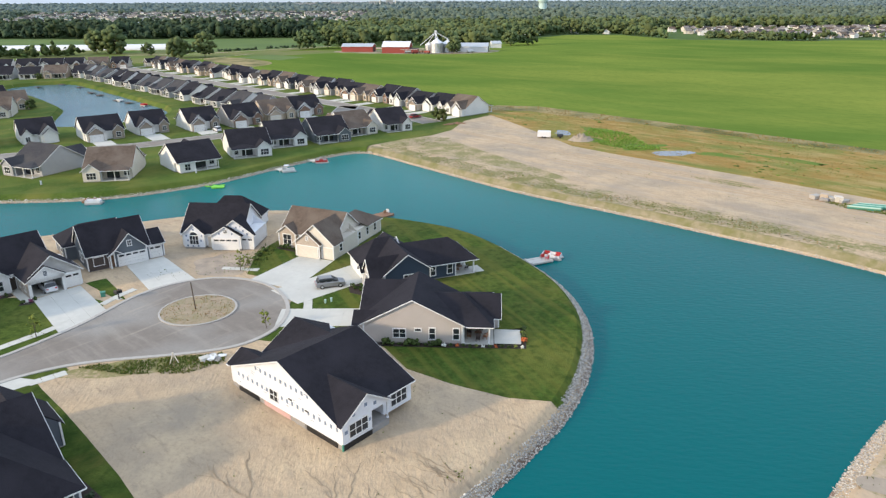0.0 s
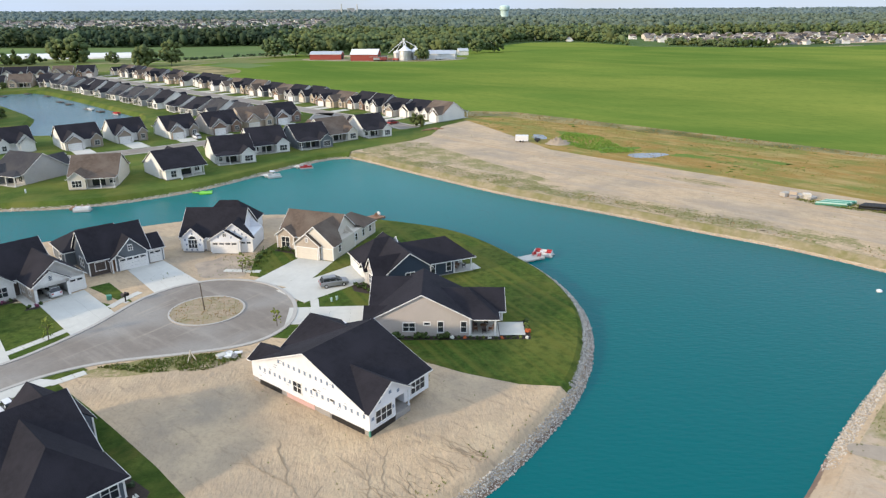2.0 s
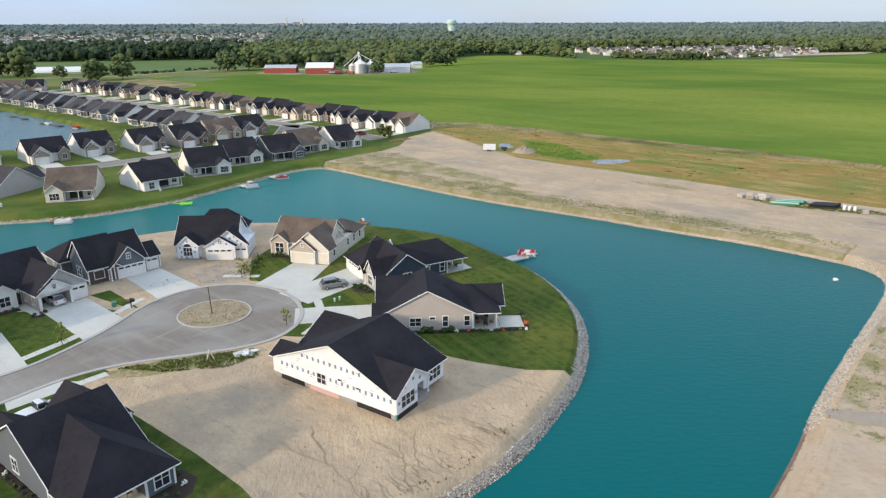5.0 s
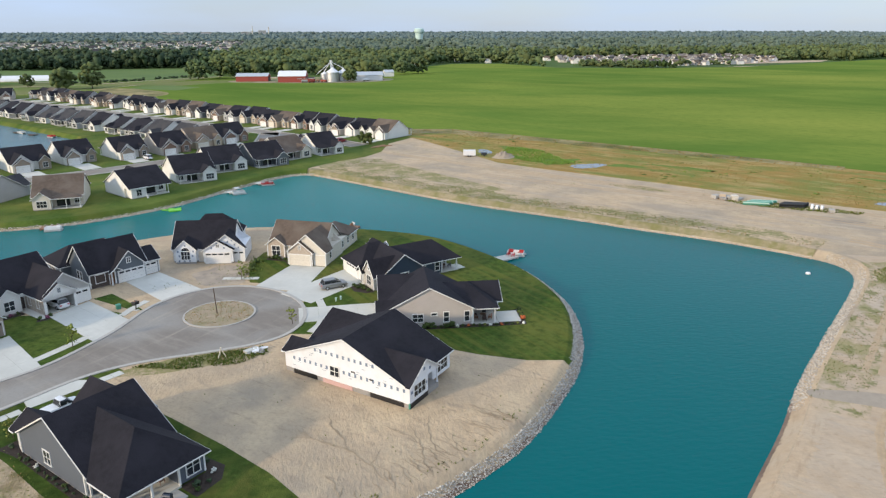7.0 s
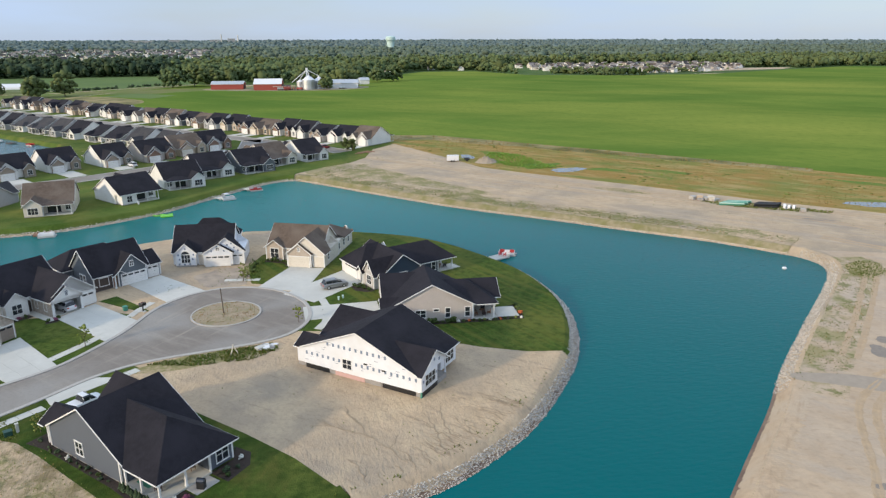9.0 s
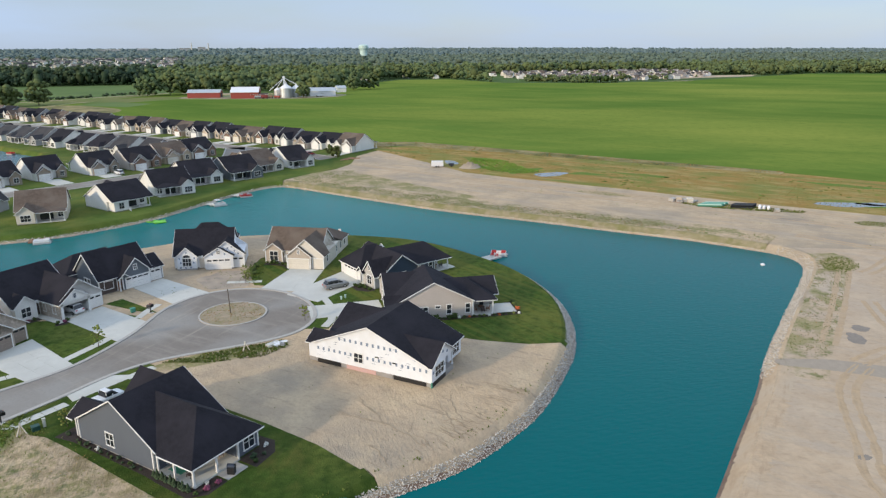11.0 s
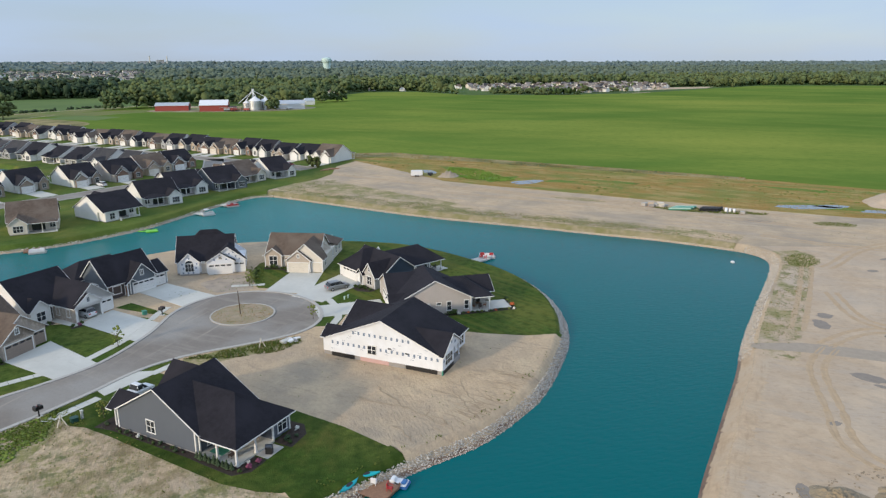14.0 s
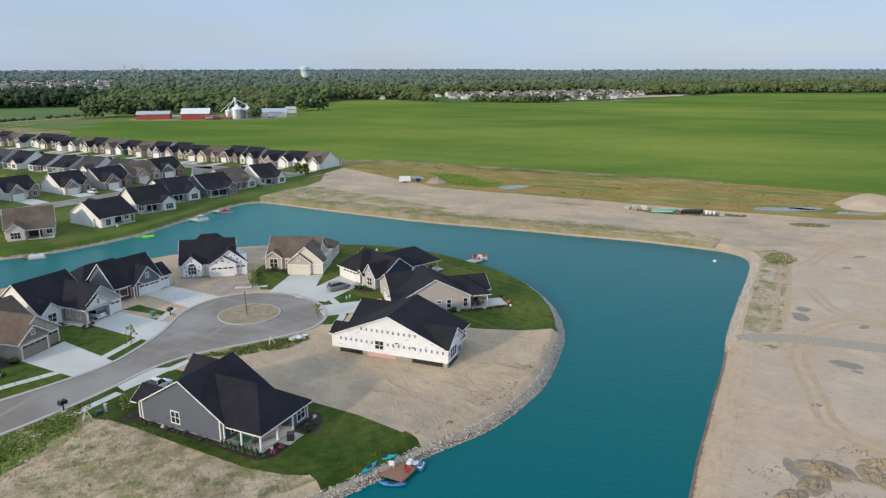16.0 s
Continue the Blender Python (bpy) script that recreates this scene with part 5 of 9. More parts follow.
wall_body(bm, 0, 7.9, 0.7, 6, 2.9, 'v', 0, 0, 0.78, 2.6)
part("gable_wall", bm, SIDING["white"], hG)
bm = bmesh.new()
box(bm, 0.0, 0.2, 0.0, 6.5, 0, 2.85)
box(bm, 5.1, 5.3, 0.0, 6.5, 0, 2.85)
box(bm, 0.2, 0.45, 0.0, 0.2, 0, 2.85)
box(bm, 4.9, 5.1, 0.0, 0.2, 0, 2.85)
box(bm, 0.45, 4.9, 0.0, 0.2, 2.3, 2.85)
part("garage_wall", bm, SIDING["white"], hG, "white walls round the open garage door")
# Charcoal back wall: the dimness inside the garage is painted into it.
bm = bmesh.new()
box(bm, 0.2, 5.1, 5.3, 5.395, 0.1, 2.9)
part("garage_lining", bm, SIDING["charcoal"], hG, "inner back wall of the garage, shade put into its colour")
slab_on(hG, 0.2, 5.1, 0.1, 5.4, 0.09, CONCRETE, "garage_floor")
bm = bmesh.new()
box(bm, -0.05, 0.0, 0.05, 5.95, 0.1, 2.6)
part("stone_face", bm, STONE_TAN, hG, "pale tan stone veneer on the garage side")
garage_door(hG, 'S', 6.6, 0.7, 2.2, SIDING["white"])
louvre(hG, 'S', 2.65, 0, 3.2, 0.5, 0.8)
window(hG, 'W', 4.6, 0, 0.9, 0.8, 1.3, 1, 2)
window(hG, 'W', 1.9, 0, 0.9, 0.8, 1.3, 1, 2)
window(hG, 'S', -3.0, 4.8, 0.8, 1.5, 1.5)
front_door(hG, 'S', -0.65, 6, BRICK_DARK)
slab_on(hG, -1.3, 0, -1.0, 6, 0.07, CONCRETE, "stoop")

TAN_DOOR = plain("brown_garage_door", (0.27, 0.215, 0.175), 0.6)
# I: stone house
hI = house(-72.0, 84.6, 53.0, "stone fronted house with tan doors and brown roof",
           [(-8.0, 8.2, 5.0, 15, 3.0, 'u', 0, 0, 0.8),
            (0.0, 8.4, 0.8, 9, 2.85, 'v', 0, 0, 0.72, (0.0, 8.4, 0.8, 9), STONE_TAN),
            (0.0, 5.6, 0, 3, 2.9, 'v', 0, 0, 0.72, (0.02, 5.6, 0, 3), STONE_TAN),
            (-8, -4.0, 2.5, 8, 2.9, 'v', 0, 0, 0.8, (-8, -4.0, 2.5, 8), STONE_TAN)], SIDING["tan"], SHINGLE_BROWN, corner=False)
bm = bmesh.new()
wall_body(bm, 0.0, 5.6, 0, 1.2, 2.9, 'v', 0, 0, 0.72, 2.6)
part("gable_wall", bm, STONE_TAN, hI)
garage_door(hI, 'S', 2.8, 0, 4.7, TAN_DOOR)
garage_door(hI, 'S', 7.0, 0.8, 2.2, TAN_DOOR)
window(hI, 'S', 2.8, 0, 3.5, 0.6, 0.8)
window(hI, 'S', -6.0, 2.5, 0.8, 1.6, 1.5)
front_door(hI, 'S', -2.0, 5.0, WOOD)

# H: charcoal house with a covered corner porch
hH = house(-53.6, 58.6, -45.5, "charcoal sided house with white trim and black hipped roof",
           [(0.9, 14.2, 0, 9.3, 2.9, 'v', 0, 0, 0.6, (0.6, 13.6, 0, 9.3)),
            (8, 19.8, 0, 9.3, 2.8, 'u', 0, 0.9, 0.72, (13.61, 13.9, 0.3, 9.3)),
            (2.4, 8, 3.7, 11.3, 2.95, 'u', 0, 0, 0.95),
            (-0.9, 4, 0.1, 3.7, 2.65, 'u', 0, 0, 0.75, (-0.1, 0.59, 0.15, 3.6))], SIDING["charcoal"], SHINGLE_BLACK)
bm = bmesh.new()
box(bm, 13.6, 19.55, 6.3, 9.25, 0.2, 2.79)
room = part("wall", bm, SIDING["charcoal"], hH, "sided sun room beside the porch")
for cu, cv in ((19.5, 6.3), (19.5, 9.25)):
    bm = bmesh.new()
    box(bm, cu - 0.1, cu + 0.1, cv - 0.1, cv + 0.1, 0.2, 2.78)
    part("corner_board", bm, TRIM, room)
window(hH, 'S', 6.3, 0, 0.95, 1.3, 1.5)
window(hH, 'E', 7.9, 19.55, 0.7, 1.5, 1.7)
window(hH, 'E', 2.2, 13.9, 0.6, 1.5, 1.6)
bm = bmesh.new()
box(bm, 13.9, 13.94, 3.6, 5.6, 0.25, 2.35)
part("patio_door", bm, GLASS, hH, "dark sliding glass door")
slab_on(hH, 13.6, 19.7, 0.1, 6.3, 0.2)
for u, v in ((16.6, 0.25), (19.5, 0.25), (19.5, 3.3)):
    post(hH, u, v, 0.2, 2.7)
slab_on(hH, 19.7, 21.5, 3.0, 5.8, 0.08, KERB)

# ---------------------------------------------------------------- the street across the canal
MADE = {}


def row_house(x, y, turn, siding, roofing, mirror=False, face="white", label="", plan=0, wide=1.0):
    """One of the single-storey houses in the rows: garage gable in front, porch and sun room at the back."""
    key = (siding, roofing.name, mirror, face, plan)
    if key in MADE:
        h = copy_thing(MADE[key], pose(x, y, 0, 0, 0, turn) @ Matrix.Diagonal((wide, 1, 1, 1)))
        return tagged(h, label)
    W = 13.7

    def X(a, c):
        return (W - c, W - a) if mirror else (a, c)

    def one(a):
        return W - a if mirror else a
    fm = BRICK if face == "brick" else STONE if face == "stone" else SIDING[face]
    g = X(6.8, 13.4)
    g2 = X(7.8, 12.8)
    bay = X(0.4, 4.2)
    rear = X(0.6, 5.4)
    por = X(5.4, 13.3)
    h = house(x, y, turn, label,
              [(0, W, 3, 15.8, 3.0, 'u', 0, 0, 0.64),
               (*g, 0.6, 7, 3.0, 'v', 0, 0, 0.8),
               (*g2, 0, 5, 2.9, 'v', 0, 0, 0.66, (*g2, 0, 5), fm),
               (*bay, 1.8, 6, 3.0, 'v', 0, 0, 0.85, (*bay, 1.8, 6), fm),
               (*rear, 12, 18.8, 2.9, 'v', 0, 0, 0.68),
               (*por, 12, 18.4, 2.7, 'v', 0, 1, 0.22, None)] if plan == 0 else
              [(0, W, 4.4, 18.8, 2.9, 'u', 0, 0, 0.56, (0, W, 4.4, 15.8)),
               (*g, 0.6, 7, 3.0, 'v', 0, 0, 0.8),
               (*g2, 0, 5, 2.9, 'v', 0, 0, 0.66, (*g2, 0, 5), fm),
               (*rear, 15.81, 18.8, 2.85, 'v', 0, 1, 0.1, (*rear, 15.81, 18.7))] if plan == 2 else
              [(0, W, 2.2, 15.8, 2.9, 'u', 0, 0, 0.52),
               (*X(6.4, 13.2), -0.4, 7, 2.9, 'v', 0, 0, 0.72),
               (*g2, -1.0, 5, 2.8, 'v', 0, 0, 0.55, (*g2, -1.0, 5), fm),
               (*X(1.6, 4.6), 1.4, 6, 2.9, 'v', 0, 0, 1.0, (*X(1.6, 4.6), 1.4, 6), fm),
               (*rear, 12, 18.0, 2.9, 'v', 0, 0.9, 0.6),
               (*por, 12, 18.4, 2.7, 'v', 0, 1, 0.2, None)], SIDING[siding], roofing, corner=False)
    garage_door(h, 'S', one(10.3), -1.0 if plan == 1 else 0, 4.4, SIDING["cream" if face in ("tan", "cream") else "white"], lights=False)
    window(h, 'S', one(3.1) if plan else one(2.3), {0: 1.8, 1: 1.4, 2: 4.4}[plan], 0.8, 1.6, 1.5)
    window(h, 'N', one(3.0), {0: 18.8, 1: 18.0, 2: 18.7}[plan], 0.7, 1.6 if plan == 2 else 2.6, 1.6, 2 if plan == 2 else 3, 2)
    window(h, 'N', one(12.0), 15.8, 0.8, 1.5, 1.6)
    bm = bmesh.new()
    p0, p1 = X(6.4, 10.0)
    box(bm, p0, p1, 15.8, 15.83, 0.25, 2.3)
    part("patio_door", bm, GLASS, h, "dark sliding glass door")
    slab_on(h, *por, 15.8, 18.6, 0.14)
    for a in (5.6, 9.3, 13.0):
        post(h, one(a), 18.2, 0.14, 2.65)
    h.matrix_basis = pose(x, y, 0, 0, 0, turn) @ Matrix.Diagonal((wide, 1, 1, 1))
    MADE[key] = h
    return h


def pick(i, seq):
    return seq[i % len(seq)]


ROOF_WORD = {"black_shingle": "black", "grey_shingle": "grey", "brown_shingle": "brown"}


def describe(siding, roof, face):
    trim = "" if face == siding else " and %s front" % face
    return "%s sided single-storey house%s, %s shingle roof" % (siding, trim, ROOF_WORD[roof.name])


def canal_house(bx, by, th, siding, roof, mirror=False, face="white", plan=0):
    v = Vector((math.sin(radians(th)), -math.cos(radians(th))))
    o = Vector((bx, by)) - v * 18.8
    h = row_house(o.x, o.y, 180 + th, siding, roof, mirror, face, describe(siding, roof, face), plan, 0.86)
    return tagged(h, group="houses along the canal")


canal_house(-106.4, 175.2, -25, "grey", SHINGLE_GREY, True)
canal_house(-80.2, 173.2, 9, "cream", SHINGLE_BROWN, True, "cream")
canal_house(-61.0, 187.2, 39, "white", SHINGLE_BLACK, True, plan=2)
canal_house(-50.0, 202.2, 26, "white", SHINGLE_BLACK, False)
canal_house(-42.4, 217.6, 29, "white", SHINGLE_BLACK, False, "slate")
canal_house(-29.4, 224.2, 31, "slate", SHINGLE_BLACK, False, "slate")
canal_house(-22.0, 237.4, 39, "cream", SHINGLE_BROWN, False, "cream")
canal_house(-10.4, 242.8, 31, "white", SHINGLE_BLACK, False)
canal_house(-130, 172, 15, "white", SHINGLE_BLACK, False)
canal_house(-150, 168, 8, "tan", SHINGLE_BROWN, True, "cream")


def street_house(x, y, turn, siding, roof, mirror, face, group, plan=0, wide=1.0):
    h = row_house(x, y, turn, siding, roof, mirror, face, describe(siding, roof, face), plan, wide)
    return tagged(h, group=group)


for x, y, s, r, mi, f in ((-114.9, 222.8, "white", SHINGLE_BLACK, True, "stone"), (-103.0, 234.4, "white", SHINGLE_BLACK, True, "stone"),
                          (-87.3, 241.0, "white", SHINGLE_BLACK, True, "stone"), (-75.0, 248.6, "greige", SHINGLE_BLACK, True, "brick"),
                          (-65.2, 260.6, "tan", SHINGLE_BROWN, True, "tan"), (-56.2, 271.0, "white", SHINGLE_BLACK, True, "brick"),
                          (-133, 218.5, "white", SHINGLE_BLACK, False, "white"), (-150, 208, "grey", SHINGLE_BLACK, False, "white")):
    street_house(x, y, 37, s, r, mi, f, "houses facing the canal street", 0, 0.9)

R_COL = [("white", SHINGLE_BROWN, "white"), ("white", SHINGLE_BLACK, "white"), ("greige", SHINGLE_BLACK, "stone"), ("grey", SHINGLE_BLACK, "white"),
         ("white", SHINGLE_BLACK, "brick"), ("tan", SHINGLE_BROWN, "tan"), ("greige", SHINGLE_BLACK, "brick"), ("grey", SHINGLE_BLACK, "tan"),
         ("white", SHINGLE_BLACK, "grey"), ("tan", SHINGLE_BROWN, "brick"), ("slate", SHINGLE_BLACK, "white"), ("greige", SHINGLE_BROWN, "stone"), ("white", SHINGLE_BLACK, "tan")]
R_MIRROR = [c == 'm' for c in 'nmnnmmnmnnmnmmnmnnmnmnmmnm']
for i in range(26):
    s, r, f = pick(i, R_COL)
    x, y = rpos(i * 11.9 + 8.2 + (0, 0.4, -0.3, 0.2)[i % 4], (0, 1.4, -0.6, 0.9, 2.0, 0.2)[i % 6] if i else 0)
    street_house(x, y, -46.4 + (0, 2, -1.5, 1, -2)[i % 5], s, r, R_MIRROR[i], f, "long row of houses before the field", (i * 3 // 2) % 2, 0.8)
    a, c = Vector(rpos(i * 11.9 + 8.2 - 0.8 * (3.4 if R_MIRROR[i] else 10.3))), R_IN
    bm = bmesh.new()
    strip(bm, [tuple(a), tuple(a - c * 9.0)], 2.2, 2.2, -0.05, 0.06)
    tagged(part("driveway", bm, CONCRETE), "pale concrete driveway in front of a garage", "driveway", group="driveways of the long row", kind="structure")
M_COL = [("grey", SHINGLE_GREY, "white"), ("white", SHINGLE_GREY, "white"), ("grey", SHINGLE_BLACK, "white"), ("white", SHINGLE_BLACK, "white"),
         ("white", SHINGLE_BLACK, "brick"), ("grey", SHINGLE_GREY, "grey")]
for i in range(15):
    s, r, f = pick(i, M_COL)
    x, y = rpos(56 + i * 15.4, -37.5)
    street_house(x, y, 133.6, s, r, i % 3 == 0, f, "houses backing on the pond", (i // 2) % 2, 0.86)
for i in range(6):
    s, r, f = pick(i + 1, R_COL)
    street_house(-262 + i * 14 - 20, 424 + i * 3.5, -166, s, r, i % 2 == 0, f, "houses at the head of the pond", i % 2)
    street_house(-262 + i * 14 - 30, 462 + i * 3.5, 12, s, r, i % 2 == 0, f, "houses at the head of the pond")
for x, y, t, s, r, f in ((-176, 292, 20, "cream", SHINGLE_BROWN, "cream"), (-186, 313, 38, "tan", SHINGLE_BROWN, "tan"), (-207, 330, 45, "grey", SHINGLE_BLACK, "grey")):
    street_house(x, y, t + 180, s, r, False, f, "houses on the small headland")
for x, y, dx, dy in ((-111.6, 225.6, 5.6, -7.8), (-99.7, 237.2, 7.0, -9.6), (-84.0, 243.8, 4.2, -6.0), (-71.7, 251.4, 4.4, -6.2), (-61.9, 263.4, 6.0, -8.4), (-52.9, 273.8, 7.0, -7.4)):
    bm = bmesh.new()
    strip(bm, [(x, y), (x + dx, y + dy)], 2.9, 2.9, -0.05, 0.06)
    tagged(part("driveway", bm, CONCRETE), "pale concrete driveway down to the street", "driveway", group="driveways of the canal street", kind="structure")


# ---------------------------------------------------------------- woods and trees
def ico(level):
    bm = bmesh.new()
    bmesh.ops.create_icosphere(bm, subdivisions=level, radius=1.0)
    v = np.array([p.co[:] for p in bm.verts])
    f = np.array([[p.index for p in q.verts] for q in bm.faces])
    bm.free()
    return v, f


rng = np.random.default_rng(7)


def clumps(centres, radii, heights, level, rough=0.35):
    """Many uneven leaf clumps as one array mesh."""
    v, f = ico(level)
    n_c = len(centres)
    kv = len(v)
    out = np.empty((n_c, kv, 3))
    jit = 1 + rng.uniform(-rough, rough, (n_c, kv, 1))
    out[:] = v[None] * jit
    ang = rng.uniform(0, 6.28, n_c)
    ca, sa = np.cos(ang)[:, None], np.sin(ang)[:, None]
    x, y = out[..., 0] * ca - out[..., 1] * sa, out[..., 0] * sa + out[..., 1] * ca
    out[..., 0], out[..., 1] = x, y
    out[..., 0] *= radii[:, None]
    out[..., 1] *= radii[:, None]
    out[..., 2] *= heights[:, None]
    out += centres[:, None, :]
    faces = (f[None] + (np.arange(n_c) * kv)[:, None, None]).reshape(-1, 3)
    return out.reshape(-1, 3), faces


def scatter(polys, spacing, holes=()):
    pts = []
    for poly in polys:
        xs, ys = [p[0] for p in poly], [p[1] for p in poly]
        X, Y = np.meshgrid(np.arange(min(xs), max(xs), spacing), np.arange(min(ys), max(ys), spacing))
        X = X.ravel() + rng.uniform(-0.5, 0.5, X.size) * spacing
        Y = Y.ravel() + rng.uniform(-0.5, 0.5, Y.size) * spacing
        ok = inside(X, Y, poly)
        for h in holes:
            ok &= ~inside(X, Y, h)
        pts.append(np.stack([X[ok], Y[ok]], 1))
    return np.concatenate(pts)


def woods(name, polys, spacing, tall, wide, level, material, label, holes=(), fine=3):
    """Broadleaf crowns, each a core with many small clumps standing out from it."""
    p = scatter(polys, spacing, holes)
    k = len(p)
    h = rng.uniform(0.4, 1.3, k) * tall
    r = (0.5 + 0.5 * h / tall) * rng.uniform(0.75, 1.25, k) * wide
    c = np.stack([p[:, 0], p[:, 1], h * 0.52], 1)
    cs, rs, hs = [c], [r * 0.78], [h * 0.36]
    for i in range(fine):
        a = rng.uniform(0, 6.28, k)
        u = rng.uniform(-0.75, 1.0, k)
        q = np.sqrt(1 - u * u) * rng.uniform(0.7, 1.05, k) * r
        cs.append(c + np.stack([q * np.cos(a), q * np.sin(a), h * 0.42 * u], 1))
        g = rng.uniform(0.28, 0.5, k)
        rs.append(r * g)
        hs.append(r * g * rng.uniform(0.6, 0.95, k))
    v, f = clumps(np.concatenate(cs), np.concatenate(rs), np.concatenate(hs), level, 0.42)
    return tagged(arrays(name, v, f, material, smooth=True), label, "woods", kind="stuff")


SUBURB = [(260, 785), (340, 775), (480, 780), (560, 830), (620, 930), (560, 1010), (300, 1010), (250, 900)]
SUBURB_W = [(-760, 1010), (-150, 1010), (-200, 2260), (-1250, 2260)]
CLEAR = [(-230, 1080), (-110, 1080), (-100, 1200), (-240, 1200)]
HOLES = [SUBURB, CLEAR, SUBURB_W, [(500, 800), (650, 835), (700, 890), (600, 890), (510, 870)]]
woods("woods_dark", [[(-760, 880), (-520, 862), (-320, 842), (-150, 854), (-150, 1010), (-760, 1010)]], 9.5, 17, 5.6, 1, LEAF_DEEP,
      "dense dark green woods behind the crop field", HOLES, 8)
woods("woods", [[(-149, 854), (-130, 856), (-104, 700), (-20, 695), (45, 700), (60, 760), (150, 900), (220, 890), (250, 800), (250, 1010), (620, 1010), (620, 860), (700, 850),
                 (790, 905), (1000, 820), (1320, 810), (1500, 760), (1500, 1050), (1000, 1120), (-149, 1120)]], 11.5, 14, 5.6, 1, LEAF_WOOD,
      "dense green broadleaf woods behind the fields", HOLES, 8)
woods("woods_middle", [[(-1100, 1120), (1500, 1120), (1900, 700), (2600, 900), (2400, 2300), (-1700, 2300)]], 27, 13, 11, 1, LEAF_FAR_HAZED,
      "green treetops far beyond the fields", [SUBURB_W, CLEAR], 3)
woods("woods_suburb", [SUBURB_W], 33, 7.5, 6, 1, LEAF_FAR_HAZED, "scattered trees between far suburban houses", (), 3)
woods("woods_far", [[(-1700, 2300), (2400, 2300), (2700, 1400), (4600, 2400), (4800, 4900), (-3400, 4900)]], 42, 13, 18, 1, LEAF_HAZE_TINT,
      "treetops at the horizon, blue-green haze put into their colour", (), 1)
woods("woods_horizon", [[(-4200, 4600), (4950, 4600), (4950, 4900), (-4200, 4900)]], 24, 21, 15, 1, LEAF_HAZE_TINT, "line of trees at the horizon, haze put into their colour", (), 0)


def tree(x, y, tall, wide, label, material=LEAF, count=46, leaf=0.24, seed=1, trunk=0.25):
    """A tapered trunk with limbs and a crown of many small clumps."""
    r = random.Random(seed)
    t = tagged(new("tree"), label, "tree")
    t.matrix_basis = pose(x, y, 0)
    bm = bmesh.new()
    w = tall * 0.02
    tube(bm, (0, 0, -0.1), (0.03 * tall * r.uniform(-1, 1), 0.03 * tall * r.uniform(-1, 1), tall * 0.62), w, w * 0.45)
    tips = []
    for i in range(7):
        a = i * 2.4 + r.uniform(-0.4, 0.4)
        z0 = tall * r.uniform(trunk, 0.55)
        e = (wide * 0.7 * math.cos(a), wide * 0.7 * math.sin(a), z0 + tall * r.uniform(0.12, 0.3))
        tube(bm, (0, 0, z0), e, w * 0.45, w * 0.15, 6)
        tips.append(e)
    part("trunk", bm, BARK, t)
    pts = []
    for i in range(count):
        u = r.uniform(-1, 1)
        a = r.uniform(0, 6.28)
        q = math.sqrt(max(0.0, 1 - (u * 0.9 + 0.1) ** 2)) * r.uniform(0.45, 1.05)
        lean = 1.0 + 0.28 * math.sin(a * 2 + seed) + 0.15 * math.sin(a * 5 + 2 * seed)
        pts.append((wide * q * math.cos(a) * lean, wide * q * math.sin(a) * lean, tall * (0.57 + 0.43 * u * r.uniform(0.7, 1.05))))
    pts = np.array(pts)
    rad = np.array([wide * leaf * r.uniform(0.7, 1.5) for _ in pts])
    v, f = clumps(pts, rad, rad * 0.85, 1, 0.45)
    arrays("crown", v, f, material, t)
    return t


for i, (x, y, ht, w) in enumerate(((-296, 620, 19, 9), (-276, 612, 22, 11), (-207, 566, 15, 9), (-188, 572, 19, 7), (-240, 590, 10, 4),
                                   (-122, 655, 17, 8), (-104, 662, 19, 9), (-88, 668, 15, 8), (-6, 640, 19, 9), (10, 600, 12, 6), (66, 690, 14, 7), (84, 700, 15, 8))):
    tree(x, y, ht, w, "broadleaf tree in full leaf at the field edge", LEAF_WOOD, seed=i + 3, count=110, leaf=0.2, trunk=0.15)
woods("trees_suburb", [[(290, 800), (480, 790), (600, 850), (640, 950), (560, 1000), (300, 985)]], 30, 6.5, 3.2, 1, LEAF_WOOD, "small trees between the houses of the suburb")
woods("trees_suburb_front", [[(290, 812), (300, 792), (345, 752), (352, 760), (372, 768), (340, 800), (310, 830)], [(395, 772), (440, 795), (500, 792), (498, 800), (440, 806), (396, 782)]], 9, 7, 4.5, 1, LEAF_WOOD, "leafy trees before the houses of the suburb", (), 8)
woods("hedgerow", [[(-230, 616), (-202, 618), (-120, 700), (-124, 704), (-206, 624), (-230, 621)]], 5, 2.2, 2.4, 1, LEAF_DEEP, "low dark hedgerow along the farm track", (), 4)
woods("hedge", [[(-430, 570), (-346, 566), (-298, 588), (-298, 604), (-430, 596)], [(350, 735), (380, 735), (390, 752), (352, 752)]], 7, 9, 4, 1, LEAF, "dark green belt of conifers and shrubs")


# ---------------------------------------------------------------- farm, tower, far suburbs
def shed(x, y, turn, w, d, h, pitch, wall, roof, name, label, door=True):
    t = tagged(new(name), label, name.replace("_", " "))
    t.matrix_basis = pose(x, y, 0, 0, 0, turn)
    bm = bmesh.new()
    wall_body(bm, 0, w, 0, d, h, 'u', 0, 0, pitch)
    part("wall", bm, wall, t)
    bm, tb = bmesh.new(), bmesh.new()
    roof_slab(bm, tb, 0, w, 0, d, h, 'u', 0, 0, pitch)
    part("roof", bm, roof, t)
    part("fascia", tb, TRIM, t)
    if door:
        bm = bmesh.new()
        box(bm, w, w + 0.1, d * 0.3, d * 0.7, 0, h * 0.85)
        part("door", bm, DARK, t)
    return t


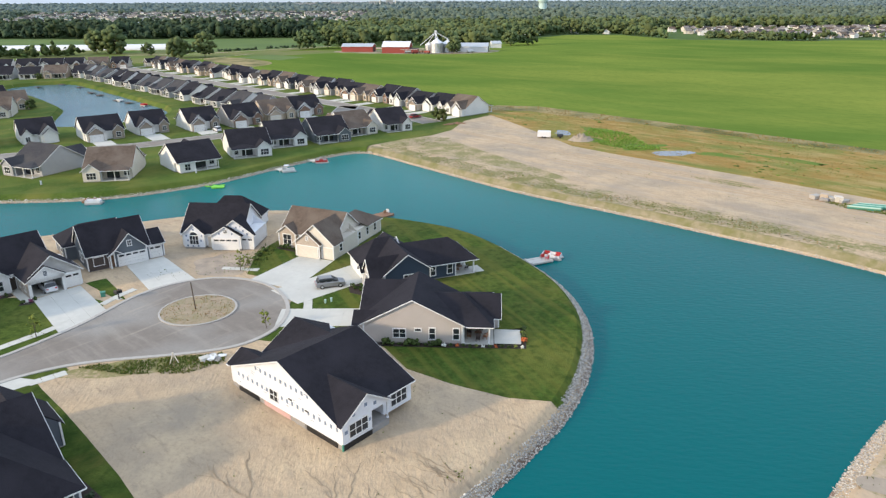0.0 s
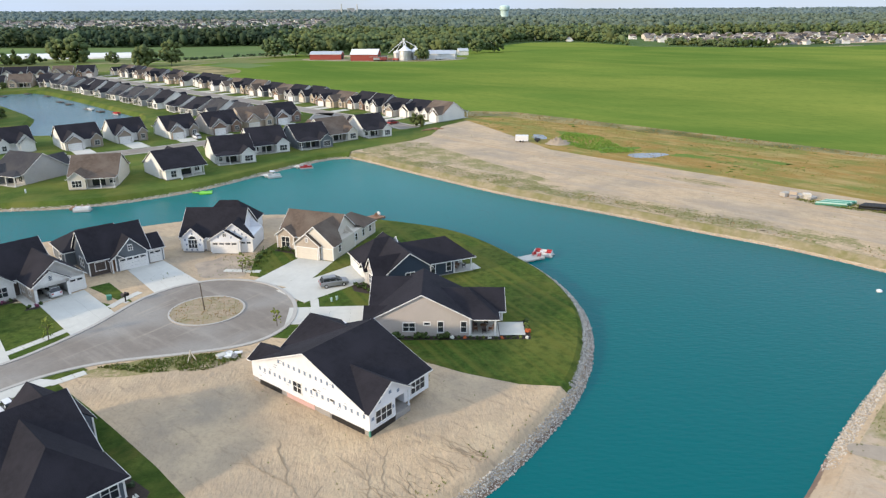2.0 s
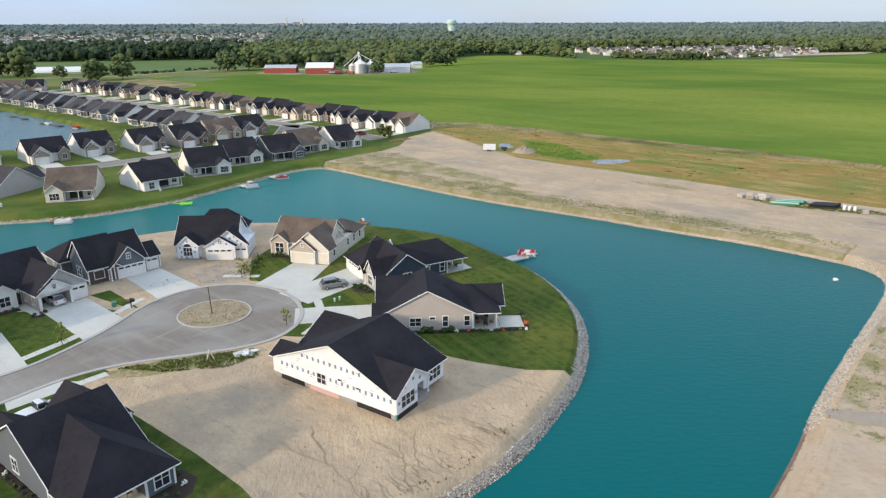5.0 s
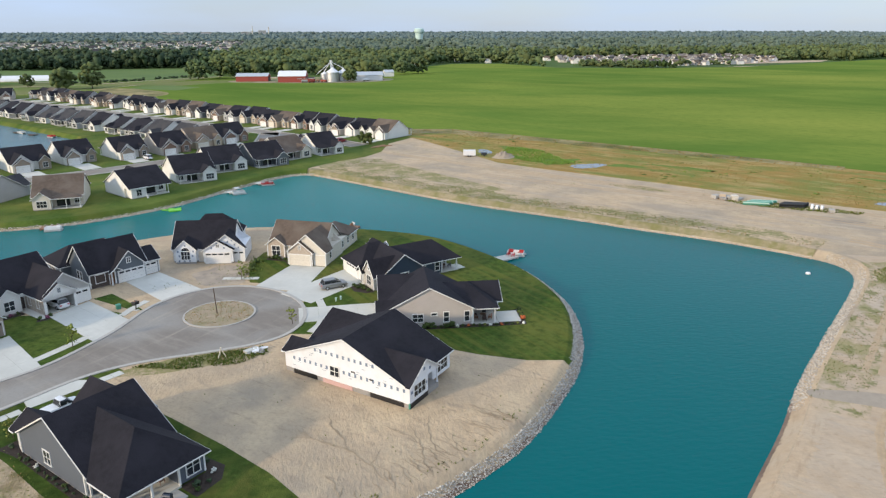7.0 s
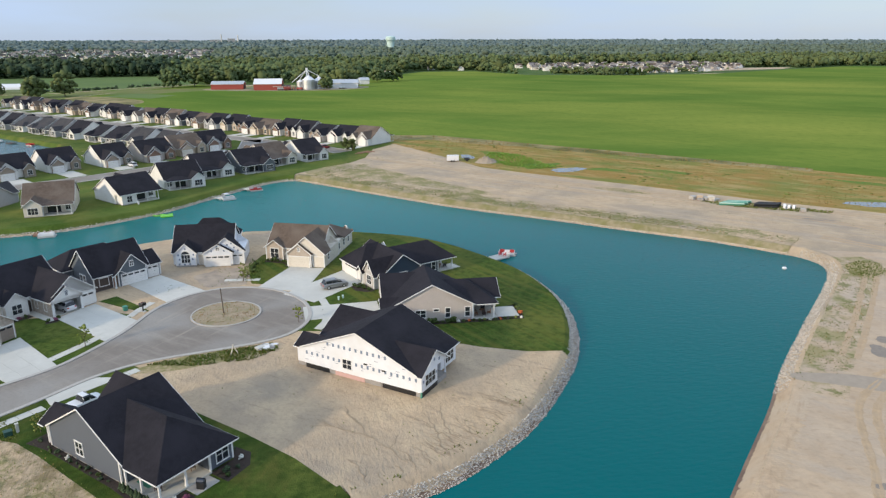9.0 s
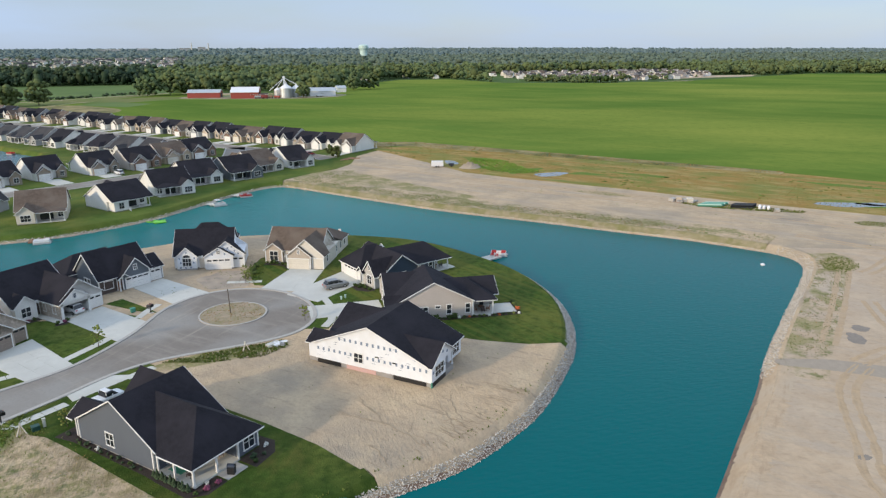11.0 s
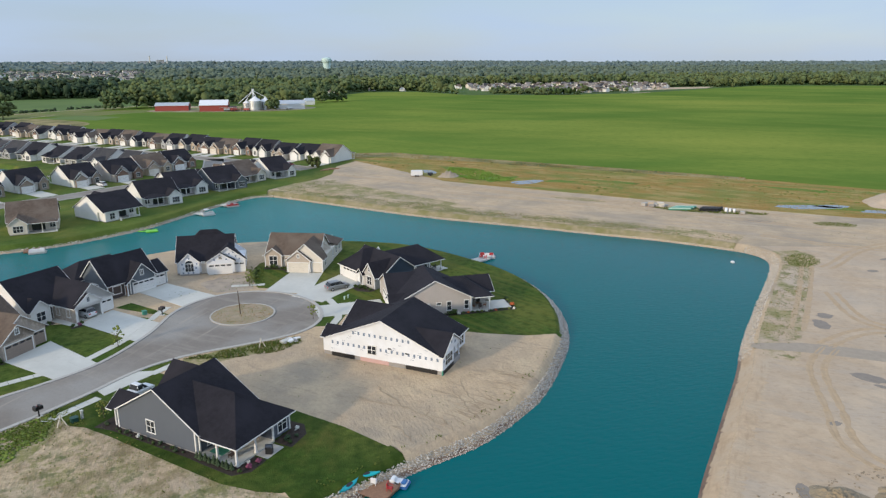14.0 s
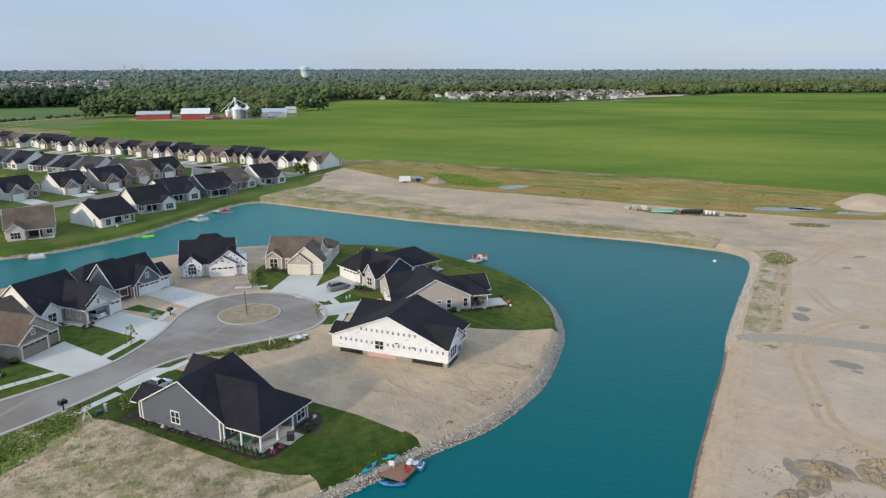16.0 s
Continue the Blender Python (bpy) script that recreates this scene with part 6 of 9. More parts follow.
shed(-86, 621, -6, 27, 15, 4.5, 0.28, RED_BARN, METAL, "barn", "long red barn with a grey metal roof")
shed(-50, 604, -6, 23, 20, 5.2, 0.38, RED_BARN, WHITE_METAL, "barn", "red barn with a white metal roof")
shed(-34, 602, -6, 14, 8, 3.2, 0.2, RED_BARN, BRICK_DARK, "barn", "low open red lean-to beside the barn")
shed(12, 614, -8, 27, 20, 4.5, 0.25, WHITE_METAL, METAL, "shed", "pale grey metal farm shed")
shed(46, 660, 10, 9, 8, 4, 0.5, SIDING["white"], METAL, "farmhouse", "small white farm building")


def bin_silo(x, y, r, h, label):
    t = tagged(new("grain_bin"), label, "grain bin")
    t.matrix_basis = pose(x, y, 0)
    bm = bmesh.new()
    prof = [(r, 0)]
    for i in range(8):
        prof += [(r + 0.06, h * (i + 0.45) / 8), (r, h * (i + 0.95) / 8)]
    lathe(bm, prof + [(r, h)], seg=24)
    part("body", bm, METAL, t)
    bm = bmesh.new()
    lathe(bm, [(r + 0.2, h), (r * 0.15, h + r * 0.62), (r * 0.12, h + r * 0.75)], seg=24)
    part("roof", bm, WHITE_METAL, t)


bin_silo(-4, 606, 5.5, 8, "white corrugated grain bin with a conical roof")
bin_silo(5, 611, 5.0, 7, "white corrugated grain bin with a conical roof")
bin_silo(-11, 614, 3.0, 6, "small white grain bin with a conical roof")
leg = tagged(new("grain_elevator"), "tall white grain elevator leg with sloping pipes", "grain elevator")
leg.matrix_basis = pose(-5, 613, 0)
bm = bmesh.new()
box(bm, -0.6, 0.6, -0.6, 0.6, 0, 16.5)
box(bm, -1.0, 1.0, -0.8, 0.8, 16, 17.6)
part("leg", bm, WHITE_METAL, leg)
for e in ((2, -7, 11.5), (11, -1, 10.5), (-6, 3, 8), (-13, -8, 6)):
    bm = bmesh.new()
    tube(bm, (0, 0, 16.2), e, 0.25, 0.25)
    part("pipe", bm, WHITE_METAL, leg)



def farm_wagon(x, y, turn, material, label):
    t = tagged(new("farm_wagon"), label, "wagon", group="farm wagons")
    t.matrix_basis = pose(x, y, 0.115, 0, 0, turn)
    bm = bmesh.new()
    prism(bm, [(-2.6, -1.2), (2.6, -1.2), (2.6, 1.2), (-2.6, 1.2)], 0.9, 2.3)
    bmesh.ops.bevel(bm, geom=bm.edges[:], offset=0.1, segments=2, affect='EDGES')
    part("box", bm, material, t)
    bm = bmesh.new()
    beam(bm, (2.6, 0, 0.8), (4.6, 0, 0.5), 0.2, 0.2)
    part("drawbar", bm, BLACK, t)
    for sx in (-1.7, 1.7):
        for sy in (-1.1, 1.1):
            bm = bmesh.new()
            tube(bm, (sx, sy - 0.15, 0.5), (sx, sy + 0.15, 0.5), 0.5, 0.5, 12)
            part("wheel", bm, RUBBER, t)


for x, y, a, mt, lb in ((-22, 597, 20, RED_BARN, "faded red farm wagon in the yard"), (-17, 600, 80, WOOD, "brown farm wagon in the yard"), (-12, 596, -30, RED_BARN, "faded red farm wagon in the yard"),
                        (-28, 600, 0, METAL, "grey farm wagon in the yard"), (24, 604, 15, WHITE_METAL, "white farm wagon beside the shed")):
    farm_wagon(x, y, a, mt, lb)
# water tower
wt = tagged(new("water_tower"), "pale green water tower with a broad white tank", "water tower")
wt.matrix_basis = pose(288, 2080, -6) @ Matrix.Diagonal((1.2, 1.2, 1.2, 1))
bm = bmesh.new()
lathe(bm, [(10.5, 0), (9.6, 4), (9.4, 27), (10.2, 30)], seg=28)
part("shaft", bm, TOWER_PAINT, wt)
bm = bmesh.new()
lathe(bm, [(10.2, 30), (11.9, 31.5), (12.2, 34), (12.0, 38.5), (9.5, 40.6), (3, 41.6), (1, 41.8)], seg=28)
part("tank", bm, TOWER_PAINT, wt)

PALE_ROOF = surface("weathered_shingle", (0.24, 0.215, 0.20), (0.17, 0.155, 0.145), 0.8, 0.92, spec=0.2, rand=0.3)
HOUSE_S = {}


def far_home(x, y, turn, wall, roof, near=True):
    """A two-storey suburban house far off."""
    key = (wall.name, roof.name, near)
    if key not in HOUSE_S:
        t = tagged(new("house"), "far two-storey suburban house with pale walls", "house", group="houses of the far suburb")
        bm = bmesh.new()
        wall_body(bm, -6, 6, -5, 5, 5.6, 'u', 0, 0, 0.6)
        box(bm, 0.5, 6.5, -9, -4.9, 0, 3)
        part("wall", bm, wall, t)
        bm, tb = bmesh.new(), bmesh.new()
        roof_slab(bm, tb, -6, 6, -5, 5, 5.6, 'u', 0, 0, 0.6)
        tb.free()
        part("roof", bm, roof, t)
        bm, tb = bmesh.new(), bmesh.new()
        roof_slab(bm, tb, 0.5, 6.5, -9, -4, 3.0, 'v', 0, 0, 0.5)
        tb.free()
        part("garage_roof", bm, roof, t)
        for u, z in ((-4, 1), (-4, 3.6), (0, 3.6), (4, 3.6)) if near else ():
            bm = bmesh.new()
            box(bm, u - 0.7, u + 0.7, -5.06, -4.98, z, z + 1.4)
            part("window", bm, GLASS, t)
        t.matrix_basis = pose(x, y, 0, 0, 0, turn)
        HOUSE_S[key] = t
        return t
    return copy_thing(HOUSE_S[key], pose(x, y, 0, 0, 0, turn))


r = random.Random(5)
FW = [SIDING["white"], SIDING["cream"], SIDING["white"], SIDING["cream"], SIDING["greige"]]
FR = [SHINGLE_BROWN, PALE_ROOF, SHINGLE_GREY, PALE_ROOF]
spots = scatter([[(300, 880), (330, 800), (370, 775), (500, 800), (600, 870), (660, 980), (560, 1010), (300, 1000)]], 19)
for i, (x, y) in enumerate(spots):
    far_home(x, y, r.choice((0, 20, 90, 110, 180)), pick(i, FW), pick(i, FR), y < 800).scale = (0.7, 0.7, r.uniform(0.62, 0.8))
# the wide suburb far beyond the woods, too many and too small to part
hw = np.array([(-6, -5, 0), (6, -5, 0), (6, 5, 0), (-6, 5, 0), (-6, -5, 5.6), (6, -5, 5.6), (6, 5, 5.6), (-6, 5, 5.6), (-6, 0, 8.4), (6, 0, 8.4),
               (-6.5, -5.6, 5.3), (6.5, -5.6, 5.3), (6.5, 0, 8.7), (-6.5, 0, 8.7), (6.5, 5.6, 5.3), (-6.5, 5.6, 5.3)], float)
hf = np.array([(0, 1, 5, 4), (1, 2, 6, 5), (2, 3, 7, 6), (3, 0, 4, 7), (4, 7, 8, 8), (5, 6, 9, 9), (10, 11, 12, 13), (14, 15, 13, 12)])
spots = scatter([[(-740, 1130), (-470, 1130), (-330, 1040), (-160, 1040), (-120, 1500), (-220, 2240), (-1200, 2240)]], 36)
spots = spots[rng.uniform(0, 1, len(spots)) < 0.72]
me_v, me_f, me_m = [], [], []
for i, (x, y) in enumerate(spots):
    a = radians(r.choice((0, 25, 90, 115)))
    rot = np.array([[math.cos(a), math.sin(a), 0], [-math.sin(a), math.cos(a), 0], [0, 0, 1]])
    k = len(me_v) * len(hw)
    me_v.append(hw @ rot + np.array([x, y, 0]))
    me_f += [tuple(dict.fromkeys(int(q) + k for q in f)) for f in hf]
    me_m += [i % 3] * 6 + [3 + i % 2] * 2
me = bpy.data.meshes.new("far_suburb")
me.from_pydata([tuple(p) for p in np.concatenate(me_v)], [], me_f)
for mt in (SIDING["white"], SIDING["cream"], SIDING["white"], SHINGLE_GREY, PALE_ROOF):
    me.materials.append(mt)
me.polygons.foreach_set("material_index", np.array(me_m, dtype=np.int32))
tagged(new("far_suburb", me), "many small pale houses of a distant suburb", "houses", kind="stuff")
for x, y in ((120, 905), (170, 930), (205, 905), (95, 800), (-230, 1130), (640, 960)):
    far_home(x, y, r.choice((0, 30, 90)), pick(int(x), FW), pick(int(y), FR))
# long white shelters beyond the houses
for i in range(6):
    t = tagged(new("greenhouse"), "long low white plastic greenhouse", "greenhouse", group="white greenhouses")
    t.matrix_basis = pose(-440 + i * 34, 655 + i * 3, 0, 0, 0, 8)
    bm = bmesh.new()
    for j in range(10):
        a0, a1 = math.pi * j / 10, math.pi * (j + 1) / 10
        q = [bm.verts.new((x, 9 * math.cos(a), 4.5 * math.sin(a))) for x, a in ((0, a0), (31, a0), (31, a1), (0, a1))]
        bm.faces.new(q)
    for x in (0, 31):
        bm.faces.new([bm.verts.new((x, 9 * math.cos(math.pi * j / 10), 4.5 * math.sin(math.pi * j / 10))) for j in range(11)])
    part("cover", bm, WHITE_METAL, t)

# far works and tanks at the horizon
for x, y, w, ht, lb in ((-385, 4300, 60, 24, "pale flat-roofed building at the horizon"), (-300, 4320, 40, 30, "pale tall building at the horizon"), (-780, 4250, 120, 18, "long pale building at the horizon"), (-620, 4380, 60, 22, "pale flat-roofed building at the horizon")):
    t = tagged(new("far_building"), lb, "building", group="buildings at the horizon")
    t.matrix_basis = pose(x, y, 0, 0, 0, 8)
    bm = bmesh.new()
    box(bm, -w / 2, w / 2, -14, 14, 0, ht)
    part("wall", bm, SIDING["grey"], t)
    bm = bmesh.new()
    box(bm, -w / 2 - 1, w / 2 + 1, -15, 15, ht, ht + 1.5)
    part("roof", bm, CONCRETE, t)
for x, y, ht in ((-352, 4290, 52), (-262, 4300, 50)):
    t = tagged(new("chimney_stack"), "slim pale chimney stack at the horizon", "chimney", group="chimney stacks")
    t.matrix_basis = pose(x, y, 0)
    bm = bmesh.new()
    lathe(bm, [(4.0, 0), (2.6, ht), (2.9, ht + 0.5), (2.9, ht + 2)], seg=14)
    part("shaft", bm, CONCRETE, t)

# ---------------------------------------------------------------- shore stones, weeds, bare soil
GREEN_WEED = surface("green_weeds", (0.165, 0.205, 0.045), (0.115, 0.155, 0.03), 0.5, 0.95, c3=(0.17, 0.185, 0.055), scale3=0.1, spec=0.1, island=0.4)
KERB_GREEN = surface("kerb_weeds", (0.13, 0.18, 0.04), (0.085, 0.125, 0.026), 0.5, 0.95, c3=(0.16, 0.185, 0.05), scale3=0.3, spec=0.1, island=0.4)
DRY_WEED = surface("dry_weeds", (0.38, 0.27, 0.11), (0.28, 0.20, 0.085), 0.5, 0.95, c3=(0.33, 0.19, 0.06), scale3=0.06, spec=0.1, island=0.35)
WET_SOIL = surface("wet_soil", (0.29, 0.25, 0.205), (0.22, 0.19, 0.16), 1.0, 0.85, 0.4, 3, spec=0.2)
RUT_SOIL = surface("rutted_soil", (0.50, 0.36, 0.215), (0.36, 0.265, 0.165), 0.8, 0.95, 0.9, 3, c3=(0.44, 0.33, 0.215), scale3=0.5)
HEAP_SOIL = surface("turned_soil", (0.40, 0.305, 0.18), (0.25, 0.19, 0.115), 0.9, 0.95, 1.0, 4, c3=(0.22, 0.18, 0.125), scale3=0.35)
COVER_GREEN = surface("green_cover", (0.145, 0.19, 0.042), (0.11, 0.15, 0.033), 0.5, 0.95, 0.6, 6, spec=0.1, island=0.35)
COVER_OLIVE = surface("olive_cover", (0.13, 0.13, 0.035), (0.10, 0.105, 0.028), 0.5, 0.95, 0.6, 6, spec=0.1, island=0.3)
COVER_STRAW = surface("straw_cover", (0.36, 0.255, 0.095), (0.26, 0.19, 0.07), 0.5, 0.95, spec=0.1, island=0.3)
YARD_SOIL = surface("yard_soil", (0.34, 0.285, 0.225), (0.25, 0.21, 0.17), 0.8, 0.95, 0.9, 4, c3=(0.42, 0.34, 0.25), scale3=0.3)
REED = surface("reeds", (0.22, 0.36, 0.07), (0.17, 0.28, 0.05), 0.5, 0.95, spec=0.1, island=0.3)
RUSTY_WEED = surface("rusty_weeds", (0.30, 0.19, 0.062), (0.23, 0.155, 0.055), 0.5, 0.95, c3=(0.29, 0.205, 0.09), scale3=0.08, spec=0.1, island=0.35)
BANK_SOIL = surface("bank_soil", (0.52, 0.385, 0.25), (0.41, 0.30, 0.19), 0.7, 0.95, 0.9, 3, c3=(0.47, 0.37, 0.26), scale3=0.2)
more(BANK_SOIL, (0.36, 0.255, 0.16), 0.6, (0.75, 2.2, 0.35), 0.8, 0.52, 0.68, 8)
CLAY = surface("wet_clay", (0.17, 0.10, 0.062), (0.11, 0.07, 0.048), 1.2, 0.6, 0.6, 4, c3=(0.24, 0.16, 0.10), scale3=0.3)
RILL_SOIL = surface("washed_soil", (0.40, 0.305, 0.20), (0.29, 0.22, 0.145), 2.5, 0.95, 0.8, 6, c3=(0.34, 0.26, 0.165), scale3=0.35)
TRACK_SOIL = surface("packed_track", (0.38, 0.315, 0.24), (0.31, 0.26, 0.20), 0.9, 0.95, 0.4, 4)
PUDDLE = surface("puddle_water", (0.21, 0.215, 0.21), (0.15, 0.16, 0.16), 0.4, 0.16, spec=0.6)


def along(line, step):
    """Points and left normals at even steps along a line."""
    pts = np.array(line)
    seg = np.hypot(*np.diff(pts, axis=0).T)
    run = np.concatenate([[0], np.cumsum(seg)])
    s = np.arange(0, run[-1], step)
    x, y = np.interp(s, run, pts[:, 0]), np.interp(s, run, pts[:, 1])
    x1, y1 = np.interp(s + 0.5, run, pts[:, 0]), np.interp(s + 0.5, run, pts[:, 1])
    d = np.stack([x1 - x, y1 - y], 1) + 1e-9
    d /= np.linalg.norm(d, axis=1)[:, None]
    return np.stack([x, y], 1), np.stack([-d[:, 1], d[:, 0]], 1)


def stones(line, per_m, lo, hi, size, name, label, material=RIPRAP):
    p, nrm = along(line, 1.0 / per_m)
    k = len(p)
    off = rng.uniform(lo, hi, k)
    q = p + nrm * off[:, None] + rng.uniform(-0.15, 0.15, (k, 2))
    r = rng.uniform(0.5, 1.25, k) ** 1.3 * size
    zz = np.where(off > 0, bank(-off), WL * 0 + WL) + r * 0.25
    v, f = clumps(np.column_stack([q, zz]), r, r * rng.uniform(0.5, 0.85, k), 1, 0.28)
    return tagged(arrays(name, v, f, material), label, "riprap", kind="stuff")


ps = smooth_line(POINT_SHORE, 2)
fs = smooth_line(FAR_SHORE, 2)
cut_a = [i for i, p in enumerate(ps) if p[1] > 132][0]
stones([(-60, 26)] + ps[:cut_a], 115, -0.15, 1.2, 0.09, "riprap_point", "pale limestone riprap along the shore of the point")
stones(ps[cut_a:], 10, -0.2, 1.2, 0.18, "riprap_canal_south", "pale limestone riprap on the canal bank")
cut_b = [i for i, p in enumerate(fs) if p[0] > -22][0]
cut_c = [i for i, p in enumerate(fs) if p[0] > 79][0]
cut_d = [i for i, p in enumerate(fs) if i > cut_c and p[1] < 52.5][0]
stones(fs[:cut_b], 26, -0.2, 0.75, 0.13, "riprap_canal_north", "pale riprap below the lawns across the canal")
stones(fs[cut_b:cut_c], 30, -0.2, 0.5, 0.09, "riprap_bank", "thin line of stones at the foot of the bare bank")
stones(fs[cut_c:cut_d], 120, -0.1, 1.7, 0.085, "riprap_east", "pale limestone riprap at the corner of the lake")


def tufts(name, poly, count, height, material, label, blades=6, patch=0.0, patch_scale=0.15, holes=(), z0=0.02, wide=0.5):
    """Tufts of tapering blades, in patches where patch > 0."""
    xs, ys = [p[0] for p in poly], [p[1] for p in poly]
    x, y = rng.uniform(min(xs), max(xs), count * 3), rng.uniform(min(ys), max(ys), count * 3)
    ok = inside(x, y, poly)
    for h in holes:
        ok &= ~inside(x, y, h)
    if patch:
        w = np.array([noise.noise(Vector((a * patch_scale, b * patch_scale, 3.3))) for a, b in zip(x, y)])
        ok &= w > rng.uniform(-0.25, 0.25, len(w)) + patch - 0.5
    x, y = x[ok][:count], y[ok][:count]
    k = len(x)
    h = height * rng.uniform(0.45, 1.3, k)
    ang = rng.uniform(0, 6.28, (k, blades))
    lean = rng.uniform(0.15, 0.8, (k, blades)) * h[:, None] * wide * 2
    base = h[:, None] * 0.16 * rng.uniform(0.7, 1.4, (k, blades))
    cx, cy = np.cos(ang), np.sin(ang)
    v = np.empty((k, blades, 3, 3))
    v[:, :, 0, 0] = x[:, None] - cy * base + cx * 0.1 * h[:, None]
    v[:, :, 0, 1] = y[:, None] + cx * base + cy * 0.1 * h[:, None]
    v[:, :, 1, 0] = x[:, None] + cy * base + cx * 0.1 * h[:, None]
    v[:, :, 1, 1] = y[:, None] - cx * base + cy * 0.1 * h[:, None]
    v[:, :, :2, 2] = z0
    v[:, :, 2, 0] = x[:, None] + cx * lean
    v[:, :, 2, 1] = y[:, None] + cy * lean
    v[:, :, 2, 2] = z0 + h[:, None] * rng.uniform(0.5, 1.0, (k, blades))
    f = np.arange(k * blades * 3).reshape(-1, 3)
    return tagged(arrays(name, v.reshape(-1, 3), f, material), label, "weeds", kind="stuff")


def blob(name, cx, cy, rx, ry, rot, z, material, label, category, seed=0, kind="structure"):
    """A flat patch with an uneven outline."""
    pts = []
    for i in range(40):
        a = 2 * math.pi * i / 40
        k = 1 + 0.32 * noise.noise(Vector((math.cos(a) * 1.4 + seed, math.sin(a) * 1.4, seed * 0.7))) + 0.15 * noise.noise(Vector((math.cos(a) * 4, math.sin(a) * 4 + seed, 1)))
        x, y = rx * k * math.cos(a), ry * k * math.sin(a)
        c, s = math.cos(radians(rot)), math.sin(radians(rot))
        pts.append((cx + x * c - y * s, cy + x * s + y * c))
    return sheet(name, pts, z, material, label, category, kind=kind, thick=0.03)


KERB_WEEDS = [(-46.5, 77.2), (-42.9, 78.5), (-36.2, 79.6), (-29.3, 80.8), (-28.4, 78.4), (-32.5, 75.6), (-40.2, 75.4)]
tufts("weeds_kerb", KERB_WEEDS, 1700, 0.26, KERB_GREEN, "green weeds along the kerb", patch=0.2, patch_scale=0.4)
tufts("weeds_kerb_dry", KERB_WEEDS, 110, 0.22, DRY_WEED, "dry weeds along the kerb", patch=0.5, patch_scale=0.4)
WEST_LOT = [(-59.8, 66.4), (-65, 62.2), (-71, 58), (-95, 45), (-95, 18), (-60.7, 28.3), (-34.6, 37.1), (-36.5, 38.9), (-43.0, 44.4), (-50, 52.2), (-56.4, 60.4)]
# soil half grown over: green where the noise is high
HALF = SAND.copy()
HALF.name = "half_grown_soil"
hn, hl = HALF.node_tree.nodes, HALF.node_tree.links
hb = hn["Principled BSDF"]
hcol = hb.inputs["Base Color"].links[0].from_socket
hg = hn.new("ShaderNodeNewGeometry")
h1, h2 = hn.new("ShaderNodeTexNoise"), hn.new("ShaderNodeTexNoise")
h1.inputs["Scale"].default_value, h2.inputs["Scale"].default_value = 0.16, 1.1
h1.inputs["Detail"].default_value = h2.inputs["Detail"].default_value = 6
h2.inputs["Roughness"].default_value = 0.7
hm = hn.new("ShaderNodeMath")
hm.operation = 'ADD'
hr = hn.new("ShaderNodeMapRange")
hr.inputs["From Min"].default_value, hr.inputs["From Max"].default_value = 0.95, 1.15
hr.inputs["To Max"].default_value = 0.85
hx = hn.new("ShaderNodeMixRGB")
hx.inputs["Color2"].default_value = (0.185, 0.18, 0.052, 1)
for q in (h1, h2):
    hl.new(hg.outputs["Position"], q.inputs["Vector"])
hl.new(h1.outputs["Fac"], hm.inputs[0])
hl.new(h2.outputs["Fac"], hm.inputs[1])
hl.new(hm.outputs[0], hr.inputs["Value"])
hl.new(hr.outputs["Result"], hx.inputs["Fac"])
hl.new(hcol, hx.inputs["Color1"])
hl.new(hx.outputs["Color"], hb.inputs["Base Color"])
HALF_GREEN = HALF.copy()
HALF_GREEN.name = "greener_half_grown_soil"
for q in HALF_GREEN.node_tree.nodes:
    if q.type == 'MAP_RANGE' and abs(q.inputs["From Min"].default_value - 0.95) < 1e-4:
        q.inputs["From Min"].default_value, q.inputs["From Max"].default_value = 0.82, 1.08
VERGE = HALF.copy()
VERGE.name = "rank_verge_soil"
for q in VERGE.node_tree.nodes:
    if q.type == 'MAP_RANGE' and abs(q.inputs["From Min"].default_value - 0.95) < 1e-4:
        q.inputs["From Min"].default_value, q.inputs["From Max"].default_value = 0.80, 1.08
        q.inputs["To Max"].default_value = 0.95
HALF_LOT = HALF.copy()
HALF_LOT.name = "patchy_lot_soil"
more(HALF_LOT, (0.20, 0.155, 0.075), 0.75, (0.6, 1, 0.8), 0.35, 0.47, 0.6, 9)
more(HALF_LOT, (0.10, 0.115, 0.036), 0.75, (0.6, 1, 0.8), 0.55, 0.53, 0.63, 9)
more(HALF_LOT, (0.50, 0.395, 0.27), 0.5, (0.2, 1, 1), 0.28, 0.54, 0.66, 8)
blob("grass_kerb", -38, 77.5, 9.6, 1.9, 12, 0.012, HALF_GREEN, "rough grass along the kerb", "grass", 6)
sheet("grass_corner", smooth_line([(-21.8, 215.5), (-15.9, 229), (-4.7, 231.5), (2.8, 224), (10, 211), (22, 190), (34, 170), (28, 172), (15, 186.5), (2.4, 199.5), (-11.1, 211)], 2, True), 0.0135, HALF_GREEN, "yellow-green rough grass at the canal end", "grass")
sheet("weedy_lot", WEST_LOT, 0.008, HALF_LOT, "bare sandy soil half grown over with weeds", "ground")
EASTGROUND = inset_shore(fs[cut_c + 3:cut_d], 2.3) + inset_shore(fs[cut_c + 3:cut_d], 8.5)[::-1]
sheet("scraped_ground", inset_shore(fs[cut_c + 1:], 3.0) + [(-8, 2), (-14, -40), (140, -40), (190, 70), (185, 79), (150, 59.5), (104, 95.5)], 0.005, SAND_PALE, "pale scraped sand beside the lake", "ground")
WEEDY_PALE = SAND_PALE.copy()
WEEDY_PALE.name = "weedy_scraped_sand"
more(WEEDY_PALE, (0.25, 0.225, 0.085), 0.75, (0.75, 1, 0.8), 0.2, 0.48, 0.58, 9)
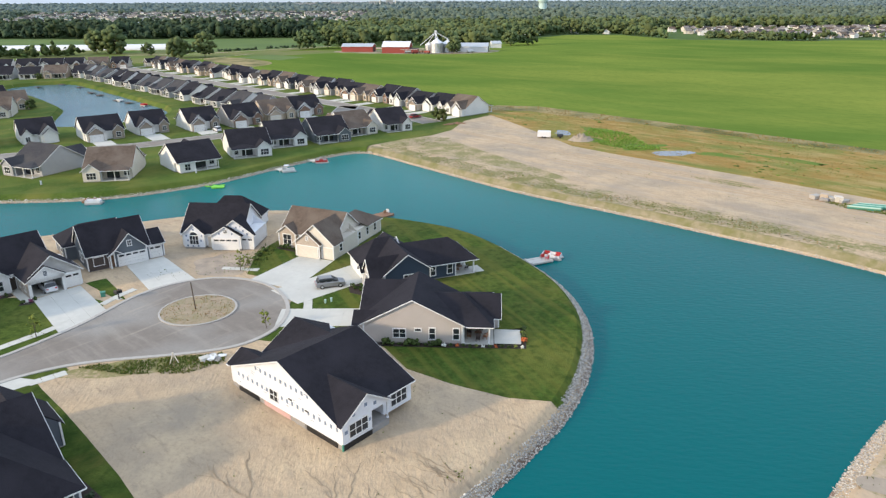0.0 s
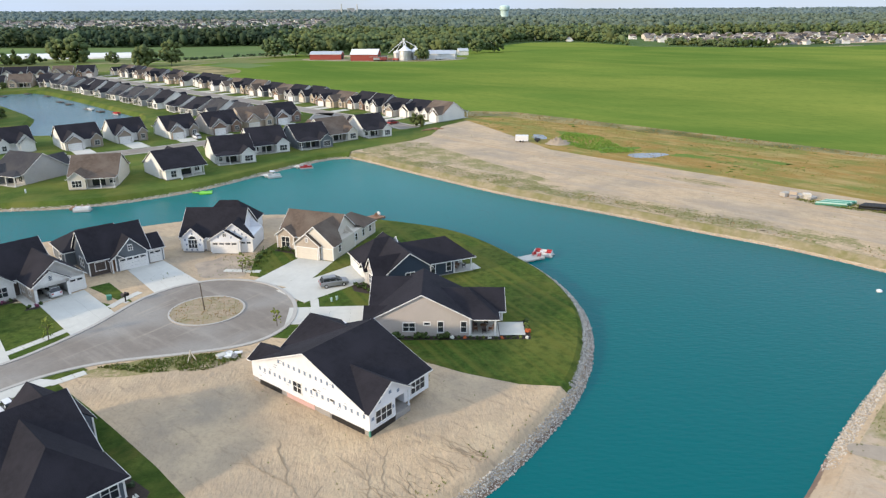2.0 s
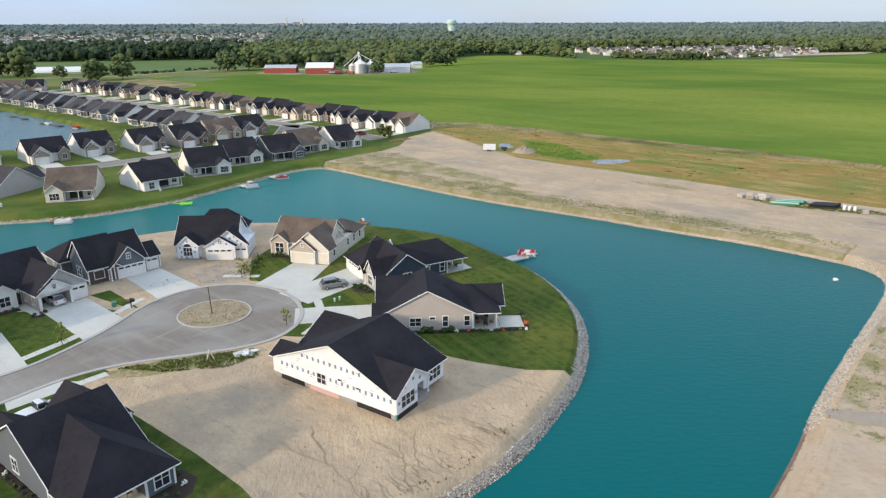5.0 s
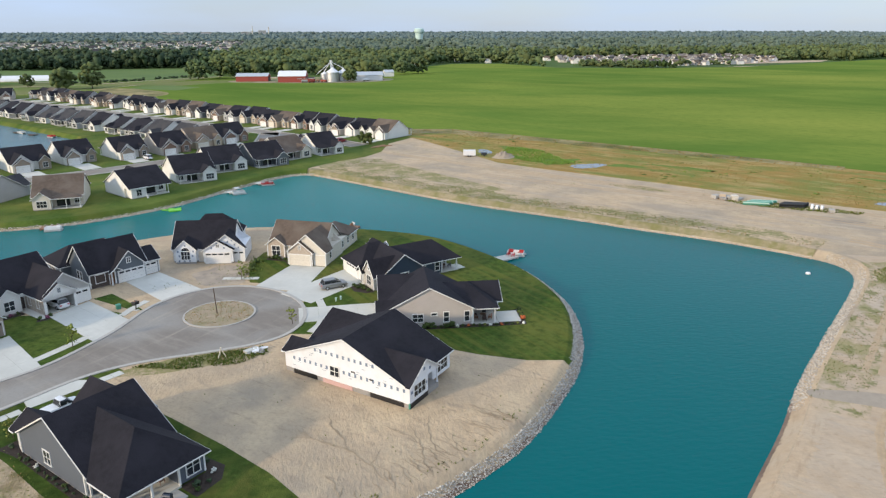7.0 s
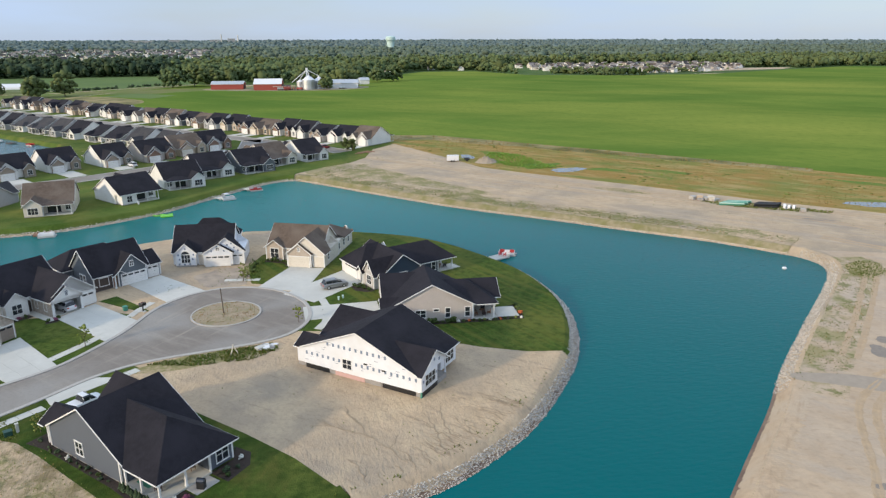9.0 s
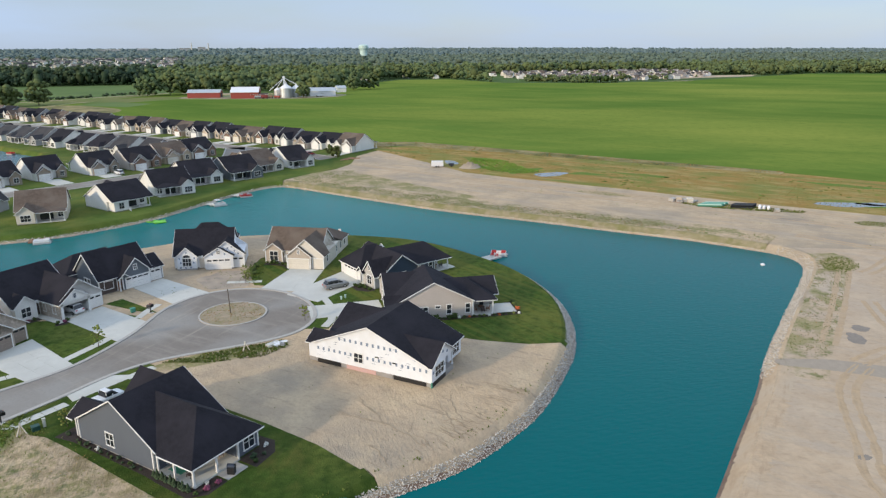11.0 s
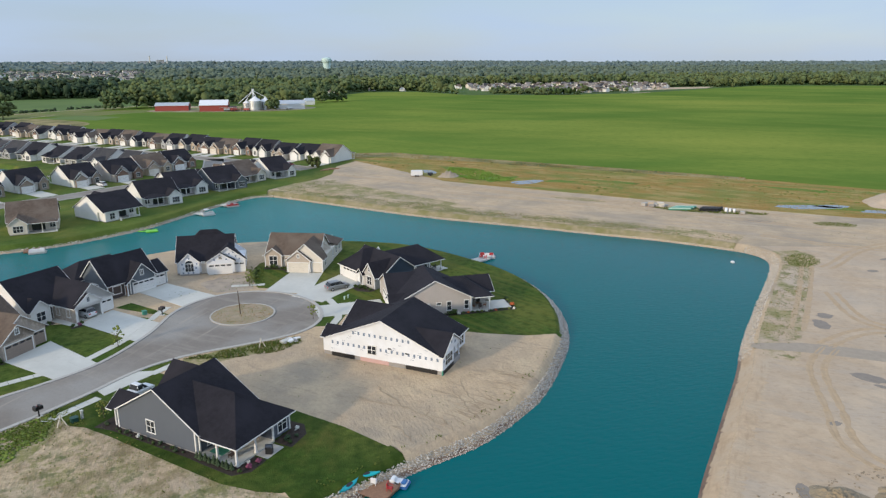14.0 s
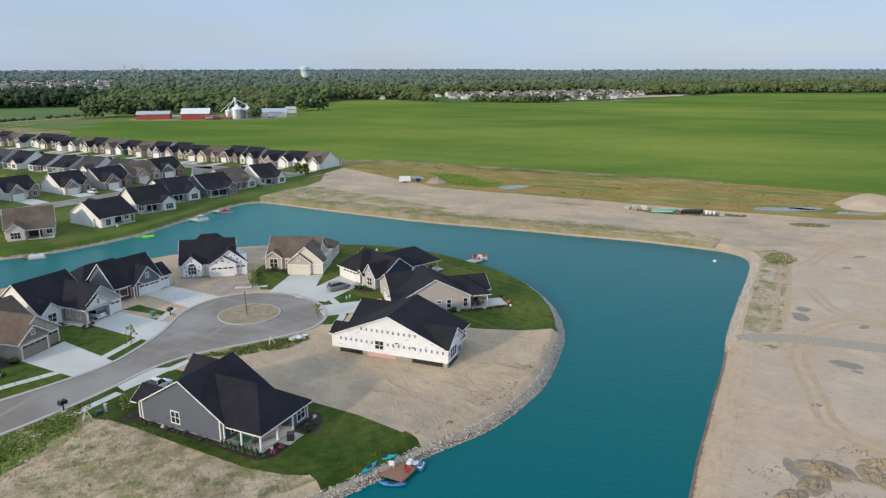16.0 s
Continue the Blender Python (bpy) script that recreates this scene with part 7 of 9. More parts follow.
more(WEEDY_PALE, (0.16, 0.165, 0.05), 0.8, (0.2, 1, 1), 0.45, 0.52, 0.60, 9)
sheet("weedy_corner", EASTGROUND, 0.008, WEEDY_PALE, "sandy soil half grown over above the stones", "ground")
bl = fs[cut_b:cut_c]
half_way = len(bl) * 55 // 100
sheet("grass_bank", inset_shore(bl[:half_way], 2.3) + inset_shore(bl[:half_way], 7.5)[::-1], 0.011, VERGE, "rough yellow-green grass along the top of the bank", "grass")
sheet("grass_bank_east", inset_shore(bl[half_way - 1:-2], 5.2) + inset_shore(bl[half_way - 1:-2], 8.2)[::-1], 0.011, VERGE, "narrow dark green grass strip along the bank", "grass")
sheet("weedy_bank", inset_shore(bl, 2.1) + inset_shore(bl, 11)[::-1], 0.009, HALF,
       "sandy bank half grown over with weeds", "ground")
tufts("weeds_lot", WEST_LOT, 2000, 0.16, GREEN_WEED, "scattered green weeds on the bare lot", patch=0.5, patch_scale=0.22)
tufts("weeds_lot_dry", WEST_LOT, 1200, 0.14, DRY_WEED, "scattered dry weeds on the bare lot", patch=0.5, patch_scale=0.3)
tufts("weeds_verge", [(-60, 66), (-71, 57.6), (-95, 44), (-95, 38), (-72, 51), (-60, 59.5), (-57.5, 61)], 2400, 0.24, GREEN_WEED, "rank green weeds beside the street", patch=0.3, patch_scale=0.3)
sheet("grass_verge", smooth_line([(-61.2, 66.2), (-63.4, 64.2), (-69.6, 59.6), (-90, 47.5), (-88, 36), (-78, 40), (-70.5, 45.0), (-67.3, 48.4), (-65, 52.5), (-62.6, 53.4), (-60.6, 58.4)], 2, True), 0.012, VERGE, "rough rank grass beside the street", "grass")
tufts("weeds_verge_rank", [(-61.2, 66), (-63.4, 64.0), (-69.6, 59.4), (-90, 47), (-88, 40), (-74, 47.5), (-66.5, 54), (-61.5, 59)], 5200, 0.26, GREEN_WEED, "rank green weeds beside the kerb", patch=0.12, patch_scale=0.3)
A_LOT = [(-52, 74), (-38, 77), (-28, 77), (-26.5, 73), (-11, 59), (-4, 68), (-6, 76), (0, 72), (11, 66), (4, 56), (-8, 47), (-22, 43), (-30, 54), (-38, 67)]
tufts("weeds_sand", A_LOT, 160, 0.2, GREEN_WEED, "sparse weeds on the sandy lot", patch=0.66, patch_scale=0.25)
tufts("weeds_point_shore", inset_shore(ps[2:30], 2.0) + inset_shore(ps[2:30], 3.4)[::-1], 1300, 0.28, GREEN_WEED, "weeds at the top of the stony shore", patch=0.55, patch_scale=0.3)
tufts("weeds_island", ring, 380, 0.18, DRY_WEED, "dry tufts on the dirt island", z0=0.14)
tufts("weeds_island_green", ring, 90, 0.16, GREEN_WEED, "green tufts on the dirt island", z0=0.14)
blob("yard_soil", -38.6, 113.0, 5.4, 5.0, 10, 0.012, YARD_SOIL, "trodden grey-brown yard soil with gravel", "soil", 21)
tufts("weeds_yard_edge", [(-34.6, 109), (-32.6, 109.5), (-30.8, 121), (-34.0, 124), (-35.4, 116)], 260, 0.26, KERB_GREEN, "rank weeds at the edge of the yard", patch=0.3, patch_scale=0.4)
tufts("weeds_yard", [(-50, 107), (-35, 109), (-33, 120), (-50, 121)], 120, 0.2, GREEN_WEED, "sparse weeds on bare yard soil", patch=0.6)
east = fs[cut_c + 3:cut_d]
EAST_W = inset_shore(east, 2.0) + inset_shore(east, 8)[::-1]
tufts("weeds_east", EAST_W, 3600, 0.17, GREEN_WEED, "green weeds above the stony corner", patch=0.5, patch_scale=0.2)
tufts("weeds_east_dry", EAST_W, 600, 0.2, DRY_WEED, "dry weeds above the stony corner", patch=0.5, patch_scale=0.2)
bankline = fs[cut_b:cut_c]
BANK_W = inset_shore(bankline, 2.2) + inset_shore(bankline, 9)[::-1]
tufts("weeds_bank", BANK_W, 2500, 0.3, GREEN_WEED, "green weeds along the bare bank", patch=0.5, patch_scale=0.1)
tufts("weeds_bank_dry", BANK_W, 1500, 0.3, DRY_WEED, "dry grass along the bare bank", patch=0.45, patch_scale=0.1)
WEED_ZONE = [(20, 290), (39, 288), (68, 261), (98, 230), (131, 200), (183, 139), (290, 14), (262, 2), (150, 112), (132, 121), (106, 145), (75, 179), (52, 202), (41, 216), (34, 238), (25, 262)]


def thicket(name, poly, count, r, h, material, label, patch=0.0, patch_scale=0.05, seed=3.3):
    """Low uneven cushions of weeds."""
    xs, ys = [p[0] for p in poly], [p[1] for p in poly]
    x, y = rng.uniform(min(xs), max(xs), count * 4), rng.uniform(min(ys), max(ys), count * 4)
    ok = inside(x, y, poly)
    if patch:
        w = np.array([noise.noise(Vector((a * patch_scale, b * patch_scale, seed))) for a, b in zip(x, y)])
        ok &= w > rng.uniform(-0.2, 0.2, len(w)) + patch - 0.5
    x, y = x[ok][:count], y[ok][:count]
    k = len(x)
    rr = rng.uniform(0.5, 1.5, k) * r
    v, f = clumps(np.column_stack([x, y, np.full(k, 0.02)]), rr, h * rng.uniform(0.5, 1.3, k), 1, 0.4)
    return tagged(arrays(name, v, f, material), label, "weeds", kind="stuff")


thicket("weeds_tall", WEED_ZONE, 450, 0.6, 0.22, COVER_GREEN, "tall green weeds beside the crop", 0.6, 0.045, 5.2)
tufts("weeds_margin", [(16, 295), (24, 300), (41, 296), (63, 274), (86, 250.5), (118, 218), (150, 184), (146, 180), (112, 212), (80, 242), (56, 264), (36, 284), (20, 288)], 5200, 0.5, COVER_STRAW, "dead grass clumps along the crop edge", patch=0.3, patch_scale=0.1, blades=5, wide=0.6)
tufts("weeds_ochre", WEED_ZONE, 9000, 0.3, COVER_STRAW, "dry straw-coloured weeds beside the crop", patch=0.4, patch_scale=0.06, blades=5, wide=0.8)
tufts("weeds_green", WEED_ZONE, 6000, 0.32, COVER_GREEN, "green weeds among the dry ones beside the crop", patch=0.5, patch_scale=0.04, blades=5, wide=0.8)
tufts("weeds_bank_top", inset_shore(bankline, 3.0) + inset_shore(bankline, 9.5)[::-1], 5200, 0.22, COVER_OLIVE, "olive weeds on top of the bank", patch=0.5, patch_scale=0.08, blades=5, wide=0.8)
tufts("weeds_bank_tan", inset_shore(bankline, 2.2) + inset_shore(bankline, 10)[::-1], 4200, 0.18, COVER_STRAW, "tan dry weeds on the bank", patch=0.45, patch_scale=0.08, blades=5, wide=0.8)
thicket("weeds_verge_low", [(-61.2, 65.5), (-63.4, 63.8), (-69.6, 59.2), (-90, 46.5), (-88, 38), (-74, 45), (-66, 51.5), (-61.5, 57)], 2200, 0.22, 0.13, COVER_GREEN, "low green weeds beside the kerb", 0.3, 0.2, 4.2)
tufts("weeds_puddle", [(46, 232), (52, 244), (62, 236), (64, 214), (68, 208), (58, 206), (50, 214)], 1500, 0.55, REED, "tall bright green reeds beside the puddle", patch=0.15, patch_scale=0.1, blades=8)
tufts("weeds_rusty", WEED_ZONE, 7000, 0.32, RUSTY_WEED, "tall rusty brown weeds beside the crop", patch=0.35, patch_scale=0.05, blades=6)
tufts("weeds_stock", [(85, 150.5), (90, 147.5), (94, 146.5), (106, 136.5), (112, 131.5), (110, 129.8), (103, 133.5), (92, 140.5), (86.5, 146)], 1500, 0.4, GREEN_WEED, "rank weeds round the stored pipes", patch=0.25, patch_scale=0.2)
SITE = [(-4, 228), (8, 258), (24, 262), (33, 236), (52, 200), (75, 176), (106, 142), (132, 117), (110, 90), (90, 96), (70, 125), (40, 152), (10, 182)]
tufts("weeds_site", SITE, 700, 0.25, GREEN_WEED, "thin weeds on the levelled building ground", patch=0.72, patch_scale=0.06)
for i, (x, y, rx, ry, a) in enumerate(((84, 90.3, 6, 3.6, 40), (119.4, 115, 5.5, 2.6, -30), (56, 136, 14, 1.3, -42), (4, 190, 12, 3, -50), (90, 148, 6, 2.2, -30), (22, 175, 9, 2.4, -47), (70, 168, 9, 2, -45), (-6, 222, 10, 4, 40))):
    blob("grass_patch", x, y, rx, ry, a, 0.015 + i * 0.002, HALF_GREEN, "thin patch of grass on bare soil", "grass", i + 11)
    tufts("weeds_patch", [(x + rx * math.cos(t) * math.cos(radians(a)) - ry * math.sin(t) * math.sin(radians(a)), y + rx * math.cos(t) * math.sin(radians(a)) + ry * math.sin(t) * math.cos(radians(a))) for t in [k * 0.39 for k in range(16)]],
          int(rx * ry * (26 if i < 2 else 5)), 0.26, GREEN_WEED, "tufted weeds on a thin patch of grass")
for i, (x, y, rx, ry, a) in enumerate(((67.5, 202.5, 6.5, 3.4, 8), (130, 135, 9, 3.0, -22), (138, 133.5, 5, 2.2, -22), (146, 122, 7, 2.4, -30), (41, 236, 2.5, 5, 0))):
    blob("puddle", x, y, rx, ry, a, 0.07, PUDDLE, "shallow grey puddle in the weeds", "puddle", i + 31)
for i, (x, y, rx, ry, a) in enumerate(((46.6, 39.8, 2.4, 1.4, -50), (60.5, 61.4, 1.5, 1.2, 0), (56.6, 58.2, 2.1, 1.4, 60), (45.8, 37.4, 0.9, 0.5, -60), (91.7, 79.1, 1.2, 0.8, 0), (102.7, 84.9, 2.0, 0.7, 0), (63.1, 50.7, 1.3, 0.6, 20), (102.3, 125.2, 3.2, 1.4, -30), (16.5, 20.6, 2.6, 0.8, 70), (20.5, 18.3, 2.4, 0.6, 120), (31.5, 31.5, 0.9, 0.5, 0), (-12, 66.5, 1.2, 0.4, 20))):
    blob("wet_patch", x, y, rx, ry, a, 0.018, WET_SOIL, "dark damp patch of soil", "soil", i + 51)


def heap(x, y, rx, ry, h, rot, label, material=SAND, seed=0, lumps=0.35):
    """A rough heap of soil."""
    bm = bmesh.new()
    n_r, n_a = 20, 56
    rows = []
    for i in range(n_r):
        q = i / (n_r - 1)
        rows.append([])
        for j in range(n_a):
            a = 2 * math.pi * j / n_a
            k = 1 + 0.25 * noise.noise(Vector((math.cos(a) * 1.5 + seed, math.sin(a) * 1.5, seed)))
            px_, py_ = rx * q * k * math.cos(a), ry * q * k * math.sin(a)
            zz = h * (1 - q * q) ** 1.2 * (1 + lumps * noise.noise(Vector((px_ * 1.3 + seed, py_ * 1.3, 2.0))) * 2 + lumps * 2.2 * noise.noise(Vector((px_ * 3.4, py_ * 3.4 + seed, 5.0))))
            rows[-1].append(bm.verts.new((px_, py_, max(0, zz) - (0.06 if i == n_r - 1 else 0))))
    for r, s in zip(rows, rows[1:]):
        for j in range(n_a):
            q = (j + 1) % n_a
            if r is rows[0]:
                bm.faces.new((rows[0][0], s[j], s[q]))
            else:
                bm.faces.new((r[j], s[j], s[q], r[q]))
    for v in rows[0][1:]:
        bm.verts.remove(v)
    t = tagged(part("mound", bm, material), label, "soil heap")
    t.matrix_basis = pose(x, y, 0, 0, 0, rot)
    for p in t.data.polygons:
        p.use_smooth = True
    return t


heap(162, 131, 14, 10, 3.4, 30, "large pale mound of dumped sand", SAND_PALE, seed=3, lumps=0.05)
heap(44.5, 223, 4.5, 3, 1.5, 0, "grey heap of gravel beside the weeds", TRACK_SOIL, 5)
for i, (x, y, rx, ry, a) in enumerate(((19.6, 19.4, 3.4, 2.2, -40), (16.0, 17.6, 2.6, 1.6, 20), (23.6, 16.6, 2.6, 1.8, 70), (12.0, 16.8, 2.2, 1.2, 0), (26.4, 18.0, 2.4, 1.4, -30))):
    heap(x, y, rx, ry, 0.34, a, "low lumpy spread of yellow-brown clods", HEAP_SOIL, 7 + i, 0.6)
k = 700
cx_, cy_ = rng.uniform(9.5, 28.5, k), rng.uniform(13.5, 22.5, k)
keep = np.array([noise.noise(Vector((a * 0.3, b * 0.3, 8.0))) for a, b in zip(cx_, cy_)]) > 0.0
rr = rng.uniform(0.05, 0.15, k)
v, f = clumps(np.column_stack([cx_, cy_, rr * 0.2])[keep], rr[keep], rr[keep] * 0.4, 1, 0.4)
tagged(arrays("clods", v, f, HEAP_SOIL), "loose yellow-brown clods on the ground", "clods", kind="stuff")
heap(-2, 90 + 110, 3, 1.2, 0.3, 0, "low ridge of dumped soil", SAND, 10)
sheet("track_east", smooth_line([(39.2, 55.4), (41, 55.1), (48.8, 52.6), (59.5, 43.6), (90, 18), (88, 15.5), (56.5, 41.0), (45.6, 49.6), (39.5, 53.0), (38.4, 53.8)], 2, True), 0.02, TRACK_SOIL, "packed grey track down to the water", "track")


def furrow_mesh(line, w, lip, z, taper):
    """A shallow channel with raised lips along a line, as points and faces."""
    pts = [Vector((*p, 0)) for p in line]
    verts, faces = [], []
    k = len(pts)
    for i, p in enumerate(pts):
        d = (pts[min(i + 1, k - 1)] - pts[max(i - 1, 0)]).normalized()
        side = Vector((-d.y, d.x, 0))
        g = 1.0 + 0.45 * noise.noise(Vector((p.x * 0.9, p.y * 0.9, 4.0)))
        if taper:
            g *= max(0.12, min(1.0, 4.0 * i / k, 5.0 * (k - 1 - i) / k))
        for o, hh in ((-1.5, -0.02), (-0.75, lip * g), (-0.3, z * 0.5), (0.3, z * 0.5), (0.75, lip * g), (1.5, -0.02)):
            q = p + side * (o * w * 0.5 * g)
            verts.append((q.x, q.y, hh))
        if i:
            a = 6 * (i - 1)
            faces += [(a + c, a + 6 + c, a + 7 + c, a + 1 + c) for c in range(5)]
    return verts, faces


def furrow(name, line, w, lip, material, label, category, group="", z=0.022, taper=False):
    verts, faces = furrow_mesh(line, w, lip, z, taper)
    return tagged(arrays(name, np.array(verts), np.array(faces), material), label, category, group=group, kind="structure")


for ln in ([(50, 50), (43, 46.2), (38.4, 40.5), (34, 33.8), (29.8, 28.9), (28.4, 25), (28.9, 21.6), (31, 17), (38, 8)], [(72, 71), (64.7, 58.9), (65.5, 54.1), (68, 50.5), (76, 40)], [(50, 51.2), (59, 53.8), (65, 53), (68, 48), (78, 36)],
           [(82, 87), (64.0, 69.5), (50.8, 57.6)], [(84, 84), (88.4, 85.4), (103.9, 93.9), (124.2, 95.3), (150, 92)], [(92, 112), (100, 98), (120, 82), (140, 60)], [(55, 36), (48, 30), (44, 22), (48, 12)],
           [(30, 196), (60, 168), (90, 140), (112, 112)], [(6, 240), (26, 216), (56, 184), (90, 152), (120, 122)], [(35, 203), (66, 172), (98, 140)]):
    sm = smooth_line(ln, 4)
    for o in (-0.95, 0.95):
        furrow("tyre_rut", inset_shore(sm, o), 0.75, 0.06, RUT_SOIL, "wheel rut pressed in soft yellow soil", "rut", "wheel ruts")
# channels washed by rain across the sandy lot down to the shore
WASH = [[(-25.9, 57.9), (-23.1, 55.7), (-18.6, 52.6), (-16.4, 49.3), (-15.0, 45.9), (-13.7, 44.4)], [(-11.5, 57.1), (-10.5, 52.2), (-10.8, 48.9), (-10.1, 46.8)], [(-21.7, 49.0), (-20.3, 47.2), (-19.9, 44.5), (-19.6, 43.2)],
        [(-16.4, 46.5), (-15.7, 44.6)], [(-20.4, 60.7), (-20.3, 57.4), (-19.1, 55.4), (-18.6, 52.6)], [(-14.4, 56.9), (-11.8, 54.3), (-10.8, 52.3)], [(-8.4, 58.7), (-9.3, 56.3), (-9.4, 51.0), (-7.6, 48.4)], [(-24.4, 58.2), (-22.9, 55.8), (-21.0, 54.1), (-19.1, 52.7)]]
rw = random.Random(12)
bank_pts, bank_n = along(ps[2:26], 1.0)
for i in range(110):
    j = rw.randrange(8, len(bank_pts) - 3)
    p, nn = Vector(bank_pts[j]), Vector(bank_n[j])
    q = p + nn * 2.2
    ln = [tuple(q)]
    way = nn.copy()
    for k in range(rw.randrange(2, 11)):
        way = (way * 1.4 + nn * 0.4 + Vector((rw.uniform(-0.5, 0.5), rw.uniform(-0.5, 0.5)))).normalized()
        q = q + way * rw.uniform(0.4, 0.9)
        ln.append(tuple(q))
    if all(inside(np.array([a]), np.array([b]), A_LOT)[0] for a, b in ln[1:]):
        WASH.append(ln[::-1])
for k in range(len(WASH)):
    # short side branches that join the larger channels at a sharp angle
    ln = WASH[k]
    if k < 8:
        for i in range(1, len(ln) - 1):
            a, c = Vector(ln[i]), Vector(ln[i + 1])
            d = (a - c).normalized()
            d.rotate(Matrix.Rotation(rw.choice((-0.7, 0.7)) + rw.uniform(-0.2, 0.2), 2))
            q = a + d * rw.uniform(1.2, 2.6)
            WASH.append([tuple(q + Vector((rw.uniform(-0.5, 0.5), rw.uniform(0, 0.8)))), tuple(q.lerp(a, 0.5) + Vector((rw.uniform(-0.2, 0.2), rw.uniform(-0.2, 0.2)))), tuple(a)])
small_v, small_f = [], []
for i, ln in enumerate(WASH):
    w = 0.13 if i < 8 else rw.uniform(0.04, 0.075)
    fine = smooth_line([(x + 0.13 * math.sin(x * 2.9 + y * 3.7), y + 0.13 * math.sin(y * 3.3 - x * 2.1)) for x, y in dense(smooth_line(ln, 1), 0.45)], 1)
    if i < 8:
        furrow("wash_channel", fine, w, 0.04, RILL_SOIL, "narrow channel washed out by rain", "channel", "channels washed by rain", taper=True)
    else:
        verts, faces = furrow_mesh(fine, w, 0.035, 0.022, True)
        small_f += [tuple(q + len(small_v) for q in f) for f in faces]
        small_v += verts
tagged(arrays("rills", np.array(small_v), np.array(small_f), RILL_SOIL), "many fine rills washed out by rain", "rills", kind="stuff")
# eroded bare bank at the water's edge
tail = fs[cut_d - 2:] + [(1.5, 20.0), (-3.5, 14.7), (-8, 9.9)]
def clay_edge(name, line, label):
    """Wet clay showing at the waterline in an uneven strip."""
    bp, bn = along(line, 0.3)
    vv = []
    for p, nn in zip(bp, bn):
        wv = 0.35 * noise.noise(Vector((p[0] * 0.5, p[1] * 0.5, 1.0))) + 0.2 * noise.noise(Vector((p[0] * 1.7, p[1] * 1.7, 2.0)))
        for o in (-0.7, -0.1, 0.15 + wv * 0.7, 0.4 + wv):
            vv.append((p[0] + nn[0] * o, p[1] + nn[1] * o, float(bank(np.array(-o))) + (0.05 if o > -0.2 else 0.0)))
    ff = [(4 * i + c, 4 * i + 4 + c, 4 * i + 5 + c, 4 * i + 1 + c) for i in range(len(bp) - 1) for c in range(3)]
    tagged(arrays(name, np.array(vv), np.array(ff), CLAY), label, "bank", kind="structure")
    return bp, bn


bp_, bn_ = clay_edge("clay_edge", tail, "rust-brown wet clay at the eroded waterline")
clay_edge("clay_edge_point", [(-60, 26)] + ps[:cut_a], "brown wet clay below the shore stones of the point")
k = len(bp_)
vv = []
for i, (p, nn) in enumerate(zip(bp_, bn_)):
    tooth = noise.noise(Vector((i * 0.75, 0.0, 3.0)))
    for c, o in enumerate((0.3, 1.0, 1.7, 2.4, 3.2, 4.4 + 1.6 * tooth)):
        zz = float(bank(np.array(-o))) + (0.05, 0.09, 0.12, 0.10, 0.07, -0.01)[c] + 0.10 * tooth * (0.5, 1, 1, 1, 0.5, 0)[c]
        vv.append((p[0] + nn[0] * o, p[1] + nn[1] * o, zz))
ff = [(6 * i + c, 6 * i + 6 + c, 6 * i + 7 + c, 6 * i + 1 + c) for i in range(k - 1) for c in range(5)]
tagged(arrays("eroded_bank", np.array(vv), np.array(ff), BANK_SOIL), "bare tan bank cut by small gullies", "bank", kind="structure")


# ---------------------------------------------------------------- docks, boats
def planks(thing, x0, x1, y0, y1, z, step=0.3, material=WOOD):
    k = max(1, round((x1 - x0) / step))
    for i in range(k):
        bm = bmesh.new()
        a, c = x0 + (x1 - x0) * i / k, x0 + (x1 - x0) * (i + 1) / k
        box(bm, a + 0.012, c - 0.012, y0, y1, z - 0.05, z)
        part("plank", bm, material, thing)


def dock(x, y, turn, w, d, label, material=WOOD, z=0.45):
    t = tagged(new("dock"), label, "dock")
    t.matrix_basis = pose(x, y, WL, 0, 0, turn)
    planks(t, -w / 2, w / 2, -d / 2, d / 2, z, 0.3, material)
    for sy in (-d / 2 + 0.08, d / 2 - 0.08):
        bm = bmesh.new()
        box(bm, -w / 2, w / 2, sy - 0.06, sy + 0.06, z - 0.3, z - 0.05)
        part("joist", bm, material, t)
    for sx in (-w / 2 + 0.15, w / 2 - 0.15):
        for sy in (-d / 2 + 0.15, d / 2 - 0.15):
            bm = bmesh.new()
            tube(bm, (sx, sy, -2.2), (sx, sy, z + 0.25), 0.08, 0.08)
            part("support_post", bm, material, t)
    return t


def kayak(x, y, z, turn, material, label, tilt=0.0):
    t = tagged(new("kayak"), label, "kayak")
    t.matrix_basis = pose(x, y, z, tilt, 0, turn)
    bm = bmesh.new()
    rows = []
    for i in range(11):
        s = -1 + 2 * i / 10
        w = 0.37 * max(0.02, 1 - abs(s) ** 2.4)
        lift = 0.16 * abs(s) ** 3
        rows.append([bm.verts.new((1.6 * s, w * math.cos(a), lift + 0.17 + 0.17 * math.sin(a))) for a in [2 * math.pi * j / 10 for j in range(10)]])
    for r, q in zip(rows, rows[1:]):
        for j in range(10):
            bm.faces.new((r[j], r[(j + 1) % 10], q[(j + 1) % 10], q[j]))
    bm.faces.new(rows[0])
    bm.faces.new(rows[-1][::-1])
    bmesh.ops.recalc_face_normals(bm, faces=bm.faces)
    part("hull", bm, material, t)
    bm = bmesh.new()
    lathe(bm, [(0.24, 0.30), (0.27, 0.36), (0.2, 0.355)], seg=12)
    bmesh.ops.scale(bm, verts=bm.verts, vec=(1.9, 0.85, 1))
    part("cockpit", bm, BLACK, t, "black cockpit rim")


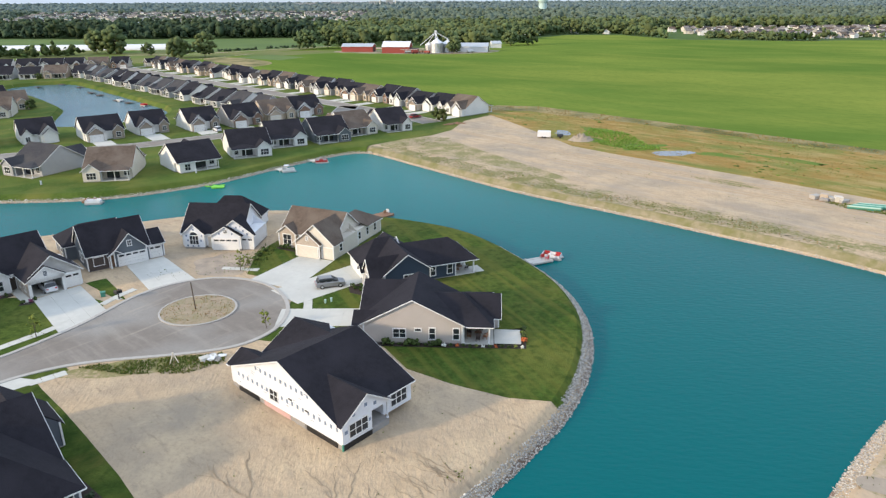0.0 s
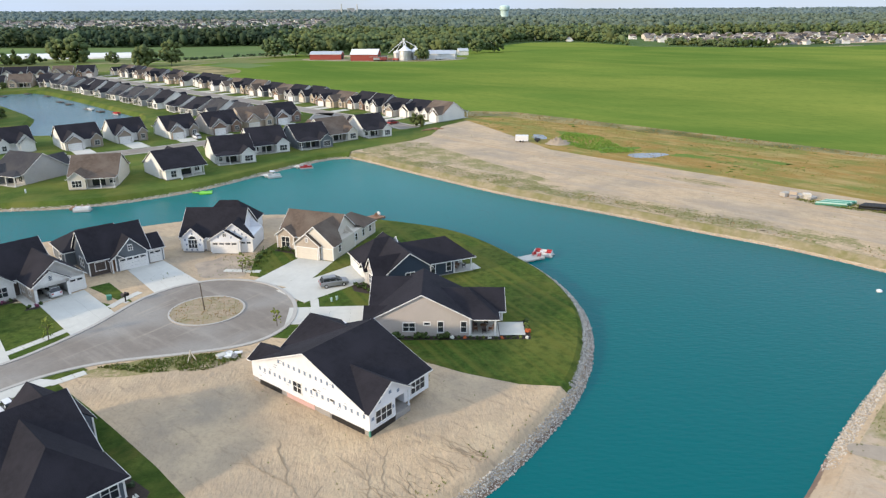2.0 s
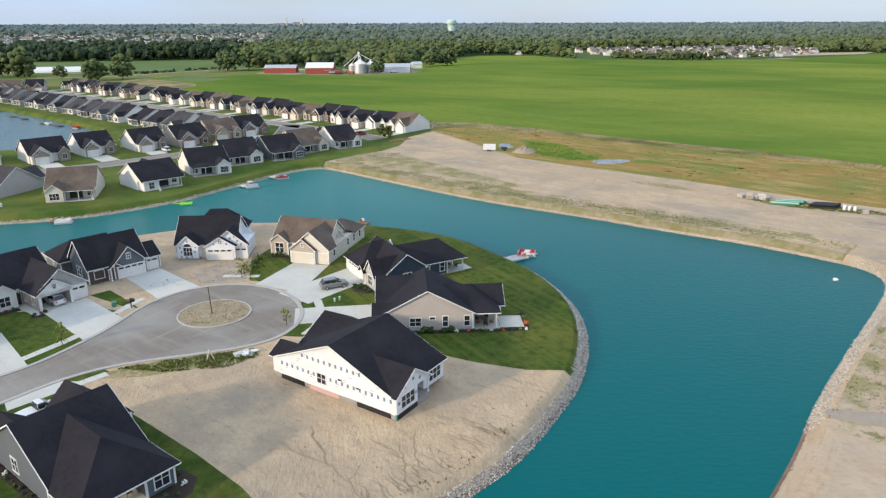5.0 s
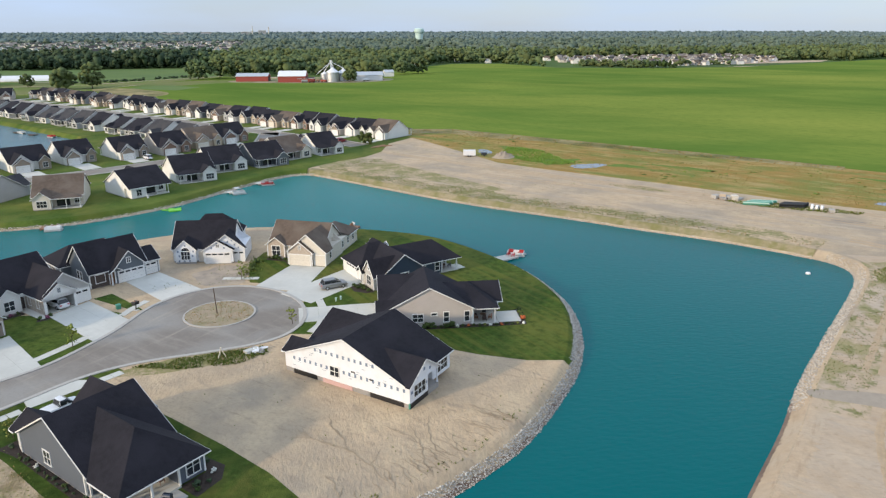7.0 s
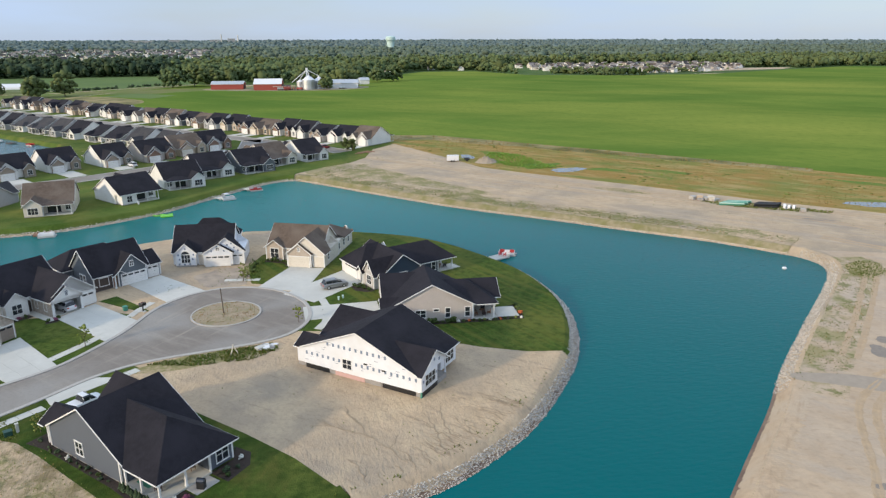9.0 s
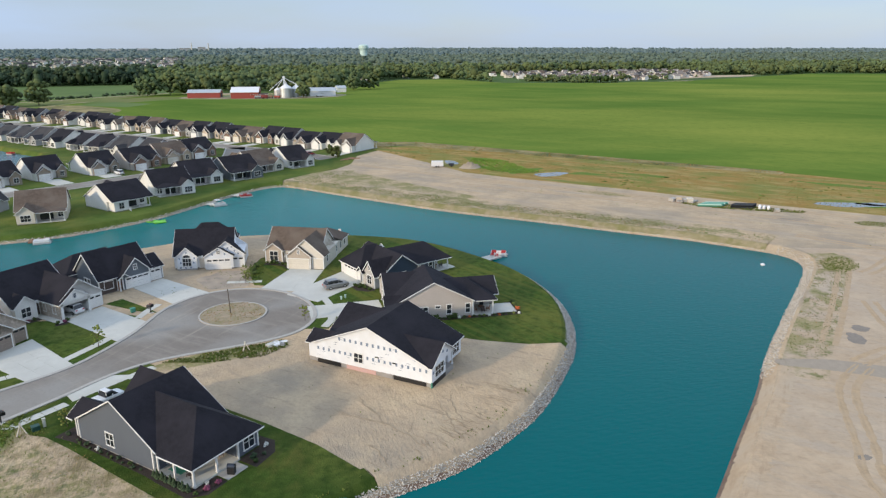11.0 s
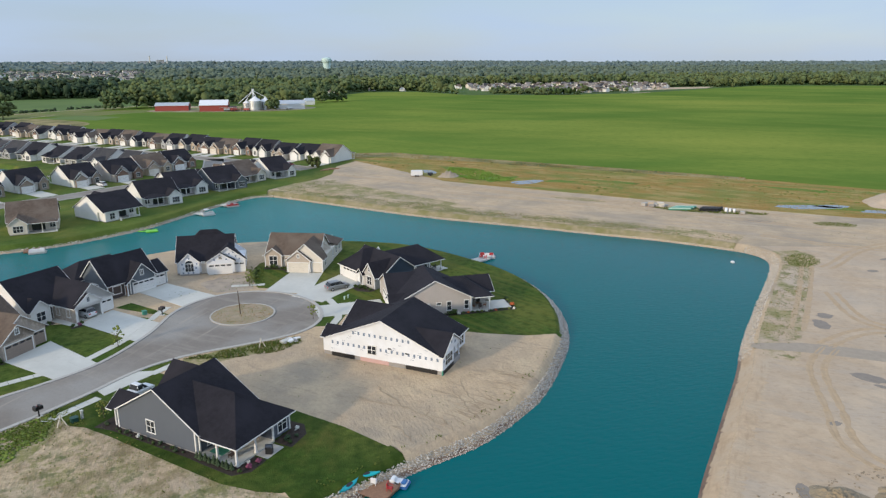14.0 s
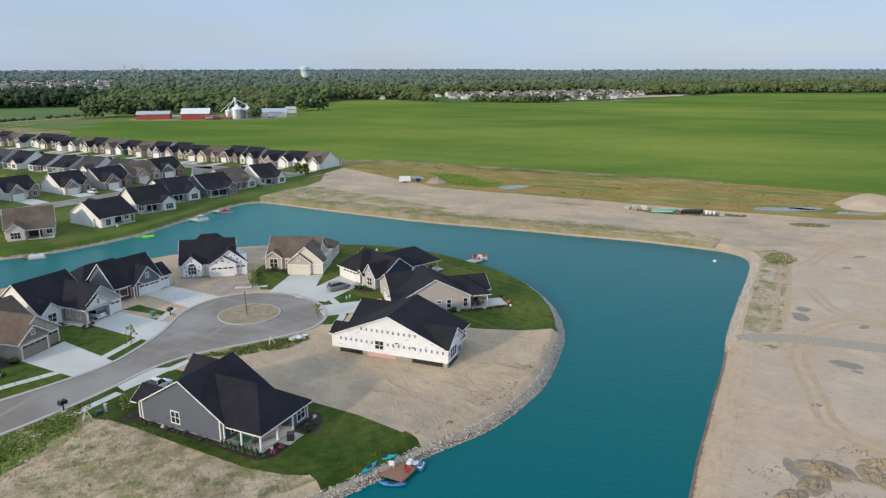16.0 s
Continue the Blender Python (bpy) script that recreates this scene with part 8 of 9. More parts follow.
def pontoon(x, y, turn, hull, seat, label, canopy=True, cover=None):
    t = tagged(new("pontoon_boat"), label, "boat")
    t.matrix_basis = pose(x, y, WL, 0, 0, turn) @ Matrix.Diagonal((0.72, 0.8, 0.8, 1))
    for sy in (-0.95, 0.95):
        bm = bmesh.new()
        tube(bm, (-2.6, sy, 0.15), (2.3, sy, 0.15), 0.3, 0.3, 10)
        tube(bm, (2.3, sy, 0.15), (2.9, sy, 0.3), 0.3, 0.05, 10)
        part("float", bm, METAL, t)
    bm = bmesh.new()
    box(bm, -2.6, 2.5, -1.25, 1.25, 0.42, 0.52)
    part("deck", bm, CONCRETE, t)
    for a in ((-2.5, 2.2, -1.2, -1.14), (-2.5, 2.2, 1.14, 1.2), (2.14, 2.2, -1.2, 1.2), (-2.5, -2.44, -1.2, 1.2)):
        bm = bmesh.new()
        box(bm, a[0], a[1], a[2], a[3], 0.55, 1.15)
        part("side_panel", bm, hull, t)
    for a in ((-2.3, -0.9, 0.55, 1.1), (0.7, 2.0, -1.1, -0.55), (0.7, 2.0, 0.55, 1.1)):
        bm = bmesh.new()
        box(bm, a[0], a[1], a[2], a[3], 0.52, 0.95)
        box(bm, a[0], a[1], a[3] - 0.12 if a[3] > 0 else a[2], a[3] if a[3] > 0 else a[2] + 0.12, 0.95, 1.3)
        part("seat", bm, seat, t)
    bm = bmesh.new()
    box(bm, -0.7, -0.1, -1.0, -0.4, 0.52, 1.35)
    part("console", bm, hull, t)
    if canopy:
        for sx in (-1.7, 0.3):
            for sy in (-1.1, 1.1):
                bm = bmesh.new()
                tube(bm, (sx, sy, 1.1), (sx, sy, 2.35), 0.03, 0.03, 6)
                part("strut", bm, METAL, t)
        bm = bmesh.new()
        box(bm, -1.6, 0.2, -1.15, 1.15, 2.33, 2.38)
        box(bm, -1.4, 0.0, -0.9, 0.9, 2.38, 2.44)
        part("canopy", bm, hull, t)
    return t


dock(-25.2, 37.7, 42, 3.6, 3.4, "brown wooden dock deck beside the riprap")
kayak(-28.4, 38.3, -0.7, 40, TEAL, "teal kayak lying on the shore stones", 8)
kayak(-26.3, 39.6, -0.55, -8, TEAL, "teal kayak lying at the dock", 10)
kayak(-26.4, 35.7, WL - 0.05, -28, BLUE, "blue and teal kayak afloat beside the dock")
t = tagged(new("paddle_boat"), "white and blue pedal boat moored at the dock", "boat")
t.matrix_basis = pose(-22.9, 38.3, WL, 0, 0, -35)
for nm, sz, mt in (("hull", (-1.2, 1.2, -0.8, 0.8, 0.0, 0.32), BLUE), ("deck", (-1.05, 1.05, -0.7, 0.7, 0.32, 0.45), WHITE_METAL), ("seat", (-0.9, -0.3, -0.55, 0.55, 0.45, 0.8), WHITE_METAL), ("nose", (0.4, 0.95, -0.5, 0.5, 0.45, 0.62), BLUE)):
    bm = bmesh.new()
    box(bm, *sz)
    bmesh.ops.bevel(bm, geom=bm.edges[:], offset=0.1, segments=2, affect='EDGES')
    part(nm, bm, mt, t)


def lounge(x, y, z, turn, material, label):
    t = tagged(new("deck_chair"), label, "chair")
    t.matrix_basis = pose(x, y, z, 0, 0, turn)
    bm = bmesh.new()
    box(bm, -0.3, 0.3, -0.3, 0.3, 0.32, 0.40)
    part("seat", bm, material, t)
    bm = bmesh.new()
    box(bm, -0.3, 0.3, 0.24, 0.32, 0.40, 0.95)
    part("backrest", bm, material, t)
    for sx in (-0.26, 0.26):
        for sy in (-0.26, 0.26):
            bm = bmesh.new()
            box(bm, sx - 0.03, sx + 0.03, sy - 0.03, sy + 0.03, 0, 0.32)
            part("leg", bm, material, t)
        bm = bmesh.new()
        box(bm, sx - 0.05, sx + 0.05, -0.3, 0.28, 0.58, 0.63)
        part("armrest", bm, material, t)
    return t


lounge(-25.6, 38.6, WL + 0.45, 150, WHITE_METAL, "white deck chair on the wooden dock")
lounge(-24.2, 37.0, WL + 0.45, 60, RED, "red deck chair on the wooden dock")
dock(16.9, 117.6, 25, 4.6, 2.6, "pale grey dock at the edge of the lawn", CONCRETE)
pontoon(19.6, 119.6, -25, WHITE_METAL, RED, "white pontoon boat with red seats at the dock", False)
lounge(17.6, 118.4, WL + 0.45, 200, RED, "red deck chair on the pale dock")
lounge(18.4, 117.6, WL + 0.45, 240, RED, "red deck chair on the pale dock")
dock(-14.0, 146.0, 40, 5.0, 3.0, "brown wooden dock behind the tan house")
lounge(-13.2, 146.6, WL + 0.45, 200, WOOD, "brown deck chair on a dock")
lounge(-12.6, 147.6, WL + 0.45, 160, WHITE_METAL, "white deck chair on a dock")
dock(-84.0, 159.5, 10, 3.6, 2.6, "small wooden dock below the lawn")
pontoon(-82.4, 157.6, 8, WHITE_METAL, WHITE_METAL, "white pontoon boat beside a small dock", False)
kayak(-59.5, 172.6, WL, 10, LIME, "lime green kayak afloat by the bank")
kayak(-57.9, 173.4, WL, 5, LIME, "lime green kayak afloat by the bank")
t = tagged(new("water_float"), "lime green inflatable raft near the bank", "raft")
t.matrix_basis = pose(-57.6, 171.8, WL, 0, 0, 12)
bm = bmesh.new()
box(bm, -1.6, 1.6, -0.9, 0.9, 0, 0.35)
bmesh.ops.bevel(bm, geom=bm.edges[:], offset=0.16, segments=3, affect='EDGES')
part("raft", bm, LIME, t)
dock(-45.0, 190.3, 38, 3.4, 2.8, "grey dock below the lawn", CONCRETE)
pontoon(-43.0, 188.6, 20, WHITE_METAL, METAL, "white pontoon boat moored at the bank", True)
dock(-37.8, 201.2, 40, 3.4, 2.8, "grey dock below the lawn", CONCRETE)
pontoon(-35.6, 199.6, 15, RED, METAL, "red pontoon boat moored at the bank", False)
for i, (x, y) in enumerate(((-214, 401), (-197, 387), (-179.4, 363), (-170.8, 353.6), (-154, 334.6), (-144.8, 326), (-221, 389))):
    dock(x, y - 1, -40, 4, 2.4, "dark wooden dock at the edge of the pond", BRICK_DARK)
pontoon(-134.5, 317, -40, RED, RED, "red boat moored on the pond", False)
pontoon(-152, 332, -40, WHITE_METAL, METAL, "white boat moored on the pond", False)
t = tagged(new("buoy"), "small white float on the lake", "buoy")
t.matrix_basis = pose(71.8, 98.1, WL)
bm = bmesh.new()
lathe(bm, [(0.1, -0.2), (0.45, 0.0), (0.5, 0.2), (0.3, 0.38), (0.12, 0.42)], seg=14)
part("float", bm, WHITE_METAL, t)


# ---------------------------------------------------------------- cars
def car(x, y, turn, paint, label, pickup=False):
    t = tagged(new("car"), label, "car")
    t.matrix_basis = pose(x, y, 0.065, 0, 0, turn)

    def loft(bm, stations):
        rows = []
        for sx, w, z0, z1, tuck in stations:
            rows.append([bm.verts.new(p) for p in ((sx, -w, z0 + 0.12), (sx, -w * 0.9, z0), (sx, w * 0.9, z0), (sx, w, z0 + 0.12), (sx, w, z1 - 0.14), (sx, w * tuck, z1), (sx, -w * tuck, z1), (sx, -w, z1 - 0.14))])
        for r, q in zip(rows, rows[1:]):
            for j in range(8):
                bm.faces.new((r[j], r[(j + 1) % 8], q[(j + 1) % 8], q[j]))
        bm.faces.new(rows[0])
        bm.faces.new(rows[-1][::-1])
        bmesh.ops.recalc_face_normals(bm, faces=bm.faces)
    bm = bmesh.new()
    loft(bm, ((-2.4, 0.78, 0.45, 0.85, 0.85), (-2.3, 0.88, 0.3, 1.05, 0.88), (-1.2, 0.93, 0.25, 1.08, 0.92), (0.8, 0.93, 0.25, 1.06, 0.92), (1.5, 0.92, 0.25, 1.0, 0.9), (2.2, 0.86, 0.3, 0.9, 0.85), (2.38, 0.74, 0.42, 0.75, 0.85)))
    body = part("body", bm, paint, t)
    bm = bmesh.new()
    if pickup:
        loft(bm, ((-0.4, 0.84, 1.0, 1.1, 0.95), (-0.2, 0.80, 1.0, 1.72, 0.86), (0.6, 0.80, 1.0, 1.75, 0.86), (1.3, 0.84, 0.98, 1.08, 0.95)))
    else:
        loft(bm, ((-2.2, 0.80, 1.0, 1.12, 0.95), (-1.85, 0.79, 1.0, 1.62, 0.86), (-0.6, 0.80, 1.0, 1.68, 0.86), (0.3, 0.80, 1.0, 1.63, 0.86), (1.2, 0.84, 0.98, 1.06, 0.95)))
    part("glazing", bm, GLASS, body, "dark tinted car windows")
    bm = bmesh.new()
    x0, x1 = (-0.25, 0.55) if pickup else (-1.85, 0.25)
    box(bm, x0, x1, -0.70, 0.70, 1.62 if not pickup else 1.72, 1.72 if not pickup else 1.79)
    bmesh.ops.bevel(bm, geom=bm.edges[:], offset=0.04, segments=2, affect='EDGES')
    part("roof", bm, paint, body)
    for sx in ((-1.85, -0.75, 0.25) if not pickup else (-0.25, 0.55)):
        for sy in (-1, 1):
            bm = bmesh.new()
            beam(bm, (sx, sy * 0.83, 1.02), (sx - 0.05, sy * 0.71, 1.68), 0.07, 0.06)
            part("pillar", bm, paint, body)
    for sx in (-1.45, 1.45):
        for sy in (-0.84, 0.84):
            bm = bmesh.new()
            tube(bm, (sx, sy - 0.11, 0.34), (sx, sy + 0.11, 0.34), 0.34, 0.34, 16)
            w = part("wheel", bm, RUBBER, t)
            bm = bmesh.new()
            tube(bm, (sx, sy - 0.12, 0.34), (sx, sy + 0.12, 0.34), 0.2, 0.2, 12)
            part("rim", bm, METAL, w)
    for sy in (-0.62, 0.62):
        bm = bmesh.new()
        box(bm, 2.28, 2.37, sy - 0.18, sy + 0.18, 0.62, 0.78)
        part("headlight", bm, WHITE_METAL, t)
        bm = bmesh.new()
        box(bm, -2.42, -2.34, sy - 0.16, sy + 0.16, 0.75, 0.95)
        part("tail_light", bm, RED, t)
    return t


SILVER = plain("silver_car_paint", (0.30, 0.31, 0.32), 0.3, 0.5)
WHITE_CAR = plain("white_car_paint", (0.72, 0.73, 0.74), 0.3)
RED_CAR = plain("red_car_paint", (0.25, 0.02, 0.02), 0.3)
car(-18.6, 103.0, 18, SILVER, "silver grey sport utility car on the driveway")
car(-52.0, 66.5, 45, WHITE_CAR, "white pickup parked on the driveway", True)
car(-63.7, 102.3, 135.5, WHITE_CAR, "white car inside the open garage")
car(-10.6, 269, 40, RED_CAR, "dark red car parked at the street end")
car(-79, 243, 125, WHITE_CAR, "white car parked on a driveway")
car(-98, 383, 130, WHITE_CAR, "white car parked on a driveway")
t = tagged(new("trailer"), "white box trailer standing at the site edge", "trailer")
t.matrix_basis = pose(33.5, 227.6, 0, 0, 0, -10) @ Matrix.Diagonal((0.85, 0.85, 0.85, 1))
bm = bmesh.new()
box(bm, -2.9, 2.2, -1.15, 1.15, 0.5, 2.7)
bmesh.ops.bevel(bm, geom=bm.edges[:], offset=0.06, segments=2, affect='EDGES')
part("box", bm, WHITE_METAL, t)
bm = bmesh.new()
box(bm, 2.2, 3.6, -0.05, 0.05, 0.45, 0.55)
part("drawbar", bm, BLACK, t)
for sx in (-0.9, 0.1):
    for sy in (-1.05, 1.05):
        bm = bmesh.new()
        tube(bm, (sx, sy - 0.1, 0.38), (sx, sy + 0.1, 0.38), 0.38, 0.38, 14)
        part("wheel", bm, RUBBER, t)
t = tagged(new("compressor"), "dark grey machine on a small cart", "machine")
t.matrix_basis = pose(38.4, 227.0, 0, 0, 0, -10)
bm = bmesh.new()
box(bm, -1.0, 1.0, -0.6, 0.6, 0.5, 1.4)
bmesh.ops.bevel(bm, geom=bm.edges[:], offset=0.12, segments=2, affect='EDGES')
part("body", bm, CARPAINT, t)
for sy in (-0.6, 0.6):
    bm = bmesh.new()
    tube(bm, (0, sy - 0.1, 0.36), (0, sy + 0.1, 0.36), 0.36, 0.36, 12)
    part("wheel", bm, RUBBER, t)

# pipe stock and blocks on the building ground
def pipe(x, y, z, turn, length, r, material, label, group):
    t = tagged(new("pipe"), label, "pipe", group=group)
    t.matrix_basis = pose(x, y, z, 0, 0, turn)
    bm = bmesh.new()
    tube(bm, (-length / 2, 0, r), (length / 2, 0, r), r, r, 12)
    body = part("pipe_body", bm, material, t)
    bm = bmesh.new()
    tube(bm, (length / 2 - 0.3, 0, r), (length / 2 + 0.12, 0, r), r * 1.22, r * 1.22, 12)
    part("socket", bm, material, body)


for i in range(14):
    pipe(90.4 + (i % 7) * 0.62, 143.6 + (i % 7) * 0.34, 0.4 * (i // 7), -24 + (i * 5) % 7, 6.2, 0.2, (GREENPIPE, PALE_PIPE, GREENPIPE)[i % 3],
         "long green plastic drain pipe on the ground" if i % 3 != 1 else "long pale green plastic drain pipe on the ground", "stack of green pipes")
for i in range(8):
    pipe(97.6 + (i % 4) * 0.8, 139.4 + (i % 4) * 0.5, 0.55 * (i // 4), -27 + (i * 4) % 6, 5.6, 0.28, BLACK, "black corrugated drain pipe on the ground", "stack of black pipes")
for i, (x, y) in enumerate(((101.6, 136.6), (102.6, 136.3), (103.5, 135.7), (102.1, 137.6))):
    t = tagged(new("concrete_ring"), "white drain ring standing on its edge", "drain section", group="white drain rings")
    t.matrix_basis = pose(x, y, 0.62, 90, 0, 25 + 8 * i)
    bm = bmesh.new()
    lathe(bm, [(0.62, -0.3), (0.62, 0.3), (0.42, 0.3), (0.42, -0.3), (0.62, -0.3)], seg=18)
    part("ring", bm, WHITE_METAL, t)
for i, (x, y, w, d, h, mt) in enumerate(((84.6, 152.6, 1.1, 0.8, 0.9, KERB), (86.2, 152.0, 0.8, 0.8, 1.3, SIDING["tan"]), (87.4, 151.0, 1.2, 0.7, 0.8, KERB), (85.6, 150.6, 0.9, 0.6, 0.6, BLOCK),
                                         (88.4, 150.0, 0.8, 0.8, 1.2, SIDING["cream"]), (89.4, 149.6, 1.3, 0.6, 0.5, KERB), (104.6, 133.6, 0.9, 0.6, 0.7, KERB))):
    t = tagged(new("block_pallet"), "pale blocks stacked on a pallet", "blocks", group="pallets of blocks")
    t.matrix_basis = pose(x, y, 0, 0, 0, 20 + 37 * i)
    bm = bmesh.new()
    for q in (-0.8, 0, 0.8):
        box(bm, -w, w, q * d - 0.06, q * d + 0.06, 0, 0.1)
    part("pallet", bm, WOOD, t)
    for a in range(2):
        for c in range(3):
            bm = bmesh.new()
            box(bm, -w + a * w + 0.02, -w + (a + 1) * w - 0.02, -d, d, 0.1 + h * c / 3, 0.1 + h * (c + 1) / 3 - 0.02)
            part("block", bm, mt, t)
for i in range(7):
    t = tagged(new("plank_pile"), "stack of weathered timber at the street end", "timber", group="timber stacks")
    t.matrix_basis = pose(1.5 + i * 0.9, 253.2 + i * 0.5 + (i % 2) * 1.3, 0, 0, 0, 20 + i * 23)
    for k in range(3):
        for q in range(3):
            bm = bmesh.new()
            box(bm, -1.4, 1.4, -0.4 + q * 0.28, -0.16 + q * 0.28, k * 0.1, k * 0.1 + 0.08)
            part("board", bm, WOOD, t)
for i in range(12):
    t = tagged(new("rubble"), "scrap of pale building waste by the kerb", "waste", group="building waste by the kerb")
    t.matrix_basis = pose(-31.4 + (i * 0.37) % 2.4, 78.6 + (i * 0.71) % 1.5, 0.0, 0, 0, i * 31)
    bm = bmesh.new()
    w = 0.25 + (i * 0.13) % 0.5
    box(bm, -w, w, -w * 0.6, w * 0.6, 0, 0.12 + (i * 0.07) % 0.25)
    for v in bm.verts:
        v.co += Vector((rng.uniform(-0.1, 0.1), rng.uniform(-0.1, 0.1), max(0, rng.uniform(-0.04, 0.1))))
    part("scrap", bm, (WRAP, CONCRETE, BLOCK)[i % 3], t)


# ---------------------------------------------------------------- yard things
def mailbox(x, y, turn):
    t = tagged(new("mailbox"), "black twin mailbox on a post at the kerb", "mailbox", group="mailboxes")
    t.matrix_basis = pose(x, y, 0, 0, 0, turn)
    bm = bmesh.new()
    box(bm, -0.35, 0.35, -0.35, 0.35, 0, 0.08)
    part("footing", bm, CONCRETE, t)
    bm = bmesh.new()
    box(bm, -0.07, 0.07, -0.07, 0.07, 0.05, 1.1)
    box(bm, -0.5, 0.5, -0.06, 0.06, 0.95, 1.05)
    part("post", bm, BLACK, t)
    for sx in (-0.3, 0.3):
        bm = bmesh.new()
        box(bm, sx - 0.2, sx + 0.2, -0.36, 0.36, 1.05, 1.4)
        tube(bm, (sx, -0.36, 1.4), (sx, 0.36, 1.4), 0.2, 0.2, 12)
        b = part("box", bm, BLACK, t)
        bm = bmesh.new()
        box(bm, sx + 0.2, sx + 0.22, 0.0, 0.05, 1.3, 1.65)
        part("flag", bm, RED, b)


mailbox(-63.3, 64.4, 42)
mailbox(-50.6, 98.4, 60)
t = tagged(new("pole"), "thin dark wooden pole on the dirt island", "pole")
t.matrix_basis = pose(-37.4, 94.3, 0.14, 2, -2, 0)
bm = bmesh.new()
tube(bm, (0, 0, -0.2), (0, 0, 4.3), 0.09, 0.07, 10)
part("shaft", bm, BARK, t)
bm = bmesh.new()
tube(bm, (0, 0, 4.3), (0, 0, 4.42), 0.1, 0.05, 10)
part("cap", bm, BLACK, t)
for i, (x, y, ht, w) in enumerate(((-56.4, 85.6, 3.6, 0.9), (-25.4, 88.0, 3.0, 0.8), (-35.0, 110.2, 3.8, 0.9), (-55.4, 61.6, 2.6, 0.8), (-34.4, 112.5, 2.2, 0.7))):
    tree(x, y, ht, w, "slender young street tree with thin leaves", GREEN_WEED, 34, 0.17, 40 + i, 0.35)
BOX_GREEN = plain("dark_green_casing", (0.02, 0.075, 0.06), 0.5)
for x, y, mt, sz, nm, lb in ((-58.8, 61.6, BOX_GREEN, (0.42, 0.36, 0.6), "utility_box", "dark green electric box in a mulch ring"), (-58.0, 62.2, CONCRETE, (0.16, 0.16, 1.1), "utility_post", "pale utility post in the mulch"), (-53.6, 99.6, GREENPIPE, (0.35, 0.35, 0.7), "utility_box", "small green utility box on the grass"),
                             (-17.6, 97.0, TOWER_PAINT, (0.13, 0.13, 0.6), "utility_post", "pale green utility post on the lawn"), (-18.4, 96.4, TOWER_PAINT, (0.13, 0.13, 0.6), "utility_post", "pale green utility post on the lawn"), (-66, 181, WHITE_METAL, (0.2, 0.2, 0.9), "utility_post", "white post on the lawn"), (-101, 169.5, WHITE_METAL, (0.2, 0.2, 0.9), "utility_post", "white post on the lawn")):
    t = tagged(new(nm), lb, nm.replace("_", " "))
    t.matrix_basis = pose(x, y, 0, 0, 0, 30)
    bm = bmesh.new()
    box(bm, -sz[0], sz[0], -sz[1], sz[1], 0, sz[2])
    bmesh.ops.bevel(bm, geom=bm.edges[:], offset=0.06, segments=2, affect='EDGES')
    part("casing", bm, mt, t)
    bm = bmesh.new()
    box(bm, -sz[0] - 0.03, sz[0] + 0.03, -sz[1] - 0.03, sz[1] + 0.03, sz[2], sz[2] + 0.06)
    part("lid", bm, mt, t)
for x, y in ((-60.2, 61.0), (-34.9, 78.3)):
    t = tagged(new("trestle"), "pale timber stakes tied as a trestle", "trestle", group="timber stakes")
    t.matrix_basis = pose(x, y, 0, 0, 0, 20)
    for a, c in (((-0.5, -0.3, 0), (0.1, 0, 1.5)), ((0.6, -0.3, 0), (-0.05, 0, 1.5)), ((0, 0.6, 0), (0, 0, 1.45))):
        bm = bmesh.new()
        beam(bm, a, c, 0.09, 0.09)
        part("stake", bm, SIDING["cream"], t)


def shrub(x, y, r, label, material=None, z=0.02, group="garden shrubs"):
    t = tagged(new("shrub"), label, "shrub", group=group)
    t.matrix_basis = pose(x, y, z)
    k = 14
    a = rng.uniform(0, 6.28, k)
    q = rng.uniform(0.1, 0.8, k) * r
    c = np.stack([q * np.cos(a), q * np.sin(a), r * rng.uniform(0.25, 1.0, k)], 1)
    v, f = clumps(c, rng.uniform(0.22, 0.45, k) * r, rng.uniform(0.2, 0.4, k) * r, 1, 0.45)
    arrays("foliage", v, f, material or LEAF, t)
    bm = bmesh.new()
    tube(bm, (0, 0, -0.02), (0, 0, r * 0.5), r * 0.06, r * 0.04, 6)
    part("stem", bm, BARK, t)
    return t


def conifer(x, y, tall, label):
    """A small conical evergreen of stacked clumps."""
    t = tagged(new("conifer"), label, "shrub", group="evergreens before the porch")
    t.matrix_basis = pose(x, y, 0.03)
    k = 22
    h = np.linspace(0.08, 0.95, k) * tall
    a = np.arange(k) * 2.4
    q = (1.05 - h / tall) * tall * 0.2
    v, f = clumps(np.stack([q * np.cos(a), q * np.sin(a), h], 1), 0.05 + 0.7 * q, np.full(k, 0.12 * tall), 1, 0.4)
    arrays("foliage", v, f, LEAF_DEEP, t)
    bm = bmesh.new()
    tube(bm, (0, 0, -0.02), (0, 0, tall * 0.5), 0.03, 0.02, 6)
    part("stem", bm, BARK, t)


FLOWER_P = plain("pink_flowers", (0.20, 0.05, 0.10), 0.8)
FLOWER_W = plain("white_flowers", (0.7, 0.7, 0.64), 0.8)
FLOWER_O = plain("orange_flowers", (0.5, 0.12, 0.03), 0.8)


def hpos(h, u, v):
    p = h.matrix_basis @ Vector((u, v, 0))
    return p.x, p.y


def bed(h, pts, label, z=0.035):
    sheet("mulch_bed", [hpos(h, *p) for p in pts], z, MULCH, label, "mulch bed")


